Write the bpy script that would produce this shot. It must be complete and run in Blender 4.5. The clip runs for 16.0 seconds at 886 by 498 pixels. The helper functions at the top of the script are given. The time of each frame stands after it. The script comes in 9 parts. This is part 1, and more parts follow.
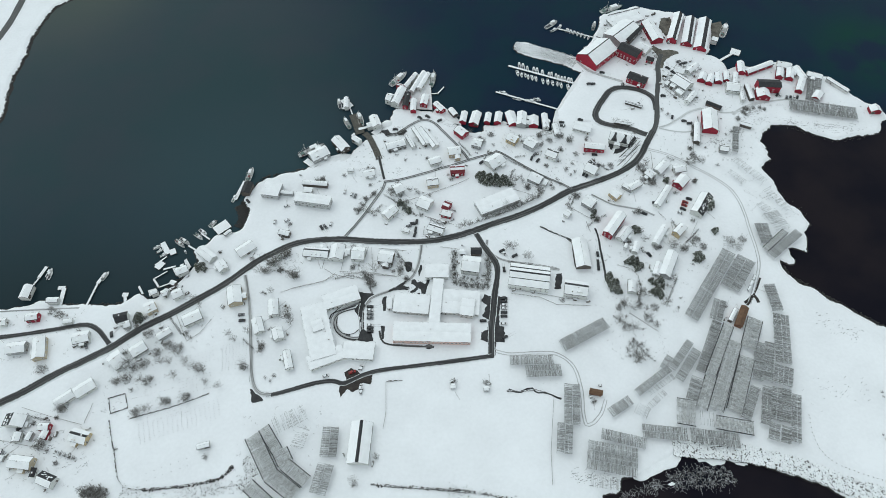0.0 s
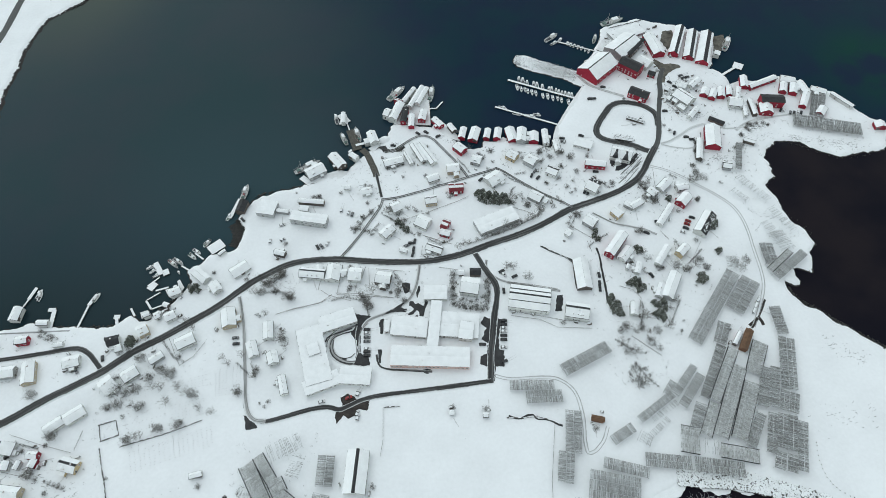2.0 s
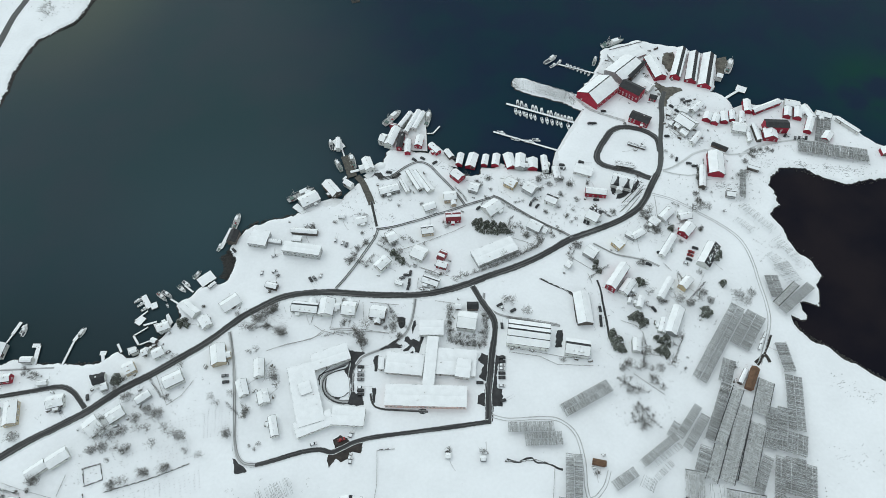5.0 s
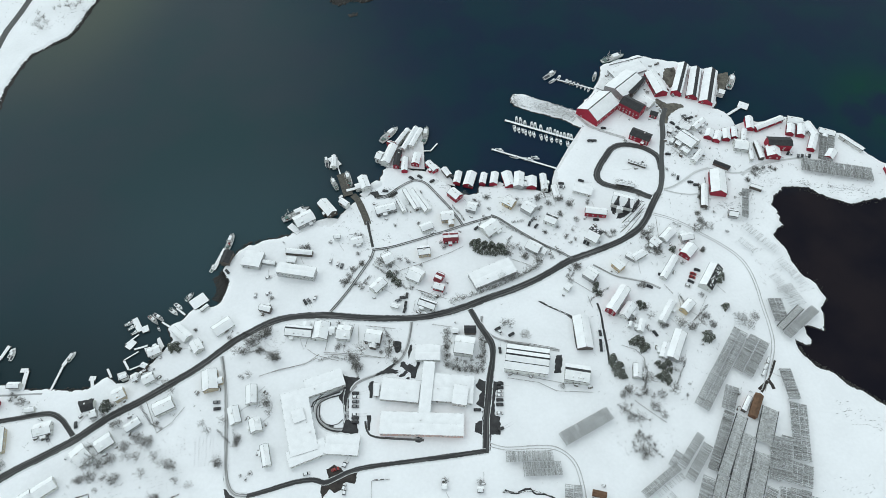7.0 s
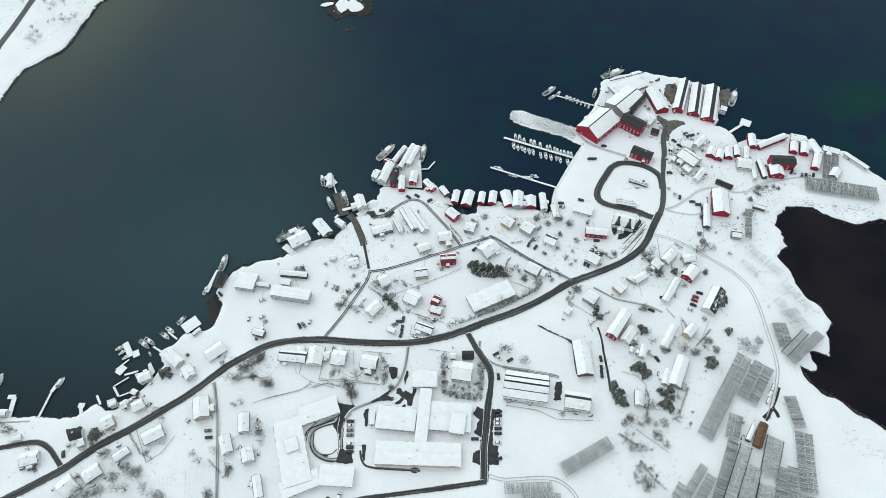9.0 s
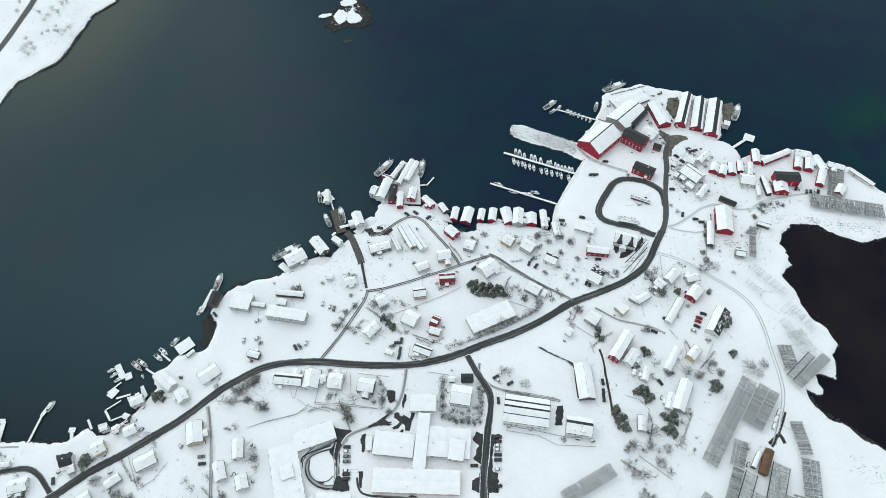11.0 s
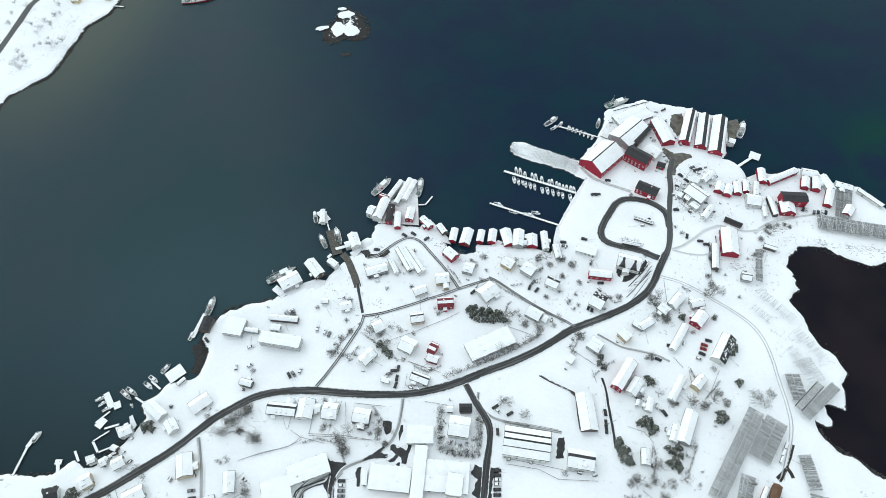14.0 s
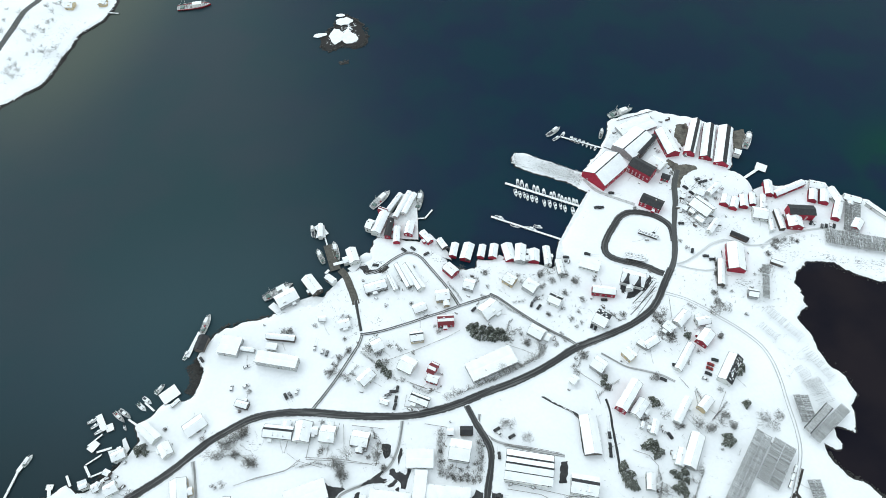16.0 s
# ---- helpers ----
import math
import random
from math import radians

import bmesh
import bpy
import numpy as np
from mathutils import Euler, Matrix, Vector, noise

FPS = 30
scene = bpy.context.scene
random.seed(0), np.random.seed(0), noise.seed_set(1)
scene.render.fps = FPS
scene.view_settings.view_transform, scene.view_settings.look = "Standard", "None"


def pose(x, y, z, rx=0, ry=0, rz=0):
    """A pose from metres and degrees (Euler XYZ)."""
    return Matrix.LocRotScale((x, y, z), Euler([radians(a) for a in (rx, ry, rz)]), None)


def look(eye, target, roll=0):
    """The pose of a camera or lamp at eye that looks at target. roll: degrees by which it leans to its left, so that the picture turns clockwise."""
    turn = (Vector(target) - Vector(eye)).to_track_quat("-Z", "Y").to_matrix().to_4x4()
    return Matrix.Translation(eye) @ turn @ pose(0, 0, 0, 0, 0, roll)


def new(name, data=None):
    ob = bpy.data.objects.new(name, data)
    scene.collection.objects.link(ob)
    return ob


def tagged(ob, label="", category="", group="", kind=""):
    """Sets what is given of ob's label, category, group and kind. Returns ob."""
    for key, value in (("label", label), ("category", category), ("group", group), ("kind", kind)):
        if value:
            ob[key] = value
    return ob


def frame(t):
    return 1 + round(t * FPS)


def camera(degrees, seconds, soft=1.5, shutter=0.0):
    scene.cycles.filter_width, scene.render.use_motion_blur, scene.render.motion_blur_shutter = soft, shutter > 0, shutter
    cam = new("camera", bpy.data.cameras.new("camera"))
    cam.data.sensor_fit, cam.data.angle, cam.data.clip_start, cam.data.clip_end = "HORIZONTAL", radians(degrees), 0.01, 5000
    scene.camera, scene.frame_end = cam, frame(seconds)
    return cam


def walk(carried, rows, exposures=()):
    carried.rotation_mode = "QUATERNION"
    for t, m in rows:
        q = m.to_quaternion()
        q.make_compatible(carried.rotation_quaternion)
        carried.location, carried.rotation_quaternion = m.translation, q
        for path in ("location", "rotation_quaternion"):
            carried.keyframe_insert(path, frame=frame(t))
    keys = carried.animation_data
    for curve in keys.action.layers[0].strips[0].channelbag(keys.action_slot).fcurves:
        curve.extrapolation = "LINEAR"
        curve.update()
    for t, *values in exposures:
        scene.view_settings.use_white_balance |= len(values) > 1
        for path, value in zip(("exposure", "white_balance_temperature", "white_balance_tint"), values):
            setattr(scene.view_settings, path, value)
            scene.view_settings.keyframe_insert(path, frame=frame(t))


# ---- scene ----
cam = camera(70.0, 16.0, soft=0.5)
ROWS = [
    (0.0, 0.02, 0.02, 365.01, 33.353, 0.697, -1.059),
    (0.5, 0.16, 3.81, 364.81, 33.340, 0.675, -1.089),
    (1.0, 0.39, 7.48, 364.81, 33.349, 0.671, -1.114),
    (1.5, 0.43, 11.25, 364.69, 33.446, 0.660, -1.153),
    (2.0, 0.68, 14.91, 364.77, 33.556, 0.638, -1.124),
    (2.5, 1.16, 18.58, 364.92, 33.620, 0.653, -1.140),
    (3.0, 1.61, 22.19, 365.12, 33.761, 0.649, -1.128),
    (3.5, 1.91, 25.48, 365.05, 33.847, 0.630, -1.140),
    (4.0, 2.22, 29.25, 365.18, 33.885, 0.605, -1.137),
    (6.5, 5.26, 47.71, 365.21, 34.238, 0.652, -1.122),
    (7.0, 5.77, 51.29, 365.20, 34.335, 0.619, -1.083),
    (7.5, 6.36, 55.14, 365.41, 34.387, 0.602, -1.066),
    (8.0, 6.75, 58.90, 365.36, 34.477, 0.592, -1.068),
    (8.5, 7.49, 62.73, 365.52, 34.553, 0.594, -1.018),
    (9.0, 7.78, 66.26, 365.30, 34.666, 0.584, -1.032),
    (11.5, 8.83, 82.87, 365.34, 34.936, 0.521, -0.990),
    (12.0, 9.30, 85.65, 365.07, 35.006, 0.546, -0.948),
    (12.5, 9.80, 88.72, 364.81, 35.058, 0.564, -0.946),
    (13.0, 9.97, 91.84, 364.99, 35.057, 0.521, -0.923),
    (13.5, 9.94, 95.36, 364.96, 35.015, 0.490, -0.932),
    (14.0, 10.05, 98.77, 365.00, 34.939, 0.481, -0.914),
    (14.5, 10.25, 102.57, 365.11, 34.843, 0.487, -0.878),
    (15.0, 10.57, 106.60, 364.98, 34.758, 0.530, -0.884),
    (15.5, 10.75, 110.68, 365.15, 34.666, 0.553, -0.896),
    (16.0, 10.57, 114.41, 364.64, 34.678, 0.563, -0.954),
]
walk(cam, [(r[0], pose(*r[1:])) for r in ROWS],
     exposures=((0, -0.09, 6620, 0), (4, -0.06, 6620, 0), (9, 0.12, 6640, 0), (12.5, 0.20, 6580, 1), (16, 0.41, 6500, 0)))

# ---- sky and sun: a bright overcast winter day ----
SUN_ELEV, SUN_TURN = radians(58), radians(-42)   # turn: clockwise from +y
world = bpy.data.worlds.new("overcast_sky")
scene.world = world
world.use_nodes = True
wn = world.node_tree.nodes
sky = wn.new("ShaderNodeTexSky")
sky.sky_type, sky.sun_disc = "NISHITA", False
sky.sun_elevation, sky.sun_rotation = SUN_ELEV, SUN_TURN
sky.dust_density, sky.air_density = 0.0, 1.0
wn["Background"].inputs["Strength"].default_value = 0.215
cloud = wn.new("ShaderNodeHueSaturation")      # cloud greys the blue of the sky
cloud.inputs["Saturation"].default_value = 0.3
world.node_tree.links.new(sky.outputs["Color"], cloud.inputs["Color"])
world.node_tree.links.new(cloud.outputs["Color"], wn["Background"].inputs["Color"])
sun_data = bpy.data.lights.new("sun", "SUN")
sun_data.energy, sun_data.angle, sun_data.color = 0.8, radians(65), (0.98, 0.98, 0.98)
sun = new("sun", sun_data)
sun.matrix_world = look((0, 0, 300), (-math.sin(SUN_TURN) * math.cos(SUN_ELEV), -math.cos(SUN_TURN) * math.cos(SUN_ELEV), 300 - math.sin(SUN_ELEV)))

# ---- materials ----
def material(name, colour, rough=0.8, metal=0.0, vary=0.0, scale=1.0, bump=0.0, second=None, fine=8.0, per_object=0.0, spec=0.4):
    """A surface with coarse and fine variation of its colour, and fine relief. scale: coarse patches per metre."""
    m = bpy.data.materials.new(name)
    m.use_nodes = True
    n, l = m.node_tree.nodes, m.node_tree.links
    b = n["Principled BSDF"]
    b.inputs["Roughness"].default_value, b.inputs["Metallic"].default_value = rough, metal
    b.inputs["Specular IOR Level"].default_value = spec
    b.inputs["Base Color"].default_value = (*colour, 1)
    where = n.new("ShaderNodeNewGeometry")
    if vary or second:
        coarse, tiny = n.new("ShaderNodeTexNoise"), n.new("ShaderNodeTexNoise")
        coarse.inputs["Scale"].default_value, coarse.inputs["Detail"].default_value = scale, 5
        tiny.inputs["Scale"].default_value, tiny.inputs["Detail"].default_value = scale * fine, 3
        for t in (coarse, tiny):
            l.new(where.outputs["Position"], t.inputs["Vector"])
        both = n.new("ShaderNodeMath")
        both.operation = "MULTIPLY_ADD"
        l.new(tiny.outputs["Fac"], both.inputs[0])
        both.inputs[1].default_value = 0.5
        l.new(coarse.outputs["Fac"], both.inputs[2])
        ramp = n.new("ShaderNodeValToRGB")
        ramp.color_ramp.elements[0].position, ramp.color_ramp.elements[1].position = 0.55, 0.95
        dark = second or tuple(c * (1 - vary) for c in colour)
        light = colour if second else tuple(min(1.0, c * (1 + vary)) for c in colour)
        ramp.color_ramp.elements[0].color, ramp.color_ramp.elements[1].color = (*dark, 1), (*light, 1)
        l.new(both.outputs[0], ramp.inputs["Fac"])
        out = ramp.outputs["Color"]
        if per_object:
            info, hue = n.new("ShaderNodeObjectInfo"), n.new("ShaderNodeHueSaturation")
            span = n.new("ShaderNodeMapRange")
            span.inputs["To Min"].default_value, span.inputs["To Max"].default_value = 1 - per_object, 1 + per_object
            l.new(info.outputs["Random"], span.inputs["Value"])
            l.new(span.outputs["Result"], hue.inputs["Value"])
            l.new(out, hue.inputs["Color"])
            out = hue.outputs["Color"]
        l.new(out, b.inputs["Base Color"])
        if bump:
            bp = n.new("ShaderNodeBump")
            bp.inputs["Strength"].default_value, bp.inputs["Distance"].default_value = bump, 0.3
            l.new(both.outputs[0], bp.inputs["Height"])
            l.new(bp.outputs["Normal"], b.inputs["Normal"])
    return m


def ground_material():
    """Snow, with blown and trodden patches; bare wet rock and weed below the tide's snow line."""
    m = material("snowy_ground", (0.845, 0.865, 0.88), 0.9, vary=0.045, scale=0.035, fine=14, bump=0.35)
    n, l = m.node_tree.nodes, m.node_tree.links
    b = n["Principled BSDF"]
    snow = b.inputs["Base Color"].links[0].from_socket
    where, cut = n.new("ShaderNodeNewGeometry"), n.new("ShaderNodeSeparateXYZ")
    l.new(where.outputs["Position"], cut.inputs[0])
    # bare tufts and stones that show through the snow
    tuft, patch = n.new("ShaderNodeTexNoise"), n.new("ShaderNodeTexNoise")
    tuft.inputs["Scale"].default_value, tuft.inputs["Detail"].default_value, tuft.inputs["Roughness"].default_value = 0.42, 6, 0.75
    patch.inputs["Scale"].default_value, patch.inputs["Detail"].default_value = 0.022, 2
    for t in (tuft, patch):
        l.new(where.outputs["Position"], t.inputs["Vector"])
    add = n.new("ShaderNodeMath")
    add.operation = "MULTIPLY_ADD"
    add.inputs[1].default_value = 0.45
    l.new(patch.outputs["Fac"], add.inputs[0])
    l.new(tuft.outputs["Fac"], add.inputs[2])
    r1 = n.new("ShaderNodeMapRange")
    r1.inputs["From Min"].default_value, r1.inputs["From Max"].default_value = 0.93, 1.03
    l.new(add.outputs[0], r1.inputs["Value"])
    mix1 = n.new("ShaderNodeMix")
    mix1.data_type = "RGBA"
    l.new(r1.outputs["Result"], mix1.inputs["Factor"])
    l.new(snow, mix1.inputs["A"])
    mix1.inputs["B"].default_value = (0.33, 0.33, 0.31, 1)
    # the snow line along the shore
    edge = n.new("ShaderNodeTexNoise")
    edge.inputs["Scale"].default_value, edge.inputs["Detail"].default_value = 0.5, 4
    l.new(where.outputs["Position"], edge.inputs["Vector"])
    wob = n.new("ShaderNodeMath")
    wob.operation = "MULTIPLY_ADD"
    wob.inputs[1].default_value = -1.2
    l.new(edge.outputs["Fac"], wob.inputs[0])
    l.new(cut.outputs["Z"], wob.inputs[2])
    r2 = n.new("ShaderNodeMapRange")
    r2.inputs["From Min"].default_value, r2.inputs["From Max"].default_value = -1.85, -1.65
    l.new(wob.outputs[0], r2.inputs["Value"])
    rock = n.new("ShaderNodeMix")
    rock.data_type = "RGBA"
    l.new(tuft.outputs["Fac"], rock.inputs["Factor"])
    rock.inputs["A"].default_value, rock.inputs["B"].default_value = (0.008, 0.008, 0.008, 1), (0.034, 0.031, 0.029, 1)
    mix2 = n.new("ShaderNodeMix")
    mix2.data_type = "RGBA"
    l.new(r2.outputs["Result"], mix2.inputs["Factor"])
    l.new(rock.outputs["Result"], mix2.inputs["A"])
    l.new(mix1.outputs["Result"], mix2.inputs["B"])
    l.new(mix2.outputs["Result"], b.inputs["Base Color"])
    return m


SHOAL = (372, 436)  # middle of a sandbank off the eastern boathouses


def water_material():
    """Cold sea: dark blue, greener where weed and sand lie shallow, with small ripples."""
    m = bpy.data.materials.new("sea_water")
    m.use_nodes = True
    n, l = m.node_tree.nodes, m.node_tree.links
    b = n["Principled BSDF"]
    b.inputs["Roughness"].default_value, b.inputs["IOR"].default_value = 0.2, 1.33
    where = n.new("ShaderNodeNewGeometry")
    big = n.new("ShaderNodeTexNoise")
    big.inputs["Scale"].default_value, big.inputs["Detail"].default_value = 0.009, 4
    l.new(where.outputs["Position"], big.inputs["Vector"])
    # blue and deep in the north-east, paler to the west where reflected sky is put into the base colour, green over
    # sandbanks, brown-black over weed in the south-east bay
    cut = n.new("ShaderNodeSeparateXYZ")
    l.new(where.outputs["Position"], cut.inputs[0])

    def span(axis, lo, hi):
        r = n.new("ShaderNodeMapRange")
        r.interpolation_type = "SMOOTHSTEP"
        r.inputs["From Min"].default_value, r.inputs["From Max"].default_value = lo, hi
        l.new(axis, r.inputs["Value"])
        return r.outputs["Result"]

    def blend(fac, a, b):
        mix = n.new("ShaderNodeMix")
        mix.data_type = "RGBA"
        l.new(fac, mix.inputs["Factor"])
        for socket, v in (("A", a), ("B", b)):
            if isinstance(v, tuple):
                mix.inputs[socket].default_value = (*v, 1)
            else:
                l.new(v, mix.inputs[socket])
        return mix.outputs["Result"]

    far = n.new("ShaderNodeTexNoise")
    far.inputs["Scale"].default_value, far.inputs["Detail"].default_value = 0.02, 5
    l.new(where.outputs["Position"], far.inputs["Vector"])
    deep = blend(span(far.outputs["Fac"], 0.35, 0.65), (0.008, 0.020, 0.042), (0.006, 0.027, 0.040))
    # paler tones that paint the sky's reflection on the western water
    sky_sheen = blend(span(big.outputs["Fac"], 0.35, 0.65), (0.030, 0.047, 0.057), (0.022, 0.048, 0.055))
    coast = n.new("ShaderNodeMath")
    coast.operation = "MULTIPLY"
    l.new(span(cut.outputs["X"], -280, -160), coast.inputs[0])
    l.new(span(cut.outputs["Y"], 430, 310), coast.inputs[1])
    sky_sheen = blend(coast.outputs[0], sky_sheen, (0.030, 0.058, 0.068))
    west_sheen = n.new("ShaderNodeMath")
    west_sheen.operation = "MULTIPLY"
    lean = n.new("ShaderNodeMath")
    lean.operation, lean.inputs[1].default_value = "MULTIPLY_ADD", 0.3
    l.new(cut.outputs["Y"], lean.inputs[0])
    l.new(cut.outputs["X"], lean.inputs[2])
    l.new(span(lean.outputs[0], 165, -25), west_sheen.inputs[0])
    l.new(span(cut.outputs["Y"], 110, 330), west_sheen.inputs[1])
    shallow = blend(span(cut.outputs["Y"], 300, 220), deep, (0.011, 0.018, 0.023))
    open_sea = blend(west_sheen.outputs[0], shallow, sky_sheen)
    green = n.new("ShaderNodeMath")
    green.operation = "MULTIPLY"
    off = n.new("ShaderNodeVectorMath")
    off.operation, off.inputs[1].default_value = "DISTANCE", (*SHOAL, -1.6)
    l.new(where.outputs["Position"], off.inputs[0])
    l.new(span(far.outputs["Fac"], 0.34, 0.58), green.inputs[0])
    l.new(span(off.outputs["Value"], 62, 12), green.inputs[1])
    sand = blend(green.outputs[0], open_sea, (0.005, 0.043, 0.030))
    bay = n.new("ShaderNodeMath")
    bay.operation = "MULTIPLY"
    l.new(span(cut.outputs["Y"], 380, 340), bay.inputs[0])
    l.new(span(cut.outputs["X"], 40, 80), bay.inputs[1])
    # sandy shallows under the far shore, their colour paled to paint the sun's glare
    across, shore_glare = n.new("ShaderNodeMath"), n.new("ShaderNodeMath")
    across.operation, across.inputs[1].default_value, shore_glare.operation = "MULTIPLY_ADD", -0.18, "MULTIPLY"
    l.new(cut.outputs["Y"], across.inputs[0])
    l.new(cut.outputs["X"], across.inputs[2])
    l.new(span(across.outputs[0], -330, -428), shore_glare.inputs[0])
    l.new(span(cut.outputs["Y"], 400, 600), shore_glare.inputs[1])
    sand = blend(shore_glare.outputs[0], sand, (0.062, 0.078, 0.066))
    weedy = blend(span(far.outputs["Fac"], 0.3, 0.7), (0.007, 0.007, 0.012), (0.016, 0.013, 0.016))
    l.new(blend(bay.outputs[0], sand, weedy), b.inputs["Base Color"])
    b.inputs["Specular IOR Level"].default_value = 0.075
    rip = n.new("ShaderNodeTexNoise")
    rip.inputs["Scale"].default_value, rip.inputs["Detail"].default_value = 0.35, 5
    l.new(where.outputs["Position"], rip.inputs["Vector"])
    bp = n.new("ShaderNodeBump")
    bp.inputs["Strength"].default_value, bp.inputs["Distance"].default_value = 0.25, 0.2
    l.new(rip.outputs["Fac"], bp.inputs["Height"])
    l.new(bp.outputs["Normal"], b.inputs["Normal"])
    return m


GROUND = ground_material()
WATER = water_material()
SNOW = material("roof_snow", (0.84, 0.86, 0.87), 0.9, vary=0.05, scale=0.25, bump=0.2)


def road_material(name, dark, light, snow_at, drift=0.8):
    """Wet road: dark wheel lanes, paler slush dragged out along it between them, and snow creeping in from the banks."""
    m = bpy.data.materials.new(name)
    m.use_nodes = True
    n, l = m.node_tree.nodes, m.node_tree.links
    b = n["Principled BSDF"]
    b.inputs["Roughness"].default_value = 0.7
    uv, wide, drag, grain = n.new("ShaderNodeUVMap"), n.new("ShaderNodeSeparateXYZ"), n.new("ShaderNodeTexNoise"), n.new("ShaderNodeTexNoise")
    uv.uv_map = "along"
    l.new(uv.outputs["UV"], wide.inputs[0])
    stretch = n.new("ShaderNodeVectorMath")
    stretch.operation = "MULTIPLY"
    stretch.inputs[1].default_value = (1.1, 0.035, 1)
    l.new(uv.outputs["UV"], stretch.inputs[0])
    l.new(stretch.outputs[0], drag.inputs["Vector"])
    drag.inputs["Scale"].default_value, drag.inputs["Detail"].default_value = 1.0, 4
    l.new(uv.outputs["UV"], grain.inputs["Vector"])
    grain.inputs["Scale"].default_value, grain.inputs["Detail"].default_value = 0.7, 4
    ramp = n.new("ShaderNodeValToRGB")
    ramp.color_ramp.elements[0].position, ramp.color_ramp.elements[1].position = drift - 0.28, drift
    ramp.color_ramp.elements[0].color, ramp.color_ramp.elements[1].color = (*dark, 1), (*light, 1)
    l.new(drag.outputs["Fac"], ramp.inputs["Fac"])
    # the third coordinate of the ribbon is missing, so the bank is found from how far across it lies (0 to 1)
    across = n.new("ShaderNodeUVMap")
    across.uv_map = "across"
    side = n.new("ShaderNodeSeparateXYZ")
    l.new(across.outputs["UV"], side.inputs[0])
    add = n.new("ShaderNodeMath")
    add.operation = "MULTIPLY_ADD"
    add.inputs[1].default_value = 0.5
    l.new(grain.outputs["Fac"], add.inputs[0])
    l.new(side.outputs["X"], add.inputs[2])
    edge = n.new("ShaderNodeMapRange")
    edge.inputs["From Min"].default_value, edge.inputs["From Max"].default_value = snow_at, snow_at + 0.12
    l.new(add.outputs[0], edge.inputs["Value"])
    mix = n.new("ShaderNodeMix")
    mix.data_type = "RGBA"
    l.new(edge.outputs["Result"], mix.inputs["Factor"])
    l.new(ramp.outputs["Color"], mix.inputs["A"])
    mix.inputs["B"].default_value = (0.72, 0.74, 0.75, 1)
    l.new(mix.outputs["Result"], b.inputs["Base Color"])
    return m


ASPHALT = road_material("wet_asphalt", (0.022, 0.023, 0.024), (0.19, 0.19, 0.187), 1.04, 0.77)
GREY_ROAD = road_material("grey_wet_road", (0.060, 0.063, 0.062), (0.14, 0.143, 0.142), 1.25)
BARE_WET = material("bare_wet_asphalt", (0.045, 0.046, 0.048), 0.7, second=(0.018, 0.018, 0.02), scale=0.3, bump=0.1)
SLUSH = road_material("slushy_track", (0.055, 0.055, 0.053), (0.56, 0.57, 0.57), 0.84, 0.62)
FAINT = road_material("faint_snowy_track", (0.36, 0.365, 0.365), (0.70, 0.715, 0.72), 0.9, 0.6)
WET_RUT = road_material("wet_wheel_rut", (0.028, 0.028, 0.028), (0.45, 0.46, 0.46), 1.1, 0.74)
TRODDEN = material("trodden_snow", (0.62, 0.63, 0.635), 0.9, second=(0.38, 0.38, 0.375), scale=0.5, fine=5, bump=0.3)
FAINT_PATH = material("lightly_trodden_snow", (0.74, 0.755, 0.765), 0.9, second=(0.56, 0.565, 0.57), scale=0.6, fine=5, bump=0.3)
MUD = material("trodden_mud", (0.17, 0.16, 0.135), 0.9, scale=0.22, second=(0.06, 0.056, 0.048), fine=5, bump=0.3)
DARK_MUD = material("churned_dark_mud", (0.06, 0.05, 0.044), 0.85, scale=0.35, second=(0.018, 0.016, 0.015), bump=0.3)
WALLS = {
    "w": material("white_boards", (0.62, 0.63, 0.61), 0.7, vary=0.1, scale=0.5, per_object=0.12),
    "r": material("red_boards", (0.27, 0.012, 0.032), 0.7, vary=0.2, scale=0.5, per_object=0.15),
    "y": material("yellow_boards", (0.50, 0.40, 0.24), 0.7, vary=0.12, scale=0.5, per_object=0.1),
    "g": material("grey_boards", (0.36, 0.37, 0.37), 0.75, vary=0.12, scale=0.5, per_object=0.15),
    "b": material("beige_boards", (0.44, 0.38, 0.28), 0.7, vary=0.12, scale=0.5, per_object=0.1),
    "k": material("dark_boards", (0.10, 0.085, 0.075), 0.75, vary=0.2, scale=0.5, per_object=0.2),
    "p": material("pink_render", (0.58, 0.40, 0.36), 0.8, vary=0.08, scale=0.5),
    "n": material("brown_boards", (0.17, 0.085, 0.05), 0.8, vary=0.2, scale=0.6),
}
ROOFING = material("black_roofing", (0.030, 0.031, 0.034), 0.75, vary=0.3, scale=0.6, bump=0.1)
RED_ROOF = material("red_sheet_roof", (0.16, 0.020, 0.028), 0.7, vary=0.2, scale=0.6, bump=0.1)
BROWN_ROOF = material("brown_turf_roof", (0.13, 0.075, 0.045), 0.9, vary=0.25, scale=0.6, bump=0.3)
GLASS = material("window_glass", (0.03, 0.035, 0.04), 0.15)
TRIM = material("white_trim", (0.70, 0.70, 0.68), 0.6, vary=0.05, scale=1)
BRICK = material("chimney_brick", (0.16, 0.10, 0.08), 0.9, vary=0.2, scale=3)


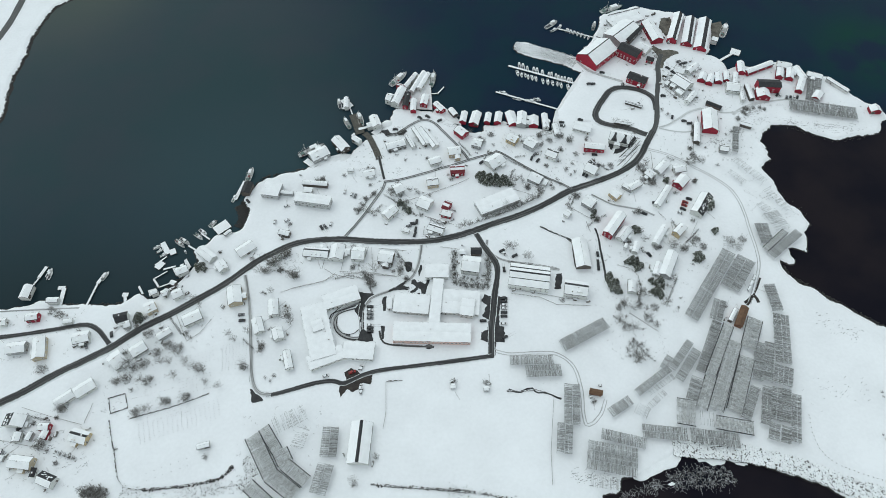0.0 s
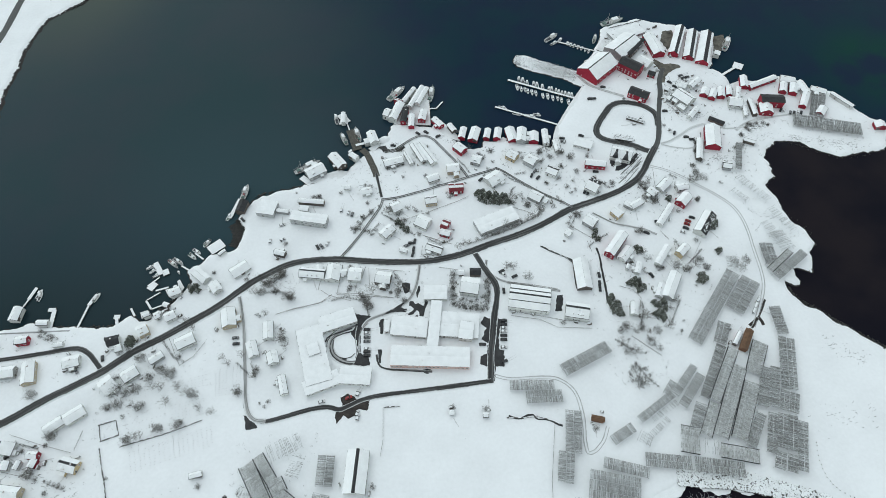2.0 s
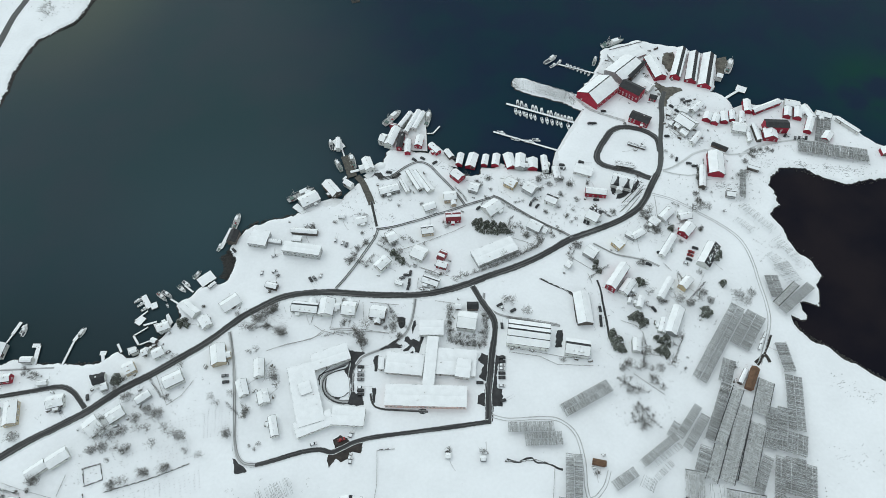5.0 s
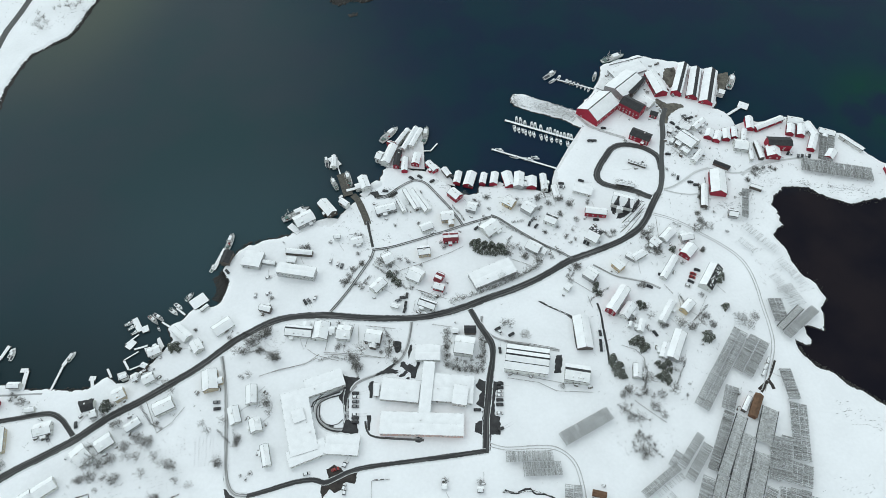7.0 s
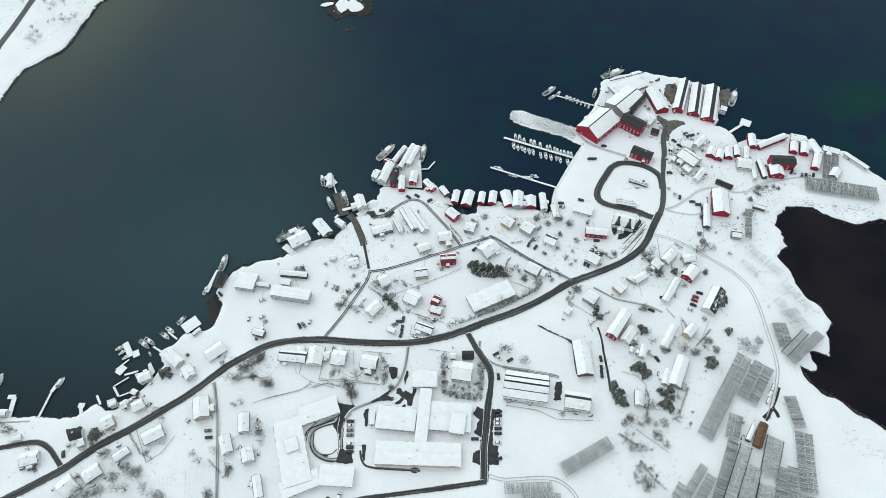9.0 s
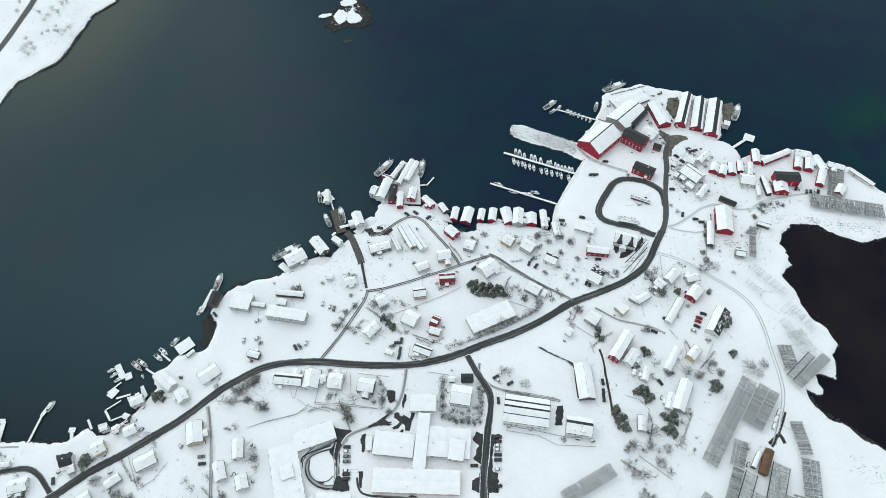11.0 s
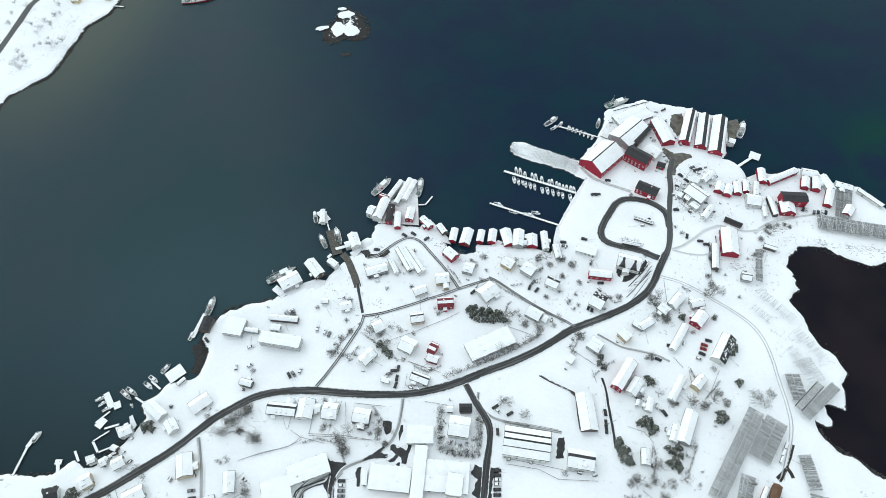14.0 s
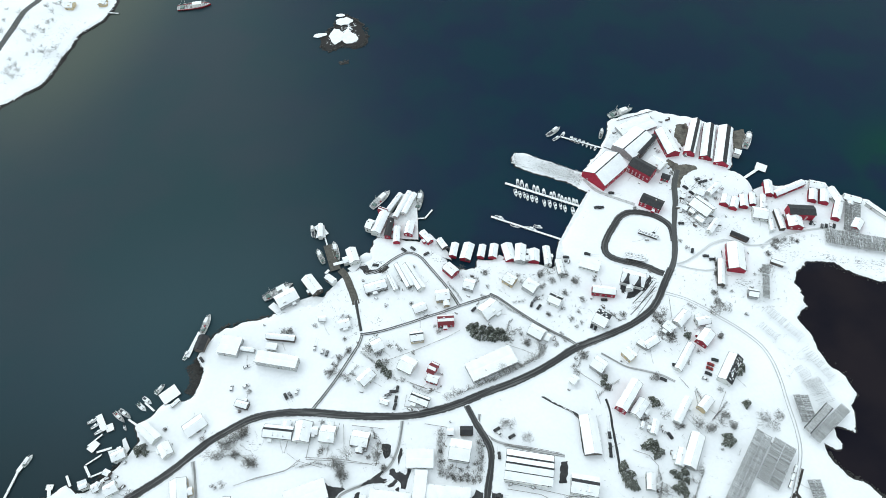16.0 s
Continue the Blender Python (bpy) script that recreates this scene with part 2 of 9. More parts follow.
def pole_material():
    """Weathered poles, each rimed and snowed on to its own degree."""
    m = material("rimed_poles", (0.4, 0.4, 0.4), 0.9, vary=0.2, scale=1.2)
    n, l = m.node_tree.nodes, m.node_tree.links
    geo, ramp, mix = n.new("ShaderNodeNewGeometry"), n.new("ShaderNodeValToRGB"), n.new("ShaderNodeMix")
    e = ramp.color_ramp.elements
    e[0].position, e[0].color = 0.25, (0.19, 0.19, 0.183, 1)
    e[1].position, e[1].color = 0.8, (0.60, 0.63, 0.64, 1)
    l.new(geo.outputs["Random Per Island"], ramp.inputs["Fac"])
    mix.data_type = "RGBA"
    mix.inputs["Factor"].default_value = 0.3
    b = n["Principled BSDF"]
    l.new(ramp.outputs["Color"], mix.inputs["A"])
    l.new(b.inputs["Base Color"].links[0].from_socket, mix.inputs["B"])
    l.new(mix.outputs["Result"], b.inputs["Base Color"])
    return m


RIME = pole_material()
TIMBER = material("grey_timber", (0.24, 0.22, 0.20), 0.9, second=(0.12, 0.11, 0.10), scale=1.5, bump=0.2)
ICY_STONE = material("wet_weedy_stone", (0.055, 0.052, 0.048), 0.7, second=(0.013, 0.013, 0.012), scale=0.8, bump=0.4)
FISH = material("dried_fish", (0.40, 0.40, 0.38), 0.85, second=(0.13, 0.125, 0.115), scale=0.9, fine=5)
BARK = material("winter_bark", (0.155, 0.150, 0.140), 0.9, vary=0.3, scale=1.5)
NEEDLES = material("spruce_needles", (0.11, 0.12, 0.098), 0.85, vary=0.5, scale=0.8)
STONE = material("shore_stone", (0.20, 0.195, 0.19), 0.9, second=(0.07, 0.068, 0.065), scale=0.8, bump=0.4)
PLANKS = material("wet_quay_planks", (0.125, 0.118, 0.10), 0.85, second=(0.055, 0.053, 0.047), scale=0.6, bump=0.2)
CONCRETE = material("quay_concrete", (0.30, 0.30, 0.29), 0.9, vary=0.2, scale=0.4, bump=0.2)
RUBBER = material("black_rubber", (0.02, 0.02, 0.02), 0.8)
HULLS = {
    "w": material("white_hull", (0.68, 0.69, 0.69), 0.35, vary=0.06, scale=0.6),
    "k": material("dark_hull", (0.035, 0.04, 0.05), 0.4, vary=0.2, scale=0.6),
    "r": material("red_hull", (0.26, 0.020, 0.030), 0.4, vary=0.15, scale=0.6),
    "g": material("green_hull", (0.10, 0.16, 0.14), 0.45, vary=0.15, scale=0.6),
}
DECK = material("trodden_snowy_deck", (0.62, 0.63, 0.63), 0.8, second=(0.16, 0.165, 0.16), scale=0.7, bump=0.2)
PAINTS = {
    "k": material("black_car_paint", (0.018, 0.018, 0.02), 0.3, spec=0.5),
    "w": material("white_car_paint", (0.65, 0.65, 0.65), 0.3),
    "g": material("grey_car_paint", (0.18, 0.185, 0.19), 0.3, metal=0.3),
    "r": material("red_car_paint", (0.28, 0.02, 0.02), 0.3),
    "b": material("blue_car_paint", (0.03, 0.05, 0.12), 0.3),
}

# ---- mesh helpers ----
def mesh_of(name, bm, mats):
    me = bpy.data.meshes.new(name)
    bmesh.ops.recalc_face_normals(bm, faces=bm.faces[:])
    bm.to_mesh(me)
    bm.free()
    for m in mats if isinstance(mats, (list, tuple)) else [mats]:
        me.materials.append(m)
    return me


def part(name, bm, mats, parent, label=""):
    """Links a bmesh (or a shared mesh) as one mesh object under a thing or a part."""
    me = bm if isinstance(bm, bpy.types.Mesh) else mesh_of(name, bm, mats)
    ob = new(name, me)
    ob.parent = parent
    return tagged(ob, label)


def thing(name, x, y, turn, label, category, group="", z=0.0):
    ob = new(name)
    ob.empty_display_size = 0.5
    ob.matrix_basis = pose(x, y, z, 0, 0, turn)
    return tagged(ob, label, category, group)


def box(bm, x0, x1, y0, y1, z0, z1, mat=0, taper=0.0):
    """A box; taper draws its top in."""
    t = taper
    v = [bm.verts.new(p) for p in ((x0, y0, z0), (x1, y0, z0), (x1, y1, z0), (x0, y1, z0),
                                   (x0 + t, y0 + t, z1), (x1 - t, y0 + t, z1), (x1 - t, y1 - t, z1), (x0 + t, y1 - t, z1))]
    for f in ((0, 3, 2, 1), (4, 5, 6, 7), (0, 1, 5, 4), (1, 2, 6, 5), (2, 3, 7, 6), (3, 0, 4, 7)):
        bm.faces.new([v[i] for i in f]).material_index = mat
    return v


def prism(bm, outline, x0, x1, mat=0):
    """A closed outline of (y, z) drawn out along x."""
    a = [bm.verts.new((x0, y, z)) for y, z in outline]
    b = [bm.verts.new((x1, y, z)) for y, z in outline]
    k = len(outline)
    bm.faces.new(a[::-1]).material_index = mat
    bm.faces.new(b).material_index = mat
    for i in range(k):
        bm.faces.new((a[i], a[(i + 1) % k], b[(i + 1) % k], b[i])).material_index = mat


def sticks(name, rods, sides, mat):
    """Many straight rods (start, end, radius at start, radius at end) as one mesh."""
    verts, faces = [], []
    for p, q, ra, rb in rods:
        p, q = Vector(p), Vector(q)
        d = (q - p).normalized()
        u = d.orthogonal().normalized()
        w = d.cross(u)
        k = len(verts)
        for c, r in ((p, ra), (q, rb)):
            for i in range(sides):
                a = 2 * math.pi * i / sides
                verts.append(c + r * (math.cos(a) * u + math.sin(a) * w))
        faces += [(k + i, k + (i + 1) % sides, k + sides + (i + 1) % sides, k + sides + i) for i in range(sides)]
        faces.append(tuple(range(k + sides, k + 2 * sides)))
    me = bpy.data.meshes.new(name)
    me.from_pydata(verts, [], faces)
    me.materials.append(mat)
    return me


def tube(name, line, radius, mat):
    """One bent pipe of four sides through the given points."""
    verts, faces = [], []
    for i, p in enumerate(line):
        d = (line[min(i + 1, len(line) - 1)] - line[max(i - 1, 0)]).normalized()
        u = d.orthogonal().normalized()
        w = d.cross(u)
        verts += [p + radius * (math.cos(k * math.pi / 2) * u + math.sin(k * math.pi / 2) * w) for k in range(4)]
    for i in range(len(line) - 1):
        faces += [(4 * i + k, 4 * i + (k + 1) % 4, 4 * i + 4 + (k + 1) % 4, 4 * i + 4 + k) for k in range(4)]
    me = bpy.data.meshes.new(name)
    me.from_pydata(verts, [], faces)
    me.materials.append(mat)
    return me



# ---- the land ----
SEA = -1.6


def value_noise(x, y, seed=0):
    """Smooth noise of -1 to 1 with a wavelength of 1, for arrays."""
    def rnd(i, j):
        s = np.sin(i * 127.1 + j * 311.7 + seed * 74.7) * 43758.5453
        return (s - np.floor(s)) * 2 - 1
    i, j = np.floor(x), np.floor(y)
    u, v = x - i, y - j
    u, v = u * u * (3 - 2 * u), v * v * (3 - 2 * v)
    a = rnd(i, j) * (1 - u) + rnd(i + 1, j) * u
    b = rnd(i, j + 1) * (1 - u) + rnd(i + 1, j + 1) * u
    return a * (1 - v) + b * v


def swell(x, y):
    """The gentle unevenness of the snow."""
    return 0.28 * value_noise(x / 26, y / 26, 3) + 0.12 * value_noise(x / 11, y / 11, 5)


def level(x, y):
    return float(swell(np.float64(x), np.float64(y)))


# shorelines, from west to east
WEST = [(-384.8, 144.4), (-332.3, 190.8), (-313.4, 198.5), (-273.9, 204.1), (-267.9, 206.6), (-257, 205.2), (-245.8, 203.1), (-235.4, 202.9), (-221.5, 202.6), (-213, 203.1), (-210.5, 206.3), (-201.2, 210.6), (-197, 205.3), (-189.8, 207), (-186.2, 213.2), (-179.8, 218.7), (-171.9, 227.4), (-168.9, 234.8), (-171.2, 240.1), (-173.2, 244.2), (-165.2, 249.8), (-158.4, 258.1), (-149.1, 258.3), (-142.2, 261.5), (-140.1, 266.6), (-139, 273.2), (-140.9, 280), (-146, 286.9), (-145, 292.5), (-140.4, 299.9), (-136.1, 305), (-130.8, 309.2), (-126.7, 308.6), (-117.3, 312.8), (-110.8, 315.1), (-103.6, 315.4), (-101.5, 318.3)]
HARBOUR = [(-97.1, 319.2), (-84.3, 324.9), (-75.3, 324.6), (-69.6, 329.6), (-65.5, 336.2), (-60.2, 342.9), (-53.1, 350.2), (-46.9, 352.7), (-45.8, 357.6), (-41.9, 364.1), (-38.9, 366.3), (-38.4, 376.5), (-32.9, 378.7), (-19.8, 376), (-5.9, 374.4), (1, 370.8), (12.4, 361), (19.3, 352.5), (26.7, 348.5), (33.2, 351.6), (35.6, 358.1), (48.4, 358.3), (58.9, 356.9), (69.3, 354.4), (79.5, 351.4), (87.6, 348.4), (92.6, 358.7), (92.2, 369.9), (106.2, 394.7), (120.4, 416.5)]
BREAKWATER = [(108, 425.8), (90.5, 434.2), (77.1, 438.6), (67.2, 443.5), (65.1, 451.7), (69.4, 459.1), (78.7, 456.1), (92.1, 448.8), (109.8, 440.2), (119.5, 435.9)]
NORTH = [(127.1, 446.4), (137.3, 461.2), (150.3, 494), (182.8, 504.3), (206, 496), (219.7, 491), (232.8, 484.7), (245.1, 479.2), (244.8, 463.5), (237, 448.5), (231.1, 436.5), (238.3, 432.3), (243.2, 421.8), (242.9, 409.1), (248.2, 408.9), (254.6, 421.4), (266.7, 419.1), (282.1, 424.5), (290.9, 423.6), (300.7, 420.1), (304.5, 409.8), (316.7, 406.3), (325.6, 403.5), (332.6, 389.3), (338.5, 382), (344.3, 374.8), (353.3, 365.4), (358.3, 355.1)]
EAST = [(350.3, 352.1), (342.2, 339.6), (324.8, 337.8), (305.7, 333.6), (290.4, 340), (278.3, 350), (265.1, 350.1), (260.9, 350.8), (255.6, 344.9), (251.7, 340.9), (246.8, 334.5), (247.8, 332.2), (250, 329.2), (248.1, 325.8), (250, 323.4), (248.2, 318.9), (249.7, 315.5), (245.5, 312.9), (243, 310.2), (239.6, 308.6), (241.1, 305.3), (243.2, 300.8), (245.2, 295.1), (245.4, 284.9), (248.6, 275.5), (252.8, 270.8), (256.1, 266.1), (258.4, 261.0), (260.0, 255.1), (253.2, 248.7), (253.6, 244.1), (248.9, 232.7), (243.8, 234.6), (238.1, 235.6), (238.7, 231.7), (238.9, 225.6), (236.2, 221.9), (232.2, 223.2), (229.1, 226.3), (229.2, 219.9), (232.3, 212.3), (242.2, 203.9), (258.5, 189.6), (274.5, 177.3), (293.7, 163.9), (315.3, 145.0)]
SOUTH = [(312.7, 22.2), (268.5, 49.1), (236.9, 68), (217.9, 72.8), (205, 80.2), (191.2, 85.7), (177, 90.9), (161.8, 93.4), (146.2, 95), (135.4, 96.5), (129.1, 97.2), (126.9, 94.5), (120.8, 92.4), (113.1, 88.9), (102.9, 85.4), (96.4, 84.3), (94.9, 78.9), (85.8, 76.5), (82.5, 71.3), (79, 53), (130, -500), (-800, -500), (-1100, -100)]
FAR_SHORE = [(-365.5, 232.4), (-358.3, 312), (-356.4, 352.2), (-355.4, 373.7), (-354.6, 372.7), (-354.9, 388.7), (-359.0, 406.7), (-361.9, 431.1), (-360.9, 453.6), (-362.6, 476.5), (-361.3, 500.3), (-356.4, 520.8), (-339.9, 537.2), (-331.2, 545.5), (-327.5, 556.3), (-326.2, 567.5), (-323.7, 582.7), (-321.0, 598.4), (-319.1, 617.2), (-311.3, 626.2), (-303.6, 636.2), (-299.6, 654.5), (-298.7, 707.6), (-298.7, 781.1), (-297.9, 877.9), (-300, 1000), (-900, 1000)]
ISLET = [(-97.5, 602.8), (-99.8, 611.1), (-91.2, 613.3), (-85.5, 620.7), (-85, 634.4), (-77.5, 640.2), (-65.3, 633.7), (-57.9, 624.9), (-60.1, 618.2), (-53.2, 605.6), (-56.2, 593.5), (-64.6, 589), (-74.1, 594), (-83.7, 586.3), (-94.1, 588.2)]
SHORES = [(WEST + HARBOUR + BREAKWATER + NORTH + EAST + SOUTH, 0.0, 0.0), (FAR_SHORE, 0.0, 3.0), (ISLET, 0.0, 12.0)]


def inland(px, py, shore):
    """Metres from the shoreline, above 0 on land."""
    best, inside = np.full(px.shape, 1e9), np.zeros(px.shape, bool)
    for (ax, ay), (bx, by) in zip(shore, shore[1:] + shore[:1]):
        dx, dy = bx - ax, by - ay
        t = np.clip(((px - ax) * dx + (py - ay) * dy) / (dx * dx + dy * dy + 1e-9), 0, 1)
        best = np.minimum(best, (px - ax - t * dx) ** 2 + (py - ay - t * dy) ** 2)
        if ay != by:
            inside ^= ((ay > py) != (by > py)) & (px < dx * (py - ay) / dy + ax)
    return np.where(inside, 1, -1) * np.sqrt(best)


def axis_steps(lo, hi, step, out):
    core = np.arange(lo, hi + step / 2, step)
    far = step * np.cumsum(1.35 ** np.arange(1, 60))
    far = far[far < out]
    return np.concatenate([lo - far[::-1], core, hi + far])


def build_ground():
    xs, ys = axis_steps(-470, 420, 1.5, 2600), axis_steps(-20, 720, 1.5, 2600)
    gx, gy = np.meshgrid(xs, ys)
    wx = gx + 1.1 * value_noise(gx / 7, gy / 7, 11) + 0.8 * value_noise(gx / 3.1, gy / 3.1, 13)
    wy = gy + 1.1 * value_noise(gx / 7, gy / 7, 17) + 0.8 * value_noise(gx / 3.1, gy / 3.1, 19)
    z = np.full(gx.shape, -9.0)
    for shore, rough, apron in SHORES:
        d = inland(wx, wy, shore) - apron
        lift = swell(gx, gy) + np.clip((d - 6) / 30, 0, 1) * rough * (1 + value_noise(gx / 17, gy / 17, 23)) \
            + np.clip(d / 6, 0, 1) * rough * 0.3 * value_noise(gx / 5, gy / 5, 29)
        slope = 0.4 / apron if apron else 0.6
        s = np.maximum(-9, -1.2 + np.where(d < 0, d * slope, 1.2 * np.clip(d / 2, 0, 1)) + lift * np.clip((d - 1) / 4, 0, 1))
        z = np.maximum(z, s)
    verts = np.stack([gx, gy, z], -1).reshape(-1, 3)
    h, w = gx.shape
    i = (np.arange(h - 1)[:, None] * w + np.arange(w - 1)).ravel()
    faces = np.stack([i, i + 1, i + w + 1, i + w], -1)
    me = bpy.data.meshes.new("ground")
    me.from_pydata(verts.tolist(), [], faces.tolist())
    me.materials.append(GROUND)
    me.polygons.foreach_set("use_smooth", [True] * len(me.polygons))
    return tagged(new("ground", me), "snow-covered low land with dark rocky shore", "ground", kind="structure")


build_ground()

bm = bmesh.new()
bmesh.ops.create_grid(bm, x_segments=2, y_segments=2, size=3000)
sea = tagged(new("water", mesh_of("water", bm, WATER)), "dark calm sea with faint ripples", "sea", kind="structure")
sea.location.z = SEA


def smooth_line(points, step=2.5):
    """Points along a smooth curve through the given ones."""
    out = []
    p = [points[0], *points, points[-1]]
    for a, b, c, d in zip(p, p[1:], p[2:], p[3:]):
        n = max(1, int(math.dist(b, c) / step))
        for i in range(n):
            t = i / n
            out.append(tuple(0.5 * (2 * b[k] + (c[k] - a[k]) * t + (2 * a[k] - 5 * b[k] + 4 * c[k] - d[k]) * t * t
                                    + (3 * b[k] - a[k] - 3 * c[k] + d[k]) * t ** 3) for k in (0, 1)))
    return out + [tuple(points[-1])]


def ribbon(points, width, lift, rag, seed):
    """A strip of ground-hugging faces along a line, with ragged sides."""
    line = smooth_line(points, 1.8)
    bm, rows = bmesh.new(), []
    for i, (x, y) in enumerate(line):
        a, b = line[max(0, i - 1)], line[min(len(line) - 1, i + 1)]
        d = Vector((b[0] - a[0], b[1] - a[1])).normalized()
        n = Vector((-d.y, d.x))
        row = []
        for k in (-1, -0.5, 0, 0.5, 1):
            w = k * (width / 2 + (rag * float(value_noise(np.float64(i * 0.13), np.float64(seed * 9.1 + k * 3)) + 0.4 * value_noise(np.float64(i * 0.7), np.float64(seed + k))) if abs(k) == 1 else 0))
            px, py = x + n.x * w, y + n.y * w
            row.append(bm.verts.new((px, py, level(px, py) + lift)))
        rows.append(row)
    along, across = bm.loops.layers.uv.new("along"), bm.loops.layers.uv.new("across")
    for i, (r, s) in enumerate(zip(rows, rows[1:])):
        for k in range(4):
            f = bm.faces.new((r[k], r[k + 1], s[k + 1], s[k]))
            for loop, (kk, ii) in zip(f.loops, ((k, i), (k + 1, i), (k + 1, i + 1), (k, i + 1))):
                loop[along].uv = ((kk - 2) / 4 * width, ii * 1.8)
                loop[across].uv = (abs(kk - 2) / 2, 0)
    return bm


road_count = 0


def road(points, width, mat=ASPHALT, lift=0, rag=0.35, label="wet ploughed asphalt road between snow banks", name="road"):
    global road_count
    road_count += 0 if lift else 1
    ob = new(name, mesh_of(name, ribbon(points, width, lift or 0.34 - 0.008 * road_count, rag, len(points)), mat))
    return tagged(ob, label, name, kind="structure")


def ruts(points, gap=1.7, width=0.6, lift=0.14, mat=TRODDEN):
    """A cart track: two trodden wheel lines."""
    line = smooth_line(points, 4)
    track = tagged(new("track"), "snowy cart track with two wheel ruts", "track", kind="structure")
    for side in (-1, 1):
        moved = []
        for i, (x, y) in enumerate(line):
            a, b = line[max(0, i - 1)], line[min(len(line) - 1, i + 1)]
            d = Vector((b[0] - a[0], b[1] - a[1])).normalized()
            moved.append((x - d.y * side * gap / 2, y + d.x * side * gap / 2))
        part("wheel_rut", ribbon(moved, width, lift, 0.18, 5 + side), mat, track)


def yard(points, mat, label, lift=0.13, name="yard"):
    """A flat patch of bare ground with a ragged edge."""
    rng = random.Random(len(points))
    bm, ring = bmesh.new(), []
    for (ax, ay), (bx, by) in zip(points, points[1:] + points[:1]):
        n = max(1, int(math.dist((ax, ay), (bx, by)) / 0.9))
        for i in range(n):
            x, y = ax + (bx - ax) * i / n, ay + (by - ay) * i / n
            x, y = x + 0.5 * float(value_noise(np.float64(x / 1.7), np.float64(y / 1.7), 31)) + rng.uniform(-0.2, 0.2), y + 0.5 * float(value_noise(np.float64(x / 1.7), np.float64(y / 1.7), 37)) + rng.uniform(-0.2, 0.2)
            ring.append(bm.verts.new((x, y, level(x, y) + lift)))
    f = bm.faces.new(ring)
    if f.normal.z < 0:
        f.normal_flip()
    bmesh.ops.triangulate(bm, faces=[f])
    ob = new(name, mesh_of(name, bm, mat))
    return tagged(ob, label, name, kind="structure")


road([(-309.8, 108.6), (-278.8, 129.5), (-268, 136.5), (-253.8, 144.7), (-239.8, 154.5), (-224.8, 162.8), (-209.7, 172.4), (-194.8, 184.2), (-178.7, 193.6), (-162.4, 204.5), (-145.8, 216.5), (-129.1, 231.7), (-118.5, 238.8), (-111.2, 243.3), (-103.8, 246.8), (-92.2, 249.4), (-72.5, 250.3), (-52.7, 248.3), (-32.9, 246.9), (-13.2, 246.8), (6.5, 250.1), (24.2, 255.6), (35.4, 260.2), (50.5, 265.7), (70, 274.6), (90.2, 286.8), (98.4, 290.6), (110.6, 295.3), (120.9, 299.6), (131.5, 304.5), (140.3, 309.9), (147.4, 315.9), (153.3, 323.6), (157.7, 331.4), (162.2, 339.3), (166.5, 346.5)], 5.6)
road([(162.2, 339.3), (168.4, 349.5), (172.6, 361.1), (174.9, 372), (176.9, 383.2), (179.8, 394.6), (182.8, 406.4), (184.7, 417.2), (187.5, 425.9), (191.5, 435.9)], 4.0, GREY_ROAD)
road([(173.9, 369.3), (174.2, 380.4), (170.5, 387.3), (163.8, 392.7), (154.4, 395.9), (146, 395.5), (139.2, 391.6), (133.6, 383.8), (127.8, 374.4), (124.4, 366.2), (125.4, 359.1), (132.1, 354.7), (141.6, 351.8), (151.6, 347.9), (158.1, 343.6), (162.8, 342.4)], 5.8)
road([(-314.9, 176.5), (-297.7, 178.4), (-283.9, 180), (-266.7, 182.4), (-249.5, 185.2), (-236.3, 187.3), (-229, 187.1), (-222.2, 183.7), (-216.3, 178), (-211.3, 172.8)], 3.6)
road([(-133.9, 222.4), (-131.6, 214.9), (-128.1, 201.9), (-125.2, 187.4), (-123.1, 175.3), (-120.7, 161.8), (-118.9, 151.7), (-116.3, 143.6), (-111.9, 138.9), (-105.3, 138)], 3.0, SLUSH)
road([(-119.5, 155), (-118.5, 148.5), (-116, 142.8), (-111.6, 139), (-105.3, 138), (-95.3, 140.3), (-85.4, 143.3), (-77, 145.3), (-69.1, 145.8), (-62.8, 144.2), (-57.5, 146.2), (-48, 150.4), (-34.3, 153), (-9.9, 155.4), (9.3, 157.6), (28.7, 159.8)], 3.2)
road([(28.3, 158.6), (29.2, 167.8), (29.9, 179.5), (31.9, 193.7), (33.8, 206.3), (36, 217.1), (36.2, 226.1), (33.2, 233.4), (28.9, 240.5), (25.4, 247.7), (22.5, 254.5)], 4.4)
road([(-68.1, 252.5), (-63.5, 258.9), (-58.6, 266.6), (-53.6, 275), (-47.8, 285.7), (-43.3, 294.5), (-41.7, 300.9)], 2.4, FAINT)
ruts([(-68.1, 252.5), (-63.5, 258.9), (-58.6, 266.6), (-53.6, 275), (-47.8, 285.7), (-43.3, 294.5), (-41.7, 300.9)], 1.2, 0.75, 0.4, WET_RUT)
road([(-42.9, 300.9), (-32.1, 302.5), (-20.5, 305.9), (-10.8, 308.9), (-1, 312.5), (10.9, 316.5), (21, 320.5), (31.1, 324.2), (41.7, 327.9)], 2.2, FAINT)
ruts([(-42.9, 300.9), (-32.1, 302.5), (-20.5, 305.9), (-10.8, 308.9), (-1, 312.5), (10.9, 316.5), (21, 320.5), (31.1, 324.2), (41.7, 327.9)], 1.2, 0.75, 0.4, WET_RUT)
road([(-47.6, 326.4), (-46.1, 319.3), (-44.5, 312.3), (-42.6, 303.5)], 2.4, ASPHALT)
road([(41.8, 329.3), (47.2, 326.2), (56.6, 318.2), (67.6, 309.3), (78.5, 301.6), (89.3, 294.9), (95.3, 290.3)], 2.0, FAINT)
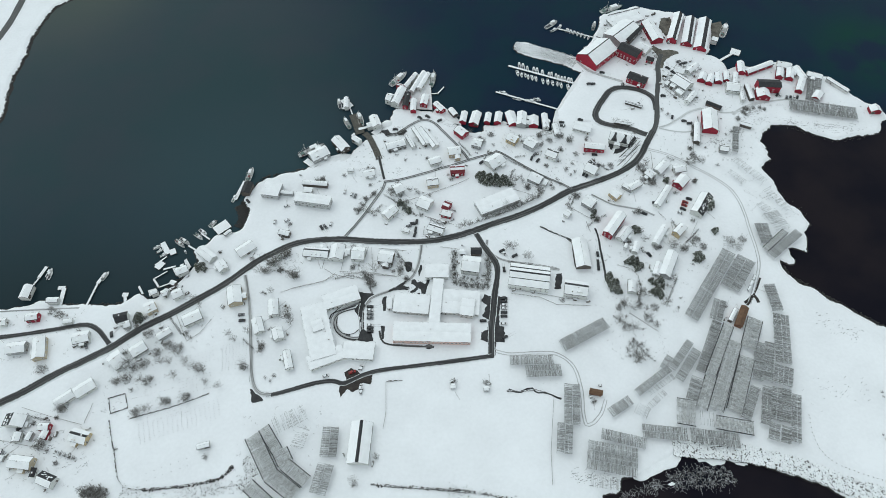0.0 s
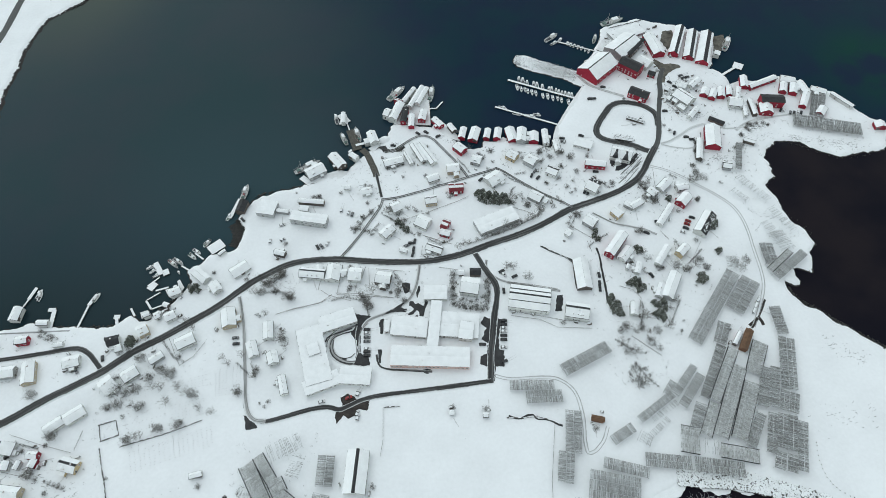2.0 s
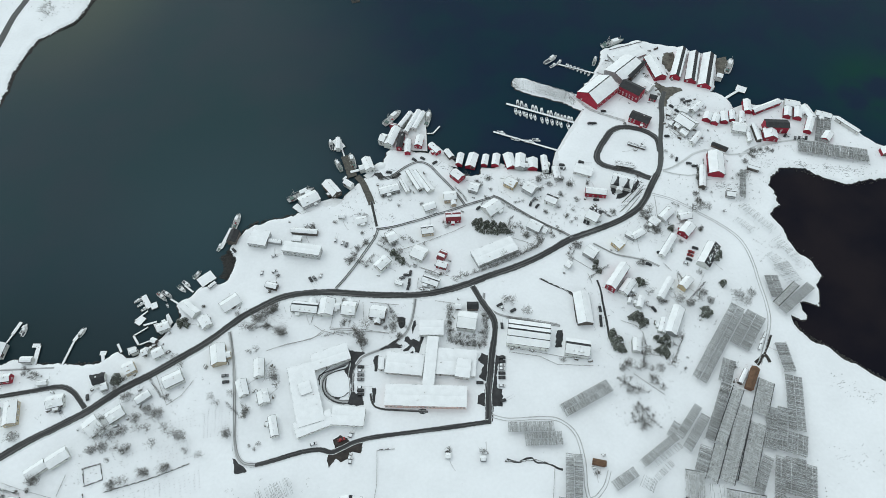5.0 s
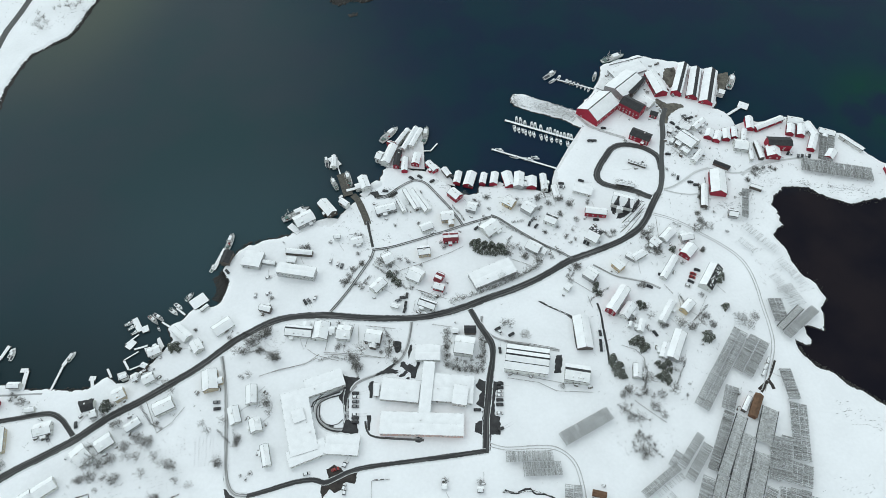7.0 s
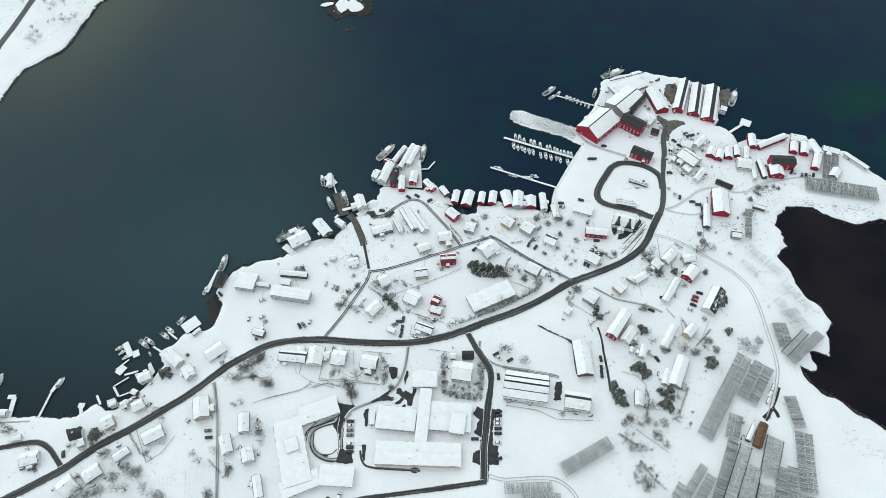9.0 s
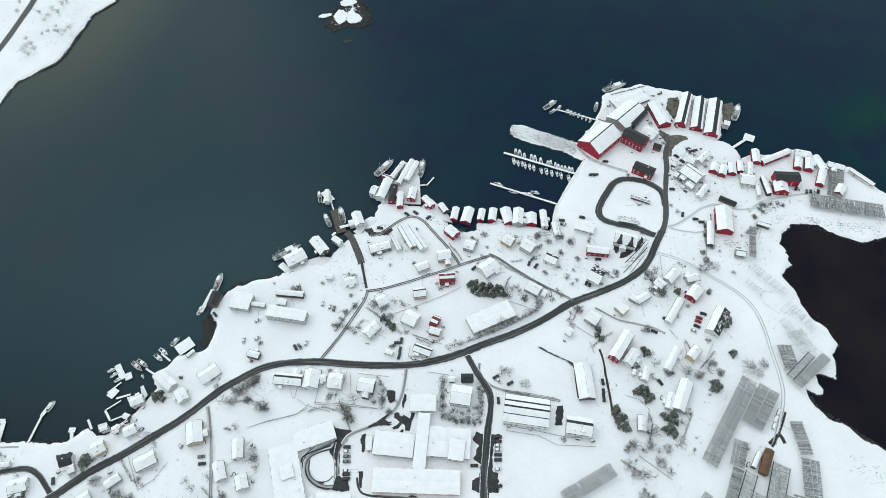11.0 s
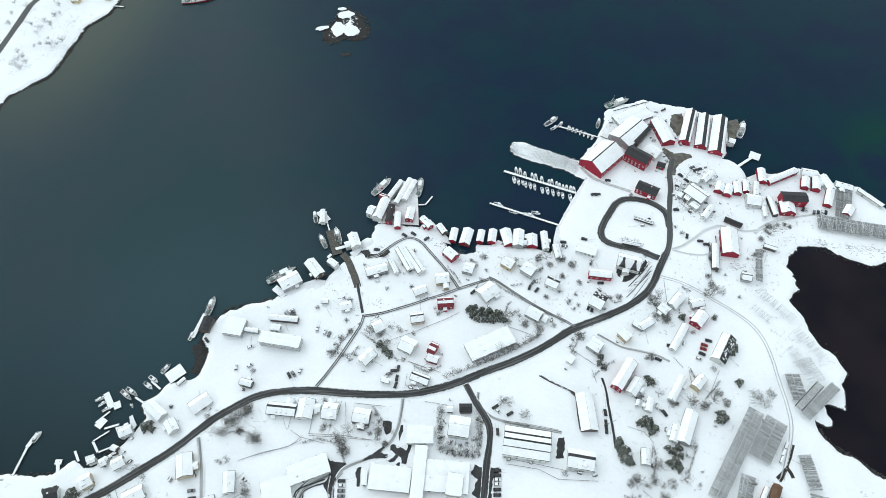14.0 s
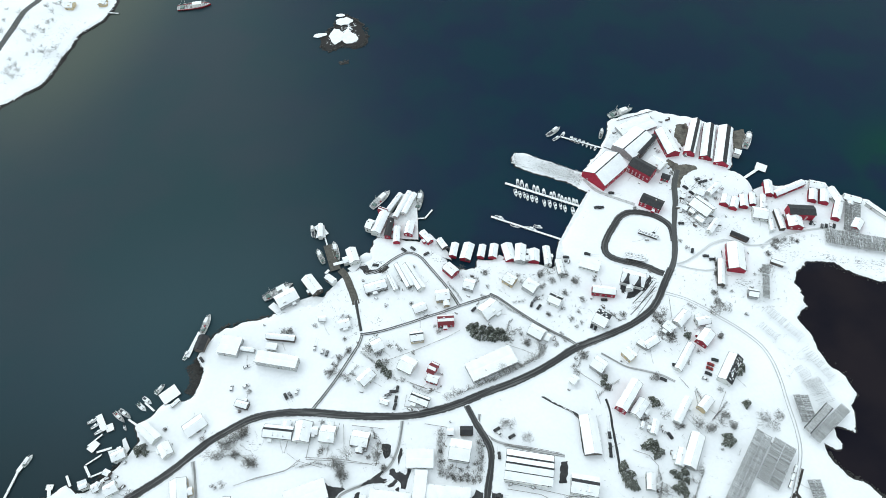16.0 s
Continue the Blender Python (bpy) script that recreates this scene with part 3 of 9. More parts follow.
ruts([(41.8, 329.3), (47.2, 326.2), (56.6, 318.2), (67.6, 309.3), (78.5, 301.6), (89.3, 294.9), (95.3, 290.3)], 1.0, 0.75, 0.4, WET_RUT)
road([(21.4, 320.5), (18, 327), (13.4, 335.1), (7.4, 343.8), (1.3, 352.3), (-4, 359.3), (-8.2, 362.6), (-14.1, 363.9), (-20.7, 360.8), (-27.7, 355.2), (-34.5, 349.6), (-41.9, 347.2)], 2.2, FAINT)
ruts([(21.4, 320.5), (18, 327), (13.4, 335.1), (7.4, 343.8), (1.3, 352.3), (-4, 359.3), (-8.2, 362.6), (-14.1, 363.9), (-20.7, 360.8), (-27.7, 355.2), (-34.5, 349.6), (-41.9, 347.2)], 1.2, 0.75, 0.4, WET_RUT)
road([(-59.8, 350.9), (-55.7, 345.9), (-51.9, 337.4), (-48.6, 328.5), (-47.1, 323.4)], 4.8, PLANKS, label="wet dark planked quay road")
road([(-29.1, 211.4), (-35.8, 208.1), (-43.2, 205.3), (-48.3, 202.4), (-51, 197.9)], 2.8, SLUSH)
road([(-14.8, 245), (-16, 234.3), (-17.9, 225.2), (-21.6, 217.7), (-29.1, 211.4)], 2.8, SLUSH)
yard([(-37.4, 207.6), (-31.9, 211.2), (-28.3, 213.5), (-25.5, 215.5), (-25, 214.1), (-27.5, 211.9), (-22.9, 210.4), (-25.5, 209), (-30.6, 208.6), (-34.2, 207.5)], BARE_WET, "bare wet bend of the school drive", lift=0.36)
road([(171.8, 350), (179.5, 352.9), (189.3, 359.1), (199.4, 366.4), (210, 369.9)], 2.2, FAINT)
road([(30.8, 247.1), (30.4, 240), (36.2, 232.9), (44.4, 229), (63.2, 224.5), (78.2, 221.4)], 2.4, SLUSH)
road([(108.9, 284.6), (115.1, 280.5), (123.3, 275.5), (133.3, 272.7), (143.8, 269.4), (151.1, 265)], 2.0, SLUSH)
road([(118.3, 428.4), (124.9, 418.3), (133, 412.6), (143.2, 407.4), (152.6, 403)], 2.4, TRODDEN, label="trodden grey path along the quay")
road([(106.9, 254.9), (108.2, 246.8), (108.1, 235), (108.3, 223.6), (108.2, 212.6)], 1.3, BARE_WET, label="bare wet ditch through the snow")
# flat dark ribbon added to thicken the fence line, no ditch
road([(68.9, 257), (76.8, 252.3), (86.6, 246.9), (89.4, 243.6), (89.4, 233.5), (89.7, 222.9)], 1.2, BARE_WET, label="dark ground strip for the fence line beside a long shed")
road([(132.6, 311.5), (139.4, 318.3), (147.8, 328.3), (154.4, 336.4)], 1.3, SLUSH)
road([(134.4, 308.5), (141.5, 316.3), (149.9, 326.2)], 0.9, SLUSH)
road([(171.7, 349.4), (180.1, 346.6), (190, 344.8), (196.1, 344.6), (195.2, 334.4), (202, 332.7)], 1.8, FAINT)
road([(210.6, 211.8), (205.5, 203.2), (201, 196.6), (196.2, 191.3)], 1.6, DARK_MUD)
road([(202.8, 199.1), (204.1, 195.7), (204.4, 193.1)], 2.2, DARK_MUD)
road([(202.2, 198.2), (198.8, 195.4), (195.2, 193)], 2.0, DARK_MUD)
road([(-290.9, 198.9), (-268.9, 199.6), (-239.5, 200.5)], 1.5, SLUSH)
road([(-400.9, 397), (-397.1, 448.4), (-393.7, 479.4), (-391.6, 504.9), (-392, 555.6), (-389.9, 577.9), (-388, 602), (-386.2, 624.5), (-384, 653.1), (-376.2, 672.8), (-366.9, 708.7), (-355.5, 765.3)], 6.2, GREY_ROAD, label="wet grey road along the far snowy shore")
ruts([(157, 327.9), (170.7, 323.1), (182.8, 315), (189.2, 309.2), (197.3, 302.8), (206.4, 293.4), (211.7, 285.2), (214.5, 275.5), (215.3, 263.5), (214.9, 250.3), (214.7, 234.5), (212.6, 221.3), (205.9, 206.9), (197.7, 192.4)])
ruts([(29.7, 163.9), (39.3, 161), (56.9, 161.4), (69.1, 160.3), (77.1, 154.1), (80.2, 145.9), (81.2, 133.4), (80.4, 123), (81.3, 115.6), (85.4, 116.5), (90.9, 122.1), (94.8, 130.3)])
road([(210, 369.9), (216.8, 368.1), (226.3, 364.6), (239.3, 365.9), (246.9, 370.1), (256.7, 374.2), (272.6, 377.2), (286.1, 379.1)], 2, FAINT)
road([(233.2, 362.2), (242.4, 369.1), (254.6, 374.3), (266.2, 377.4)], 3.2, FAINT)
yard([(-58.6, 210.2), (-55.5, 207.7), (-50, 206.8), (-44.2, 205.7), (-48.6, 202.3), (-51.5, 199.4), (-52.3, 195.7), (-51.9, 186.7), (-51.5, 180.5), (-50.1, 178.7), (-46.1, 178.3), (-45.7, 171.6), (-50.9, 171.8), (-55.5, 172.7), (-54.5, 175.7), (-53.6, 179), (-53.6, 184.5), (-54.6, 189), (-57.4, 192.4), (-58, 195.3), (-56.1, 197), (-55.5, 200.2), (-55.5, 204.5)], BARE_WET, "wet ploughed school car park")
yard([(26.9, 204.4), (31.2, 201.7), (35, 202.5), (40.9, 201.9), (39.5, 198.1), (36.4, 195.3), (35.1, 187.5), (35.4, 181), (38.2, 179.7), (37.1, 169.1), (32.1, 168.9), (30.8, 160.1), (27.3, 160.2), (27.2, 169.4), (22.6, 171), (23.3, 176.5), (26.9, 177.6), (28.4, 185.2), (24.2, 187.7), (27.9, 195.9), (24, 198.9)], BARE_WET, "wet ploughed school forecourt")
yard([(-64.2, 143.9), (-60.2, 146.3), (-62, 151.5), (-58.3, 154), (-54, 152), (-51.1, 149.7), (-43.9, 151), (-46, 143.1), (-50.8, 144.3), (-53.3, 140), (-57, 138.4), (-60.2, 140.6), (-62.9, 135.7), (-64.9, 139.6)], DARK_MUD, "muddy trodden turning place")
road([(-53.8, 200.9), (-60.6, 197.7), (-67, 194.1), (-70.4, 190.1), (-70.8, 185.2), (-68.6, 180), (-64.3, 175.9), (-58.1, 173.8), (-52.8, 174.4)], 4.2, SLUSH, label="ploughed turning circle with slushy ruts")
road([(-53.8, 202.2), (-60.7, 199), (-67.9, 195.8), (-72, 192.2)], 1.2, label="wet wheel lane round the turning circle")
yard([(190.5, 443.6), (193.1, 441.1), (199.4, 441.6), (206, 439.6), (207.1, 436.6), (200.2, 433.8), (195.5, 430.3), (191.4, 425.7), (189.8, 418.8), (184.4, 417.8), (185.8, 425.9), (188.6, 432.8), (186.4, 438.9), (183.9, 443.8), (186.5, 447.3)], MUD, "brown cleared quay forecourt")
road([(-57.8, 197.6), (-63.8, 195.4), (-69.8, 193.3), (-73.3, 191), (-74.1, 188)], 0.8, BARE_WET, lift=0.30, label="wet wheel line in the slush of the turning circle")
road([(-56, 195.8), (-60.4, 194.5), (-64.2, 193.5), (-68.8, 190.9), (-70.7, 187.6), (-71, 183.7), (-69.4, 179.3), (-65.8, 175.7), (-60.8, 173.5), (-55.9, 173.2)], 0.6, BARE_WET, lift=0.31, label="wet wheel line in the slush of the turning circle")
road([(-68.9, 189.3), (-69.2, 184.8), (-68.2, 180.4), (-65, 177.7), (-61.1, 176.7), (-57.4, 177.7), (-55, 180.1)], 0.55, BARE_WET, lift=0.32, label="wet wheel line in the slush of the turning circle")
road([(-71.3, 191.6), (-73, 188.2), (-72.9, 184.9)], 0.5, BARE_WET, lift=0.33, label="wet wheel line in the slush of the turning circle")
road([(-62.8, 177), (-60, 176.5)], 1.2, BARE_WET, lift=0.34, label="wet wheel line in the slush of the turning circle")
road([(-47.9, 200.8), (-51.1, 197.4), (-52.8, 192.9), (-52.9, 186.7), (-52.6, 180)], 0.8, SLUSH, lift=0.36, label="ridge of slush between wheel lines")
road([(-55.1, 199.3), (-55.8, 192.4), (-54.9, 186.7), (-54.1, 181.2), (-54.6, 176.8)], 0.6, SLUSH, lift=0.37, label="ridge of slush between wheel lines")
road([(151.8, 336.9), (146.2, 330.6), (140, 324.4), (135.4, 320)], 0.9, BARE_WET, lift=0.20, label="bare wet strip along the roadside")
road([(149.9, 339.3), (144.6, 332.5), (138.8, 326.2)], 0.8, BARE_WET, lift=0.21, label="bare wet strip along the roadside")
road([(153.1, 332.3), (147.2, 326), (140.8, 320.3)], 0.7, BARE_WET, lift=0.22, label="bare wet strip along the roadside")
road([(147.5, 338.9), (143.3, 333.4), (136.9, 328)], 0.7, BARE_WET, lift=0.23, label="bare wet strip along the roadside")
yard([(-46.4, 353.2), (-41.4, 354.7), (-39.6, 350.3), (-32, 351.2), (-27.1, 354.3), (-26.2, 351.6), (-30.3, 347.9), (-37.8, 347), (-42.8, 347.2)], BARE_WET, "bare wet ground beside the quay road")
yard([(201.2, 484.1), (209.3, 485.3), (209.8, 474.4), (205.9, 463.9), (200.1, 459.2), (196.5, 471.3)], MUD, "brown wet quayside yard")
yard([(243.9, 475.5), (254.2, 478.1), (252.5, 468.1), (245.3, 455.7), (239.6, 455.8)], MUD, "brown wet quay apron")
yard([(-26.4, 230.4), (-21, 229.8), (-21.7, 223.1), (-24, 221.8), (-25.9, 225)], BARE_WET, "bare dark drive")
yard([(-16, 227.4), (-14.4, 227.4), (-15.2, 221.1), (-17.1, 218.5), (-17.1, 223)], BARE_WET, "bare dark drive")
# two dark strips on the ground paint the shadowed sides of school walls
yard([(-40.5, 203.1), (-37.9, 203.9), (-38.3, 193.4), (-40.1, 193)], BARE_WET, "dark strip for the shadowed side of a school wall")
yard([(-40.9, 182.1), (-38.3, 182.4), (-38.8, 173.3), (-40.5, 172.6)], BARE_WET, "dark strip for the shadowed side of a school wall")
road([(-41.8, 178.9), (-40.2, 172.6), (-35.4, 169.3), (-20.5, 167.8), (-7, 166.7)], 1.3, WET_RUT, lift=0.22, label="shovelled path round the school")
yard([(-12.7, 168.4), (-8.1, 168.3), (-7.7, 166), (-11.6, 165.7)], BARE_WET, "cleared doorstep of the school")
yard([(75.3, 218.1), (79.7, 218.7), (77.4, 206.7), (73.3, 206.8)], BARE_WET, "bare dark drive")
yard([(-118.5, 142.2), (-116.4, 141.1), (-114.4, 139.1), (-111, 136.3), (-109.4, 134.6), (-112.6, 133.3), (-116.2, 133.7)], BARE_WET, "cleared road end")
yard([(-216.2, 194.9), (-208.2, 196.8), (-206.6, 193.5), (-210.4, 191.1), (-208.6, 187), (-212.4, 187.9)], BARE_WET, "bare dark drive")
yard([(129.9, 336.5), (132.2, 334.6), (135.4, 337.3), (137.9, 333.5), (143.7, 331.6), (147.5, 335.2), (150.7, 341.7), (152.2, 339.3), (147.7, 332.4), (141.5, 327.9), (136.2, 324.4), (131.5, 323.6), (133.8, 328.1), (138, 329.8), (134.5, 331.8), (131.2, 330.9), (131.7, 327.2), (129.7, 328.7)], BARE_WET, "bare wet courtyard between snow heaps")
yard([(130.1, 335), (133.8, 332.3), (132.3, 328.7), (128.8, 331.9)], BARE_WET, "bare wet drive")


# ---- houses ----
def window_mesh(w, h):
    bm = bmesh.new()
    box(bm, -w / 2, w / 2, -0.04, 0.07, 0, h, 0)
    box(bm, -w / 2 + 0.2, -0.07, 0.05, 0.085, 0.2, h - 0.2, 1)
    box(bm, 0.07, w / 2 - 0.2, 0.05, 0.085, 0.2, h - 0.2, 1)
    return mesh_of("window", bm, [TRIM, GLASS])


def door_mesh(w, h):
    bm = bmesh.new()
    box(bm, -w / 2 - 0.1, w / 2 + 0.1, -0.04, 0.05, 0, h + 0.1, 0)
    box(bm, -w / 2, w / 2, 0.04, 0.08, 0.05, h, 1)
    return mesh_of("door", bm, [TRIM, WALLS["k"]])


WINDOW, WIDE_WINDOW, DOOR, GATE = window_mesh(1.15, 1.3), window_mesh(1.7, 1.2), door_mesh(1.0, 2.05), door_mesh(2.6, 2.2)
bm = bmesh.new()
box(bm, -0.35, 0.35, -0.35, 0.35, -1.5, 0.9, 0)
box(bm, -0.42, 0.42, -0.42, 0.42, 0.9, 1.05, 1, 0.06)
CHIMNEY = mesh_of("chimney", bm, [BRICK, SNOW])
COLOURS = {"w": "white", "r": "red", "y": "yellow", "g": "grey", "b": "beige", "k": "dark", "p": "pinkish", "n": "brown"}
COVER = {"s": "under snow", "d": "with a bare black roof", "f": "with one roof slope swept bare", "h": "with a half-cleared snowy roof", "e": "with one roof slope bare", "t": "with a red roof partly under snow",
         "v": "with a snow-free dark ridge", "u": "with a dark ridge line", "m": "with dark strips on its snowy roof", "c": "with dark gables on a snowy roof", "n": "with a brown roof"}
house_rng = random.Random(7)


def snow_sheet(bm, x0, x1, low, high, thick, rng):
    """Snow on one roof slope between two (y, z) lines, uneven and rounded at its edges."""
    nx, ny = max(3, int((x1 - x0) / 1.8)), 4
    rows = []
    dy, dz = high[0] - low[0], high[1] - low[1]
    n = Vector((0, -dz, dy)).normalized()
    if n.z < 0:
        n.negate()
    for i in range(nx + 1):
        row = []
        for j in range(ny + 1):
            rim = i in (0, nx) or j in (0, ny)
            s, t = i / nx, j / ny
            x = x0 + (x1 - x0) * s + (rng.uniform(-0.1, 0.1) if i not in (0, nx) else 0)
            k = t + (rng.uniform(-0.015, 0.015) if j == 0 else 0)
            lift = 0.02 if rim else thick * rng.uniform(0.75, 1.2)
            row.append(bm.verts.new((x + n.x * lift, low[0] + dy * k + n.y * lift, low[1] + dz * k + n.z * lift)))
        rows.append(row)
    for r, s in zip(rows, rows[1:]):
        for j in range(ny):
            bm.faces.new((r[j], r[j + 1], s[j + 1], s[j])).smooth = True


def snow_heap(x, y, rx, ry, high, turn):
    """A rounded pile of ploughed snow with lumps in it."""
    rng = random.Random(int(x + y))
    bm, rings = bmesh.new(), []
    for i in range(6):
        r, z = 1.08 - 0.2 * i, high * math.sin(i * math.pi / 10) - 0.25
        rings.append([bm.verts.new((rx * r * math.cos(a) * rng.uniform(0.93, 1.07), ry * r * math.sin(a) * rng.uniform(0.93, 1.07), z + rng.uniform(-0.08, 0.08)))
                      for a in [k * math.pi / 10 for k in range(20)]])
    for low, up in zip(rings, rings[1:]):
        for k in range(20):
            bm.faces.new((low[k], low[(k + 1) % 20], up[(k + 1) % 20], up[k])).smooth = True
    bm.faces.new(rings[-1]).smooth = True
    ob = new("snow_heap", mesh_of("snow_heap", bm, SNOW))
    ob.matrix_basis = pose(x, y, level(x, y), 0, 0, turn)
    tagged(ob, "rounded heap of ploughed snow on the quay", "snow heap")


def house(x, y, turn, long, wide, h, wall="w", roof="s", flat=False, kind="house", pitch=0.55):
    """A timber building. long runs along the ridge; turn is the ridge's direction; h is the eaves' height."""
    rng = house_rng
    label = f"{COLOURS[wall]} {'flat-roofed' if flat else 'timber'} {kind.replace('_', ' ')} {COVER[roof]}"
    home = thing(kind, x, y, turn, label, {"house": "house", "shed": "shed", "boathouse": "boathouse", "hall": "hall", "school": "school"}[kind], z=level(x, y))
    over = 0.35
    lx, ly = long / 2 - over, wide / 2 - over
    rise = 0.1 if flat else ly * pitch
    bm = bmesh.new()
    prism(bm, [(-ly, -1.2), (ly, -1.2), (ly, h - 0.1), (0, h - 0.1 + rise), (-ly, h - 0.1)], -lx, lx)
    part("wall", bm, WALLS[wall], home)
    slope = rise / ly
    eave = (wide / 2, h - slope * over)
    top = h + rise
    bare = {"t": RED_ROOF, "n": BROWN_ROOF}.get(roof, ROOFING)
    for side in (1, -1):
        bm = bmesh.new()
        prism(bm, [(side * eave[0], eave[1]), (side * eave[0], eave[1] + 0.16), (0, top + 0.16), (0, top)], -long / 2, long / 2)
        part("roof", bm, bare, home)
        a, b, runs = 0.015, 0.995, None
        if roof in "dn":
            runs = []
        elif roof == "t":
            runs = [(0.05, 0.4)] if side == 1 else [(0.5, 0.97)]
        elif roof == "f" and side == -1:
            runs = []
        elif roof == "e" and side == -1:
            runs = [(a, 0.4)]
        elif roof == "h" and side == 1:
            runs = [(0.0, 0.62)]
        elif roof == "u":
            runs = [(a, 0.955)]
        elif roof == "v":
            runs = [(a, 0.85)]
        elif roof == "m":
            runs = [(a, 0.5), (0.62, b)] if side == 1 else [(a, 0.48), (0.52, 0.9)]
        else:
            runs = [(a, b)]
        if flat:
            runs = [(0.0, 1.0)]
        if roof == "f" and side == -1:
            # snow left lying in scraps on the swept slope
            for _ in range(int(long * 1.1)):
                gx, gk = rng.uniform(-0.46, 0.4) * long, rng.uniform(0.02, 0.8)
                at = lambda k: (side * eave[0] * (1 - k), eave[1] + 0.17 + (top - eave[1]) * k)
                bm = bmesh.new()
                snow_sheet(bm, gx, gx + rng.uniform(0.5, 1.7), at(gk), at(gk + rng.uniform(0.08, 0.2)), 0.14, rng)
                part("snow_scrap", bm, SNOW, home, "scrap of roof snow")
        for lo, hi in runs:
            bm = bmesh.new()
            at = lambda k: (side * eave[0] * (1 - k), eave[1] + 0.17 + (top - eave[1]) * k)
            # inset snow bares a thin dark roof edge, drawn for the shadow at the eaves
            rim = 0.03 if flat else rng.choice((-0.03, 0.04, 0.1, 0.16, 0.2))
            snow_sheet(bm, -long / 2 + rim, long / 2 - rim, at(lo + rim / eave[0]), at(hi), 0.22, rng)
            part("snow_layer", bm, SNOW, home, "settled roof snow")
    if roof == "h" and kind == "house" and long > 14:
        for gx in (-2.4, 0.6, 3.6):
            bm = bmesh.new()
            v = [bm.verts.new(q) for q in ((gx - 0.9, -ly * 0.75, h), (gx + 0.9, -ly * 0.75, h), (gx, -ly * 0.75, h + rise * 0.25 + 1.6), (gx, -ly * 0.1, h + rise * 0.25 + 1.6), (gx - 0.9, -ly * 0.3, h + rise * 0.6), (gx + 0.9, -ly * 0.3, h + rise * 0.6))]
            for q, mi in (((0, 1, 2), 1), ((0, 2, 3, 4), 0), ((1, 5, 3, 2), 0)):
                bm.faces.new([v[k] for k in q]).material_index = mi
            part("dormer", bm, [SNOW, WALLS["k"]], home, "small dark-fronted dormer")
    if roof == "c":
        for gx in (-long * 0.24, long * 0.24) if long > 11 else (0,):
            bm = bmesh.new()
            g = min(2.4, long * 0.22)
            v = [bm.verts.new(p) for p in ((gx - g, -eave[0], h), (gx + g, -eave[0], h), (gx, -eave[0], h + rise + 0.6), (gx - g, 0, h + rise * 0.8), (gx + g, 0, h + rise * 0.8), (gx, 0, h + rise + 0.6))]
            for f in ((0, 1, 2), (0, 2, 5, 3), (1, 4, 5, 2), (3, 5, 4)):
                bm.faces.new([v[k] for k in f])
            part("gable", bm, ROOFING, home, "steep dark cross gable")
    small = kind in ("shed", "boathouse")
    # doors and windows
    spots = []
    for side in (1, -1):
        n = max(1, int((long - 1.5) / (2.9 if not flat else 2.5)))
        for i in range(n):
            spots.append((-lx + 2 * lx * (i + 0.5) / n, side * ly, 0 if side > 0 else 180, "long"))
        m = 2 if wide > 6 else 1
        for i in range(m):
            spots.append((side * lx, -ly + 2 * ly * (i + 0.5) / m, -90 if side > 0 else 90, "end"))
    door_at = rng.randrange(len(spots))
    for i, (wx, wy, wt, where) in enumerate(spots):
        if i == door_at:
            ob = part("door", GATE if small or kind == "boathouse" else DOOR, None, home)
            ob.matrix_basis = pose(wx, wy, 0.15, 0, 0, wt)
        elif not small:
            for z in (1.0, 3.2) if h >= 4.6 else (1.15,):
                if rng.random() < (0.6 if kind == "hall" and not flat else 0.35 if wt == 0 else 0.1):
                    continue
                ob = part("window", WIDE_WINDOW if flat else WINDOW, None, home)
                ob.matrix_basis = pose(wx, wy, min(z, h - 1.45), 0, 0, wt)
    if not flat and not small and kind == "house" and rng.random() < 0.8:
        cx, cy = rng.uniform(-0.25, 0.25) * long, rng.uniform(-0.12, 0.12) * wide
        part("chimney", CHIMNEY, None, home).matrix_basis = pose(cx, cy, top - abs(cy) * slope)
    if kind == "house" and long > 6 and rng.random() < 0.55:
        # a low porch under its own snowy lean-to roof
        side, px = rng.choice((-1, -1, 1)), rng.uniform(-0.25, 0.25) * long
        pw, pd, ph = rng.uniform(1.0, 1.7), rng.uniform(1.4, 2.2), 2.4
        bm = bmesh.new()
        box(bm, px - pw, px + pw, min(side * ly, side * (ly + pd)) + 0.02, max(side * ly, side * (ly + pd)) - 0.02, -0.8, ph)
        porch = part("porch", bm, WALLS[wall], home)
        bm = bmesh.new()
        snow_sheet(bm, px - pw - 0.2, px + pw + 0.2, (side * (ly + pd + 0.2), ph + 0.02), (side * ly, ph + 0.45), 0.16, rng)
        part("snow_layer", bm, SNOW, porch, "snow on the porch roof")
    if kind == "house" and not flat and long > 8 and wide > 6 and wall != "r" and rng.random() < 0.25:
        # a lower wing at right angles, under its own snowy gable roof
        side, wx, ww, wl, wh = rng.choice((-1, 1, 1)), rng.uniform(-0.22, 0.22) * long, rng.uniform(1.8, 2.6), rng.uniform(2.2, 4.0), h * 0.78
        m = pose(wx, 0, 0, 0, 0, 90 * side)
        bm = bmesh.new()
        prism(bm, [(-ww, -1.2), (ww, -1.2), (ww, wh), (0, wh + ww * pitch), (-ww, wh)], ly * 0.4, ly + wl)
        wing = part("wing", bm, WALLS[wall], home)
        wing.matrix_basis = m
        for half in (1, -1):
            bm = bmesh.new()
            out = ww + 0.25
            prism(bm, [(half * out, wh - 0.25 * pitch), (half * out, wh - 0.25 * pitch + 0.14), (0, wh + ww * pitch + 0.14), (0, wh + ww * pitch)], ly * 0.2, ly + wl + 0.3)
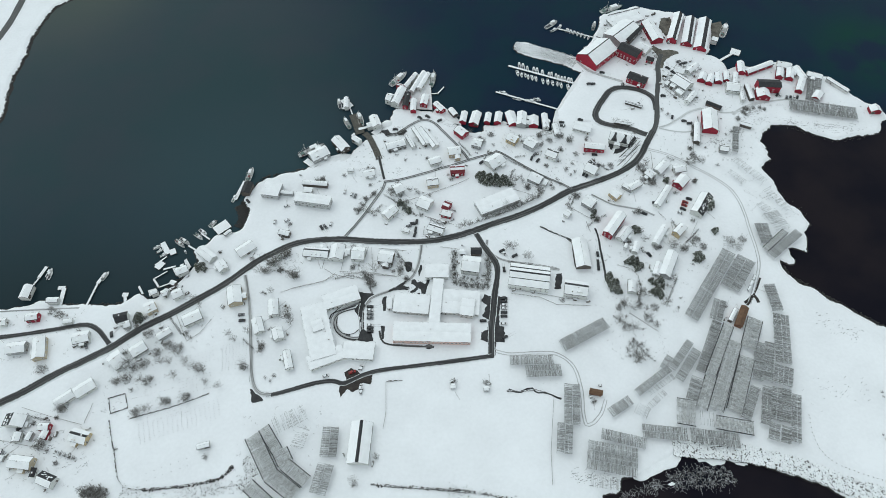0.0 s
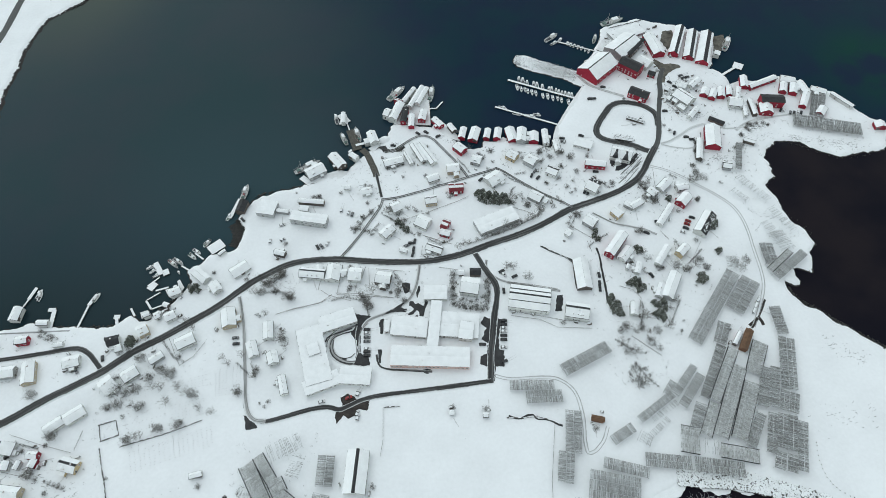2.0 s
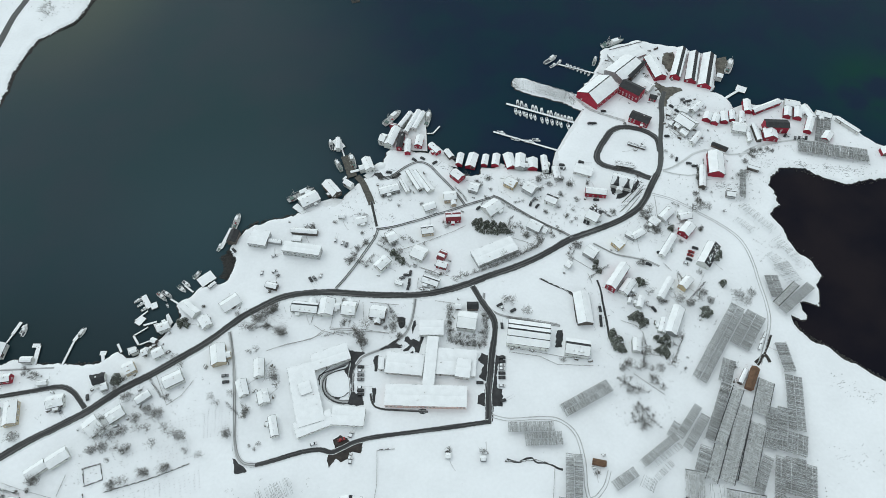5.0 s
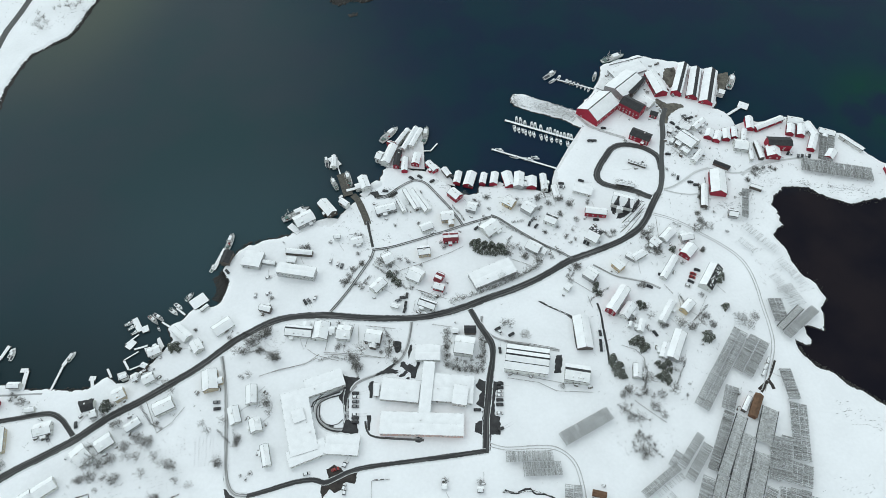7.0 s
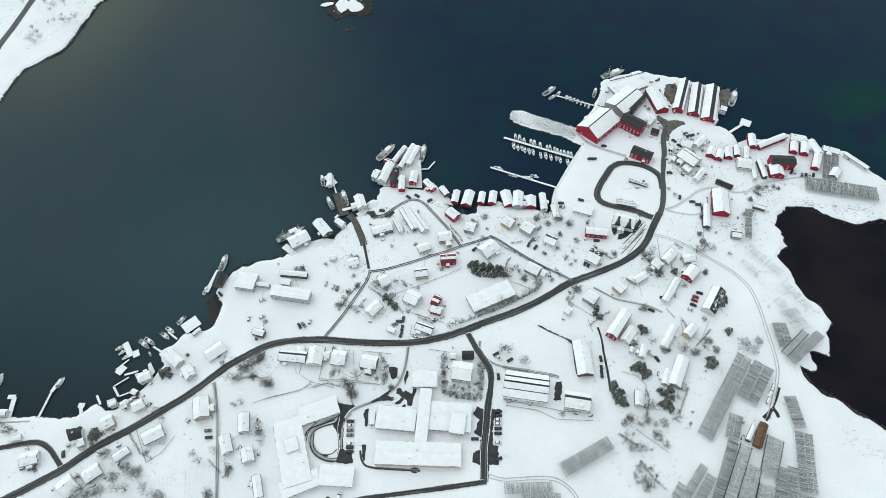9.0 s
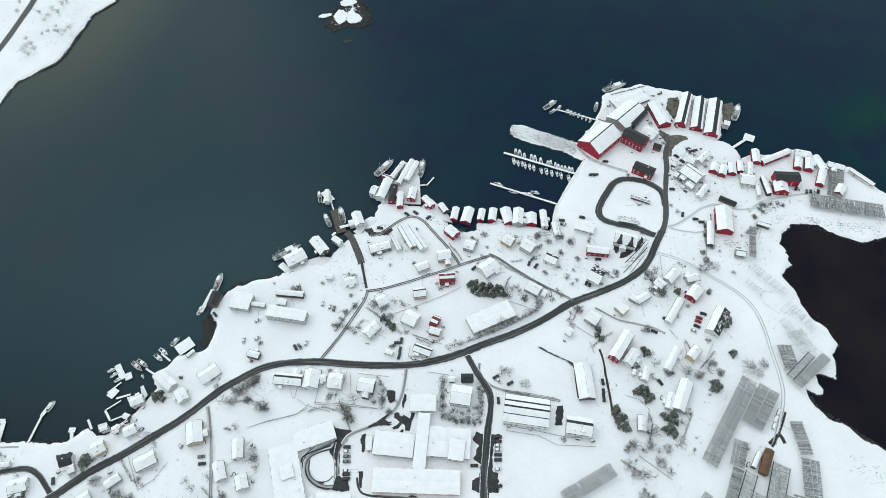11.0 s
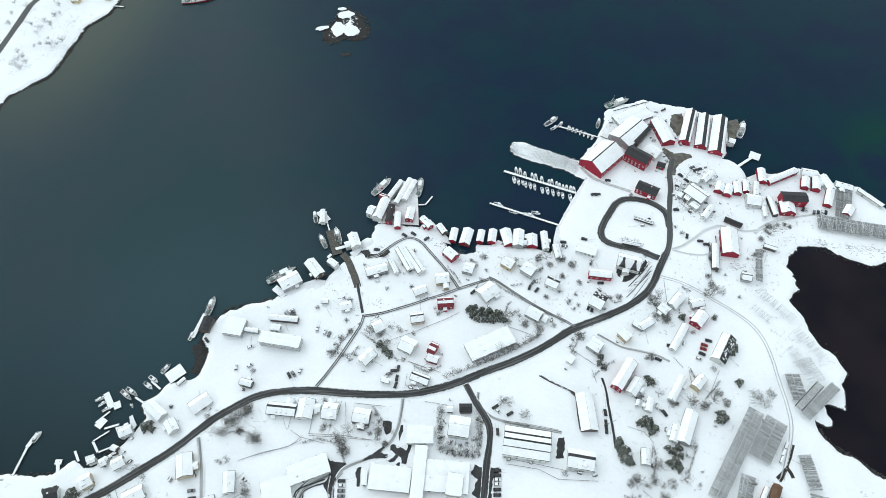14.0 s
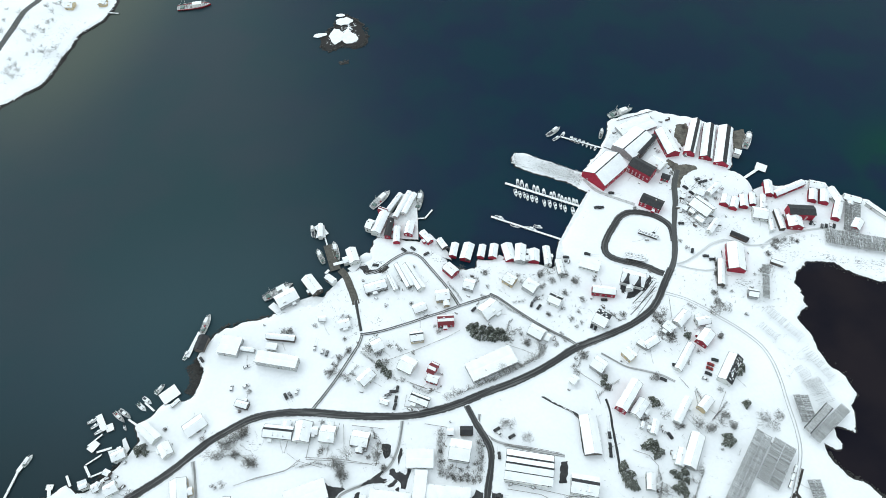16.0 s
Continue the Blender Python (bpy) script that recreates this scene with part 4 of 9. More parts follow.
            snow_sheet(bm, ly * 0.2, ly + wl + 0.25, (half * out, wh - 0.25 * pitch + 0.15), (0, wh + ww * pitch + 0.15), 0.2, rng)
            for f in bm.faces[6:]:
                f.material_index = 1
            part("wing_roof", bm, [ROOFING, SNOW], wing)
    if kind == "house" and not flat and roof in "sh" and wide > 7 and rng.random() < 0.35:
        # a dormer on the front slope
        bm = bmesh.new()
        dx, g, dz = rng.uniform(-0.2, 0.2) * long, 1.1, h + 0.5 * rise
        v = [bm.verts.new(q) for q in ((dx - g, -ly * 0.8, h - 0.1), (dx + g, -ly * 0.8, h - 0.1), (dx + g, -ly * 0.8, dz + 0.3), (dx, -ly * 0.8, dz + 1.0), (dx - g, -ly * 0.8, dz + 0.3),
                                       (dx - g, -ly * 0.1, dz + 0.3), (dx, -ly * 0.02, dz + 1.0), (dx + g, -ly * 0.1, dz + 0.3))]
        for q, mi in (((0, 1, 2, 3, 4), 0), ((4, 3, 6, 5), 1), ((3, 2, 7, 6), 1), ((0, 4, 5), 0), ((1, 7, 2), 0)):
            bm.faces.new([v[k] for k in q]).material_index = mi
        part("dormer", bm, [WALLS[wall], SNOW], home)
    if flat:
        for _ in range(int(long * wide / 260)):
            ob = part("roof_vent", CHIMNEY, None, home)
            ob.matrix_basis = pose(rng.uniform(-0.4, 0.4) * long, rng.uniform(-0.35, 0.35) * wide, h + 0.1)
    return home


# ---- drying racks ----
RACK_SNOW = material("snowy_rails", (0.66, 0.68, 0.68), 0.9, second=(0.30, 0.30, 0.29), scale=0.8, fine=3)


def rack(x, y, turn, long, wide, kind="d"):
    """A stand of poles on trestles, on which cod is hung to dry: rows along its length, side by side."""
    rng = random.Random(int(x * 7 + y * 3))
    label = {"d": "weathered timber drying rack hung densely with fish", "l": "weathered drying rack, half empty under snow",
             "s": "empty weathered timber drying rack standing in snow"}[kind]
    ob = thing("fish_rack", x, y, turn, label, "drying rack", "fish racks", z=level(x, y))
    top = 3.0
    rows = max(1, round(wide / 5.2))
    posts, poles, fish, caps = [], [], [], []
    rw = wide / rows
    for r in range(rows):
        y0, y1 = -wide / 2 + rw * r + 0.1, -wide / 2 + rw * (r + 1) - 0.1
        h = top + rng.uniform(-0.25, 0.25)
        for ry in (y0 + 0.3, y1 - 0.3) if kind != "l" else (y0 - 0.08, y1 + 0.06):
            # outer beams of half-empty racks are thick and black to draw the shadow gap
            rim = kind == "l" and (ry < -wide / 2 + 0.2 or ry > wide / 2 - 0.2)
            thick = (0.05, 0.05) if kind == "s" else (0.32, 0.3) if rim else (0.09, 0.08)
            part("beam", sticks("beam", [((-long / 2, ry, h - 0.1), (long / 2, ry, h - 0.1), *thick)], 5, SNOW if kind == "s" else ROOFING if rim else RACK_SNOW), None, ob)
        mid = (y0 + y1) / 2 + rng.uniform(-0.3, 0.3)
        part("ridge_pole", sticks("ridge_pole", [((-long / 2, mid, h + 0.22), (long / 2, mid, h + 0.22), 0.085, 0.075)], 5, SNOW if kind == "s" or rng.random() < 0.45 else RACK_SNOW), None, ob, "lengthwise top pole")
        n = max(1, int(long / 7))
        for i in range(n + 1):
            px = -long / 2 + 0.4 + (long - 0.8) * i / n
            posts += [((px, ry + d, -0.7), (px, ry, h - 0.05), 0.07, 0.06) for ry, d in ((y0 + 0.3, 0.25), (y1 - 0.3, -0.25))]
            if n > 1 and 0 < i < n and i % 2:
                caps.append(((px, y0, h + 0.2), (px, y1, h + 0.2), 0.07, 0.07))
        gap = 0.26 if kind == "d" else 0.3 if kind == "l" else 0.62
        for i in range(int(long / gap)):
            px = -long / 2 + (i + 0.5) * gap + rng.uniform(-0.12, 0.12)
            if rng.random() < (0.05 if kind in "dl" else 0.3) or (kind == "d" and (px * 0.9 + 0.3 * r + 0.25 * math.sin(px * 0.7)) % 1 < 0.13):
                continue
            s, e0, e1 = rng.uniform(-0.12, 0.12), rng.uniform(-0.1, 0.16), rng.uniform(-0.1, 0.16)
            poles.append(((px + s, y0 + e0, h + 0.12), (px - s, y1 - e1, h + 0.12 + rng.uniform(-0.05, 0.1)), *((0.12, 0.09) if kind in "sl" else (0.10, 0.08))))
            if kind == "s" or (kind == "l" and rng.random() < 0.6) or rng.random() < 0.12:
                continue
            k = int((y1 - y0) / 0.33)
            for j in range(k):
                if rng.random() < 0.2:
                    continue
                t = (j + 0.9) / (k + 0.8)
                fish.append((px + s - 2 * s * t + rng.uniform(-0.06, 0.06), y0 + (y1 - y0) * t, rng.uniform(0.5, 0.85)))
    tagged(part("trestle", sticks("trestle", posts, 4, RACK_SNOW), None, ob), kind="stuff")
    tagged(part("pole_layer", sticks("pole_layer", poles, 4, RACK_SNOW if kind == "l" else RIME), None, ob), kind="stuff")
    if caps:
        tagged(part("snow_cap", sticks("snow_cap", caps, 4, SNOW), None, ob, "snow along the cross bars"), kind="stuff")
    if fish:
        verts, faces = [], []
        for fx, fy, d in fish:
            k, z = len(verts), top
            verts += [(fx - 0.09, fy - 0.04, z + 0.1), (fx + 0.09, fy - 0.04, z + 0.1), (fx, fy + 0.09, z + 0.1),
                      (fx - 0.12, fy - 0.05, z - d * 0.55), (fx + 0.12, fy - 0.05, z - d * 0.55), (fx, fy + 0.1, z - d * 0.55), (fx, fy, z - d - 0.1)]
            faces += [(k, k + 1, k + 4, k + 3), (k + 1, k + 2, k + 5, k + 4), (k + 2, k, k + 3, k + 5), (k + 3, k + 4, k + 6), (k + 4, k + 5, k + 6), (k + 5, k + 3, k + 6)]
        me = bpy.data.meshes.new("hung_fish")
        me.from_pydata(verts, [], faces)
        me.materials.append(FISH)
        tagged(part("hung_fish", me, None, ob, "rows of hung grey cod"), kind="stuff")
    return ob


# ---- trees ----
def bare_tree_meshes(seed, height, spread):
    """A leafless birch: trunk with limbs, and a haze of twigs."""
    rng = random.Random(seed)
    twigs = []
    limbs = [((0, 0, -0.5), (0.1, 0, height * 0.45), 0.12, 0.08), ((0.1, 0, height * 0.45), (0, 0.15, height * 0.9), 0.08, 0.03)]
    for i in range(11):
        # each limb leaves the stem steeply and bends outwards
        a, z = i * 2.4 + rng.uniform(-0.5, 0.5), height * rng.uniform(0.1, 0.55)
        r = spread * rng.uniform(0.5, 1.05) * (1.1 - z / height * 0.6)
        out = Vector((math.cos(a), math.sin(a), 0))
        s = Vector((0.05, 0, z))
        mid = s + out * r * 0.45 + Vector((rng.uniform(-0.2, 0.2), rng.uniform(-0.2, 0.2), height * rng.uniform(0.08, 0.2)))
        e = s + out * r + Vector((rng.uniform(-0.4, 0.4), rng.uniform(-0.4, 0.4), height * rng.uniform(0.2, 0.42)))
        limbs += [(s, mid, 0.075, 0.05), (mid, e, 0.05, 0.016)]
        for k in range(9):
            t = rng.uniform(0.3, 1.9)
            p = s.lerp(mid, t) if t < 1 else mid.lerp(e, t - 1)
            b = a + rng.choice((-1, 1)) * rng.uniform(0.35, 1.1)
            q = p + Vector((math.cos(b), math.sin(b), rng.uniform(0.2, 0.9))) * spread * rng.uniform(0.2, 0.42)
            twigs.append((p, q, 0.03, 0.01))
            for m in range(3):
                u, c = p.lerp(q, rng.uniform(0.3, 1)), b + rng.uniform(-1.0, 1.0)
                twigs.append((u, u + Vector((math.cos(c), math.sin(c), rng.uniform(0.0, 0.9))) * spread * rng.uniform(0.1, 0.24), 0.016, 0.006))
    return sticks("trunk", limbs, 5, BARK), sticks("crown", twigs, 3, BARK)


def spruce_meshes(seed, height, spread):
    """A dark conifer: trunk, whorls of drooping needle clumps, and snow caught on them."""
    rng = random.Random(seed)
    trunk = sticks("trunk", [((0, 0, -0.5), (0, 0, height), 0.2, 0.03)], 6, BARK)
    out = []
    for mat, count, lift, size in ((NEEDLES, 1000, 0.0, 0.32), (SNOW, 270, 0.1, 0.2)):
        verts, faces = [], []
        for i in range(count):
            z = height * (1 - math.sqrt(rng.random()) * 0.88)
            a = rng.uniform(0, 2 * math.pi)
            edge = spread * (1 - z / height) ** 0.5 * (0.72 + 0.25 * math.sin(3 * a + seed) + 0.18 * math.sin(7 * a))
            r = edge * math.sqrt(rng.uniform(0.15, 1.0))
            c = Vector((r * math.cos(a), r * math.sin(a), z - 0.25 * r + lift))
            k = len(verts)
            for m in range(4):
                b = a + m * math.pi / 2 + rng.uniform(-0.4, 0.4)
                w = size * rng.uniform(0.6, 1.3)
                verts.append(c + Vector((math.cos(b) * w, math.sin(b) * w, rng.uniform(-0.25, 0.1))))
            verts.append(c + Vector((0, 0, 0.22)))
            faces += [(k + m, k + (m + 1) % 4, k + 4) for m in range(4)]
        me = bpy.data.meshes.new("crown")
        me.from_pydata(verts, [], faces)
        me.materials.append(mat)
        out.append(me)
    return trunk, out[0], out[1]


BIRCHES = [bare_tree_meshes(s, h, w) for s, h, w in ((1, 6.5, 3.7), (2, 7.5, 4.2), (3, 5.5, 3.4), (4, 2.4, 2.1))]
SPRUCES = [spruce_meshes(s, h, w) for s, h, w in ((1, 6.8, 3.7), (2, 5.8, 3.3), (3, 6.4, 4.0))]
tree_rng = random.Random(21)


def birch(x, y, size=1.0, kind=None):
    trunk, crown = BIRCHES[tree_rng.randrange(3) if kind is None else kind]
    name = "bush" if kind == 3 else "birch_tree"
    ob = thing(name, x, y, 0, "leafless winter bush in snow" if kind == 3 else "leafless birch with a haze of twigs", "bush" if kind == 3 else "tree", z=level(x, y))
    ob.matrix_basis = pose(x, y, level(x, y), 0, 0, tree_rng.uniform(0, 360)) @ Matrix.Scale(size * tree_rng.uniform(0.9, 1.1), 4)
    part("trunk", trunk, None, ob)
    part("crown", crown, None, ob)


def spruce(x, y, size=1.0):
    trunk, crown, snow = SPRUCES[tree_rng.randrange(3)]
    ob = thing("spruce_tree", x, y, 0, "dark green spruce dusted with snow", "tree")
    ob.matrix_basis = pose(x, y, level(x, y), 0, 0, tree_rng.uniform(0, 360)) @ Matrix.Scale(size * tree_rng.uniform(0.9, 1.1), 4)
    part("trunk", trunk, None, ob)
    tagged(part("crown", crown, None, ob), kind="stuff")
    tagged(part("snow_layer", snow, None, ob, "snow caught on the boughs"), kind="stuff")


# ---- vehicles ----
bm = bmesh.new()
bmesh.ops.create_cone(bm, cap_ends=True, segments=12, radius1=0.33, radius2=0.33, depth=0.22, matrix=pose(0, 0, 0, 90, 0, 0))
WHEEL = mesh_of("wheel", bm, RUBBER)
CAR_BODY, CAR_CABIN, CAR_SNOW = {}, None, None


def car_meshes():
    for key, paint in PAINTS.items():
        bm = bmesh.new()
        prism(bm, [(-2.15, 0.3), (2.15, 0.3), (2.2, 0.65), (2.05, 0.82), (1.0, 0.95), (-1.9, 0.98), (-2.2, 0.8)], -0.86, 0.86)
        bmesh.ops.rotate(bm, verts=bm.verts[:], matrix=Matrix.Rotation(radians(-90), 3, "Z"))
        CAR_BODY[key] = mesh_of("body", bm, paint)
    bm = bmesh.new()
    prism(bm, [(-1.85, 0.95), (1.05, 0.93), (0.35, 1.42), (-1.45, 1.45)], -0.74, 0.74)
    bmesh.ops.rotate(bm, verts=bm.verts[:], matrix=Matrix.Rotation(radians(-90), 3, "Z"))
    cabin = mesh_of("cabin", bm, GLASS)
    bm = bmesh.new()
    box(bm, -1.45, 0.35, -0.72, 0.72, 1.42, 1.56, 0, 0.08)
    return cabin, mesh_of("snow_layer", bm, SNOW)


CAR_CABIN, CAR_SNOW = car_meshes()
bm = bmesh.new()
box(bm, -1.4, 0.32, -0.7, 0.7, 1.44, 1.5, 0, 0.06)
CAR_ROOF = {key: mesh_of("car_roof", bm.copy(), paint) for key, paint in PAINTS.items()}
bm.free()
NAMED = {"k": "black", "w": "white", "g": "grey", "r": "red", "b": "blue"}


def car(x, y, turn, colour="k", snow=False):
    ob = thing("car", x, y, turn, f"{NAMED[colour]} parked car{' under snow' if snow else ''} on snowy ground", "car", "parked cars", z=level(x, y) + 0.1)
    part("body", CAR_BODY[colour], None, ob)
    part("cabin", CAR_CABIN, None, ob, "dark glazed cabin")
    part("car_roof", CAR_ROOF[colour], None, ob)
    if snow:
        part("snow_layer", CAR_SNOW, None, ob, "snow on the roof")
    for wx in (-1.35, 1.35):
        for wy in (-0.8, 0.8):
            part("wheel", WHEEL, None, ob).location = (wx, wy, 0.33)


# ---- boats and quays ----
def hull_mesh(long, beam, depth, mat, deck):
    """A pointed hull with a flared bow, snow lying on its deck."""
    bm, rows = bmesh.new(), []
    stations = ((-0.5, 0.72), (-0.3, 0.95), (0.0, 1.0), (0.22, 0.9), (0.38, 0.55), (0.5, 0.04))
    for s, w in stations:
        x, half = s * long, beam / 2 * w
        sheer = depth * (1 + 0.35 * max(0, s) * 2)
        rows.append([bm.verts.new(p) for p in ((x * 0.94, 0, -0.5), (x * 0.96, half * 0.7, -0.3), (x, half, sheer), (x, half * 0.86, sheer), (x, half * 0.84, sheer - 0.25),
                                               (x, -half * 0.84, sheer - 0.25), (x, -half * 0.86, sheer), (x, -half, sheer), (x * 0.96, -half * 0.7, -0.3))])
    k = len(rows[0])
    for a, b in zip(rows, rows[1:]):
        for i in range(k):
            f = bm.faces.new((a[i], a[(i + 1) % k], b[(i + 1) % k], b[i]))
            f.material_index = 1 if i == 4 else 0
    bm.faces.new(rows[0])
    bm.faces.new(rows[-1][::-1])
    return mesh_of("hull", bm, [mat, deck])


BOAT_CACHE = {}


def boat(x, y, turn, long=7.0, colour="w", kind="boat", cabin=0.1):
    """A small snow-covered boat, or a fishing vessel with wheelhouse, mast and rails."""
    beam = long * (0.36 if long < 9 else 0.29)
    depth = 0.7 if long < 9 else 1.5
    ob = thing(kind, x, y, turn, {"boat": "small moored motorboat covered in snow", "fishing_vessel": "moored fishing vessel with snowy deck and mast"}[kind],
               "boat", "moored boats", z=SEA)
    key = (round(long), colour)
    if key not in BOAT_CACHE:
        BOAT_CACHE[key] = hull_mesh(long, beam, depth, HULLS[colour], DECK if long > 9 else SNOW)
    part("hull", BOAT_CACHE[key], None, ob)
    c = long * cabin
    bm = bmesh.new()
    hw, hl, hh = beam * 0.28, long * 0.14, 1.5 if long < 9 else 2.6
    box(bm, c - hl, c + hl, -hw, hw, depth - 0.3, depth + hh, 0, 0.12)
    house_ob = part("wheelhouse", bm, TRIM, ob)
    bm = bmesh.new()
    box(bm, c - hl * 0.95, c + hl * 0.95, -hw * 0.95, hw * 0.95, depth + hh - 0.02, depth + hh + 0.14, 0, 0.1)
    part("snow_layer", bm, SNOW, house_ob, "snow on the roof")
    bm = bmesh.new()
    box(bm, c + hl - 0.22, c + hl + 0.02, -hw * 0.8, hw * 0.8, depth + hh * 0.5, depth + hh * 0.85, 0)
    part("windscreen", bm, GLASS, house_ob)
    if kind == "fishing_vessel":
        m = -long * 0.22
        part("mast", sticks("mast", [((m, 0, depth - 0.3), (m, 0, depth + long * 0.42), 0.13, 0.07), ((m, 0, depth + long * 0.32), (m - long * 0.2, 0, depth + 1.4), 0.07, 0.05)], 6, TRIM), None, ob)
        part("foremast", sticks("foremast", [((long * 0.3, 0, depth), (long * 0.3, 0, depth + long * 0.28), 0.1, 0.05)], 6, TRIM), None, ob)
        for side in (-1, 1):
            pts = [(-0.48, 0.7), (-0.3, 0.93), (0, 0.98), (0.22, 0.88), (0.38, 0.53)]
            top = [Vector((s * long, side * beam / 2 * w, depth * (1 + 0.7 * max(0, s)) + 0.9)) for s, w in pts]
            part("rail", tube("rail", top, 0.05, TRIM), None, ob)
        bm = bmesh.new()
        box(bm, -long * 0.40, -long * 0.28, -beam * 0.25, beam * 0.25, depth - 0.3, depth + 0.8, 0, 0.1)
        part("winch_housing", bm, HULLS["g"], ob)
        rng = random.Random(int(x + y))
        for k in range(7):
            dx, dy, w = rng.uniform(-0.42, 0.36) * long, rng.uniform(-0.25, 0.25) * beam, rng.uniform(0.3, 0.75)
            if abs(dx - c) < hl + 0.8:
                continue
            bm = bmesh.new()
            box(bm, dx - w, dx + w, dy - w * 0.7, dy + w * 0.7, depth - 0.3, depth + rng.uniform(0.2, 0.9), 0, 0.08)
            part("deck_box", bm, rng.choice((TIMBER, HULLS["k"], HULLS["r"], CONCRETE)), ob)
        part("rigging", sticks("rigging", [((m, 0, depth + long * 0.4), (long * 0.3, 0, depth + long * 0.26), 0.03, 0.03), ((m, 0, depth + long * 0.4), (-long * 0.47, 0, depth + 0.4), 0.03, 0.03)], 3, RUBBER), None, ob)
    else:
        bm = bmesh.new()
        box(bm, -long / 2 - 0.35, -long / 2 + 0.15, -0.25, 0.25, depth - 0.4, depth + 0.5, 0, 0.06)
        part("outboard_motor", bm, RUBBER, ob)
        bm = bmesh.new()
        box(bm, -long * 0.42, c - hl - 0.1, -beam * 0.26, beam * 0.26, depth - 0.35, depth - 0.2)
        part("cockpit_floor", bm, HULLS["k" if int(x * 3) % 3 else "g"], ob)


def jetty(x, y, turn, long, wide=2.0, top=-0.6, snow=True, label="narrow snow-covered wooden jetty on piles", name="jetty", planks=False):
    """A deck on piles, laid with boards and mostly snowed in."""
    ob = thing(name, x, y, turn, label, "jetty")
    bm = bmesh.new()
    box(bm, -long / 2, long / 2, -wide / 2, wide / 2, top - 0.3, top)
    part("deck", bm, PLANKS, ob)
    if snow:
        bm = bmesh.new()
        snow_sheet(bm, -long / 2 + 0.1, long / 2 - 0.1, (-wide / 2 + 0.1, top), (wide / 2 - 0.1, top), 0.2, house_rng)
        part("snow_layer", bm, SNOW, ob, "snow on the deck")
    n = max(2, int(long / 5) + 1)
    pile = sticks("leg", [((0, 0, -6), (0, 0, top + 0.35), 0.17, 0.15)], 7, TIMBER)
    for i in range(n):
        for side in (-1, 1):
            part("leg", pile, None, ob).location = (-long / 2 + 0.4 + (long - 0.8) * i / (n - 1), side * (wide / 2 - 0.1), 0)
    return ob


# ---- small things ----
def fence(points, high=1.1, gap=2.5, label="weathered wooden fence half buried in snow", wall=False):
    """A line of posts with two rails, or a low stone wall, along the ground."""
    a = points[0]
    ob = thing("stone_wall" if wall else "fence", a[0], a[1], 0, "low dark stone wall capped with snow" if wall else label, "wall" if wall else "fence")
    rails, posts = [], []
    for p, q in zip(points, points[1:]):
        n = max(1, int(math.dist(p, q) / (1.0 if wall else gap)))
        for i in range(n):
            s = [p[k] + (q[k] - p[k]) * i / n - a[k] for k in (0, 1)]
            e = [p[k] + (q[k] - p[k]) * (i + 1) / n - a[k] for k in (0, 1)]
            zs, ze = level(s[0] + a[0], s[1] + a[1]), level(e[0] + a[0], e[1] + a[1])
            if wall:
                d = Vector((e[0] - s[0], e[1] - s[1], 0))
                m = Matrix.Translation(((s[0] + e[0]) / 2, (s[1] + e[1]) / 2, (zs + ze) / 2)) @ Matrix.Rotation(math.atan2(d.y, d.x), 4, "Z")
                b = bmesh.new()
                w = 0.16 + 0.2 * tree_rng.random()
                box(b, -d.length / 2 - 0.1, d.length / 2 + 0.1, -w, w, -0.5, high * tree_rng.uniform(0.45, 0.95), 0, 0.08)
                b.faces.ensure_lookup_table()
                b.faces[1].material_index = 1 if tree_rng.random() < 0.5 else 0
                part("wall_block", b, [STONE, SNOW], ob).matrix_basis = m
            else:
                posts.append(((s[0], s[1], zs - 0.3), (s[0], s[1], zs + high), 0.09, 0.08))
                rails += [((s[0], s[1], zs + k * high), (e[0], e[1], ze + k * high), 0.06, 0.06) for k in (0.5, 0.9)]
    if not wall:
        tagged(part("railing", sticks("railing", rails, 4, TIMBER), None, ob), kind="stuff")
        tagged(part("post_row", sticks("post_row", posts, 5, TIMBER), None, ob), kind="stuff")


bm = bmesh.new()
box(bm, -0.32, 0.32, -0.1, 0.1, -0.3, 0.8, 0, 0.03)
box(bm, -0.4, 0.4, -0.18, 0.18, -0.3, 0.12, 0, 0.03)
bm.faces.ensure_lookup_table()
for f in bm.faces:
    f.material_index = 1 if f.calc_center_median().z > 0.7 or (f.normal.z > 0.7 and f.calc_center_median().z < 0.2) else 0
GRAVESTONE = mesh_of("gravestone", bm, [STONE, SNOW])


def gravestone(x, y, turn):
    ob = new("gravestone", GRAVESTONE)
    ob.matrix_basis = pose(x, y, level(x, y) - 0.15, 0, 0, turn) @ Matrix.Scale(0.66, 4)
    tagged(ob, "small grey gravestone standing in snow", "gravestone", "gravestones")


def stone_mesh(seed, r, snow=0.3):
    """A blunt boulder with snow on its crown."""
    rng = random.Random(seed)
    bm = bmesh.new()
    bmesh.ops.create_icosphere(bm, subdivisions=1, radius=r)
    for v in bm.verts:
        v.co = Vector((v.co.x * rng.uniform(0.75, 1.25), v.co.y * rng.uniform(0.75, 1.25), v.co.z * rng.uniform(0.55, 0.9)))
    bm.normal_update()
    for f in bm.faces:
        f.material_index = 1 if f.normal.z > snow else 0
    return mesh_of("boulder", bm, [STONE, SNOW])


FRAZIL = material("grey_shore_ice", (0.50, 0.51, 0.52), 0.6, second=(0.10, 0.10, 0.105), scale=0.7, fine=4)
BOULDERS = [stone_mesh(s, 1.0, 0.2 if s < 6 else 0.8) for s in range(12)]


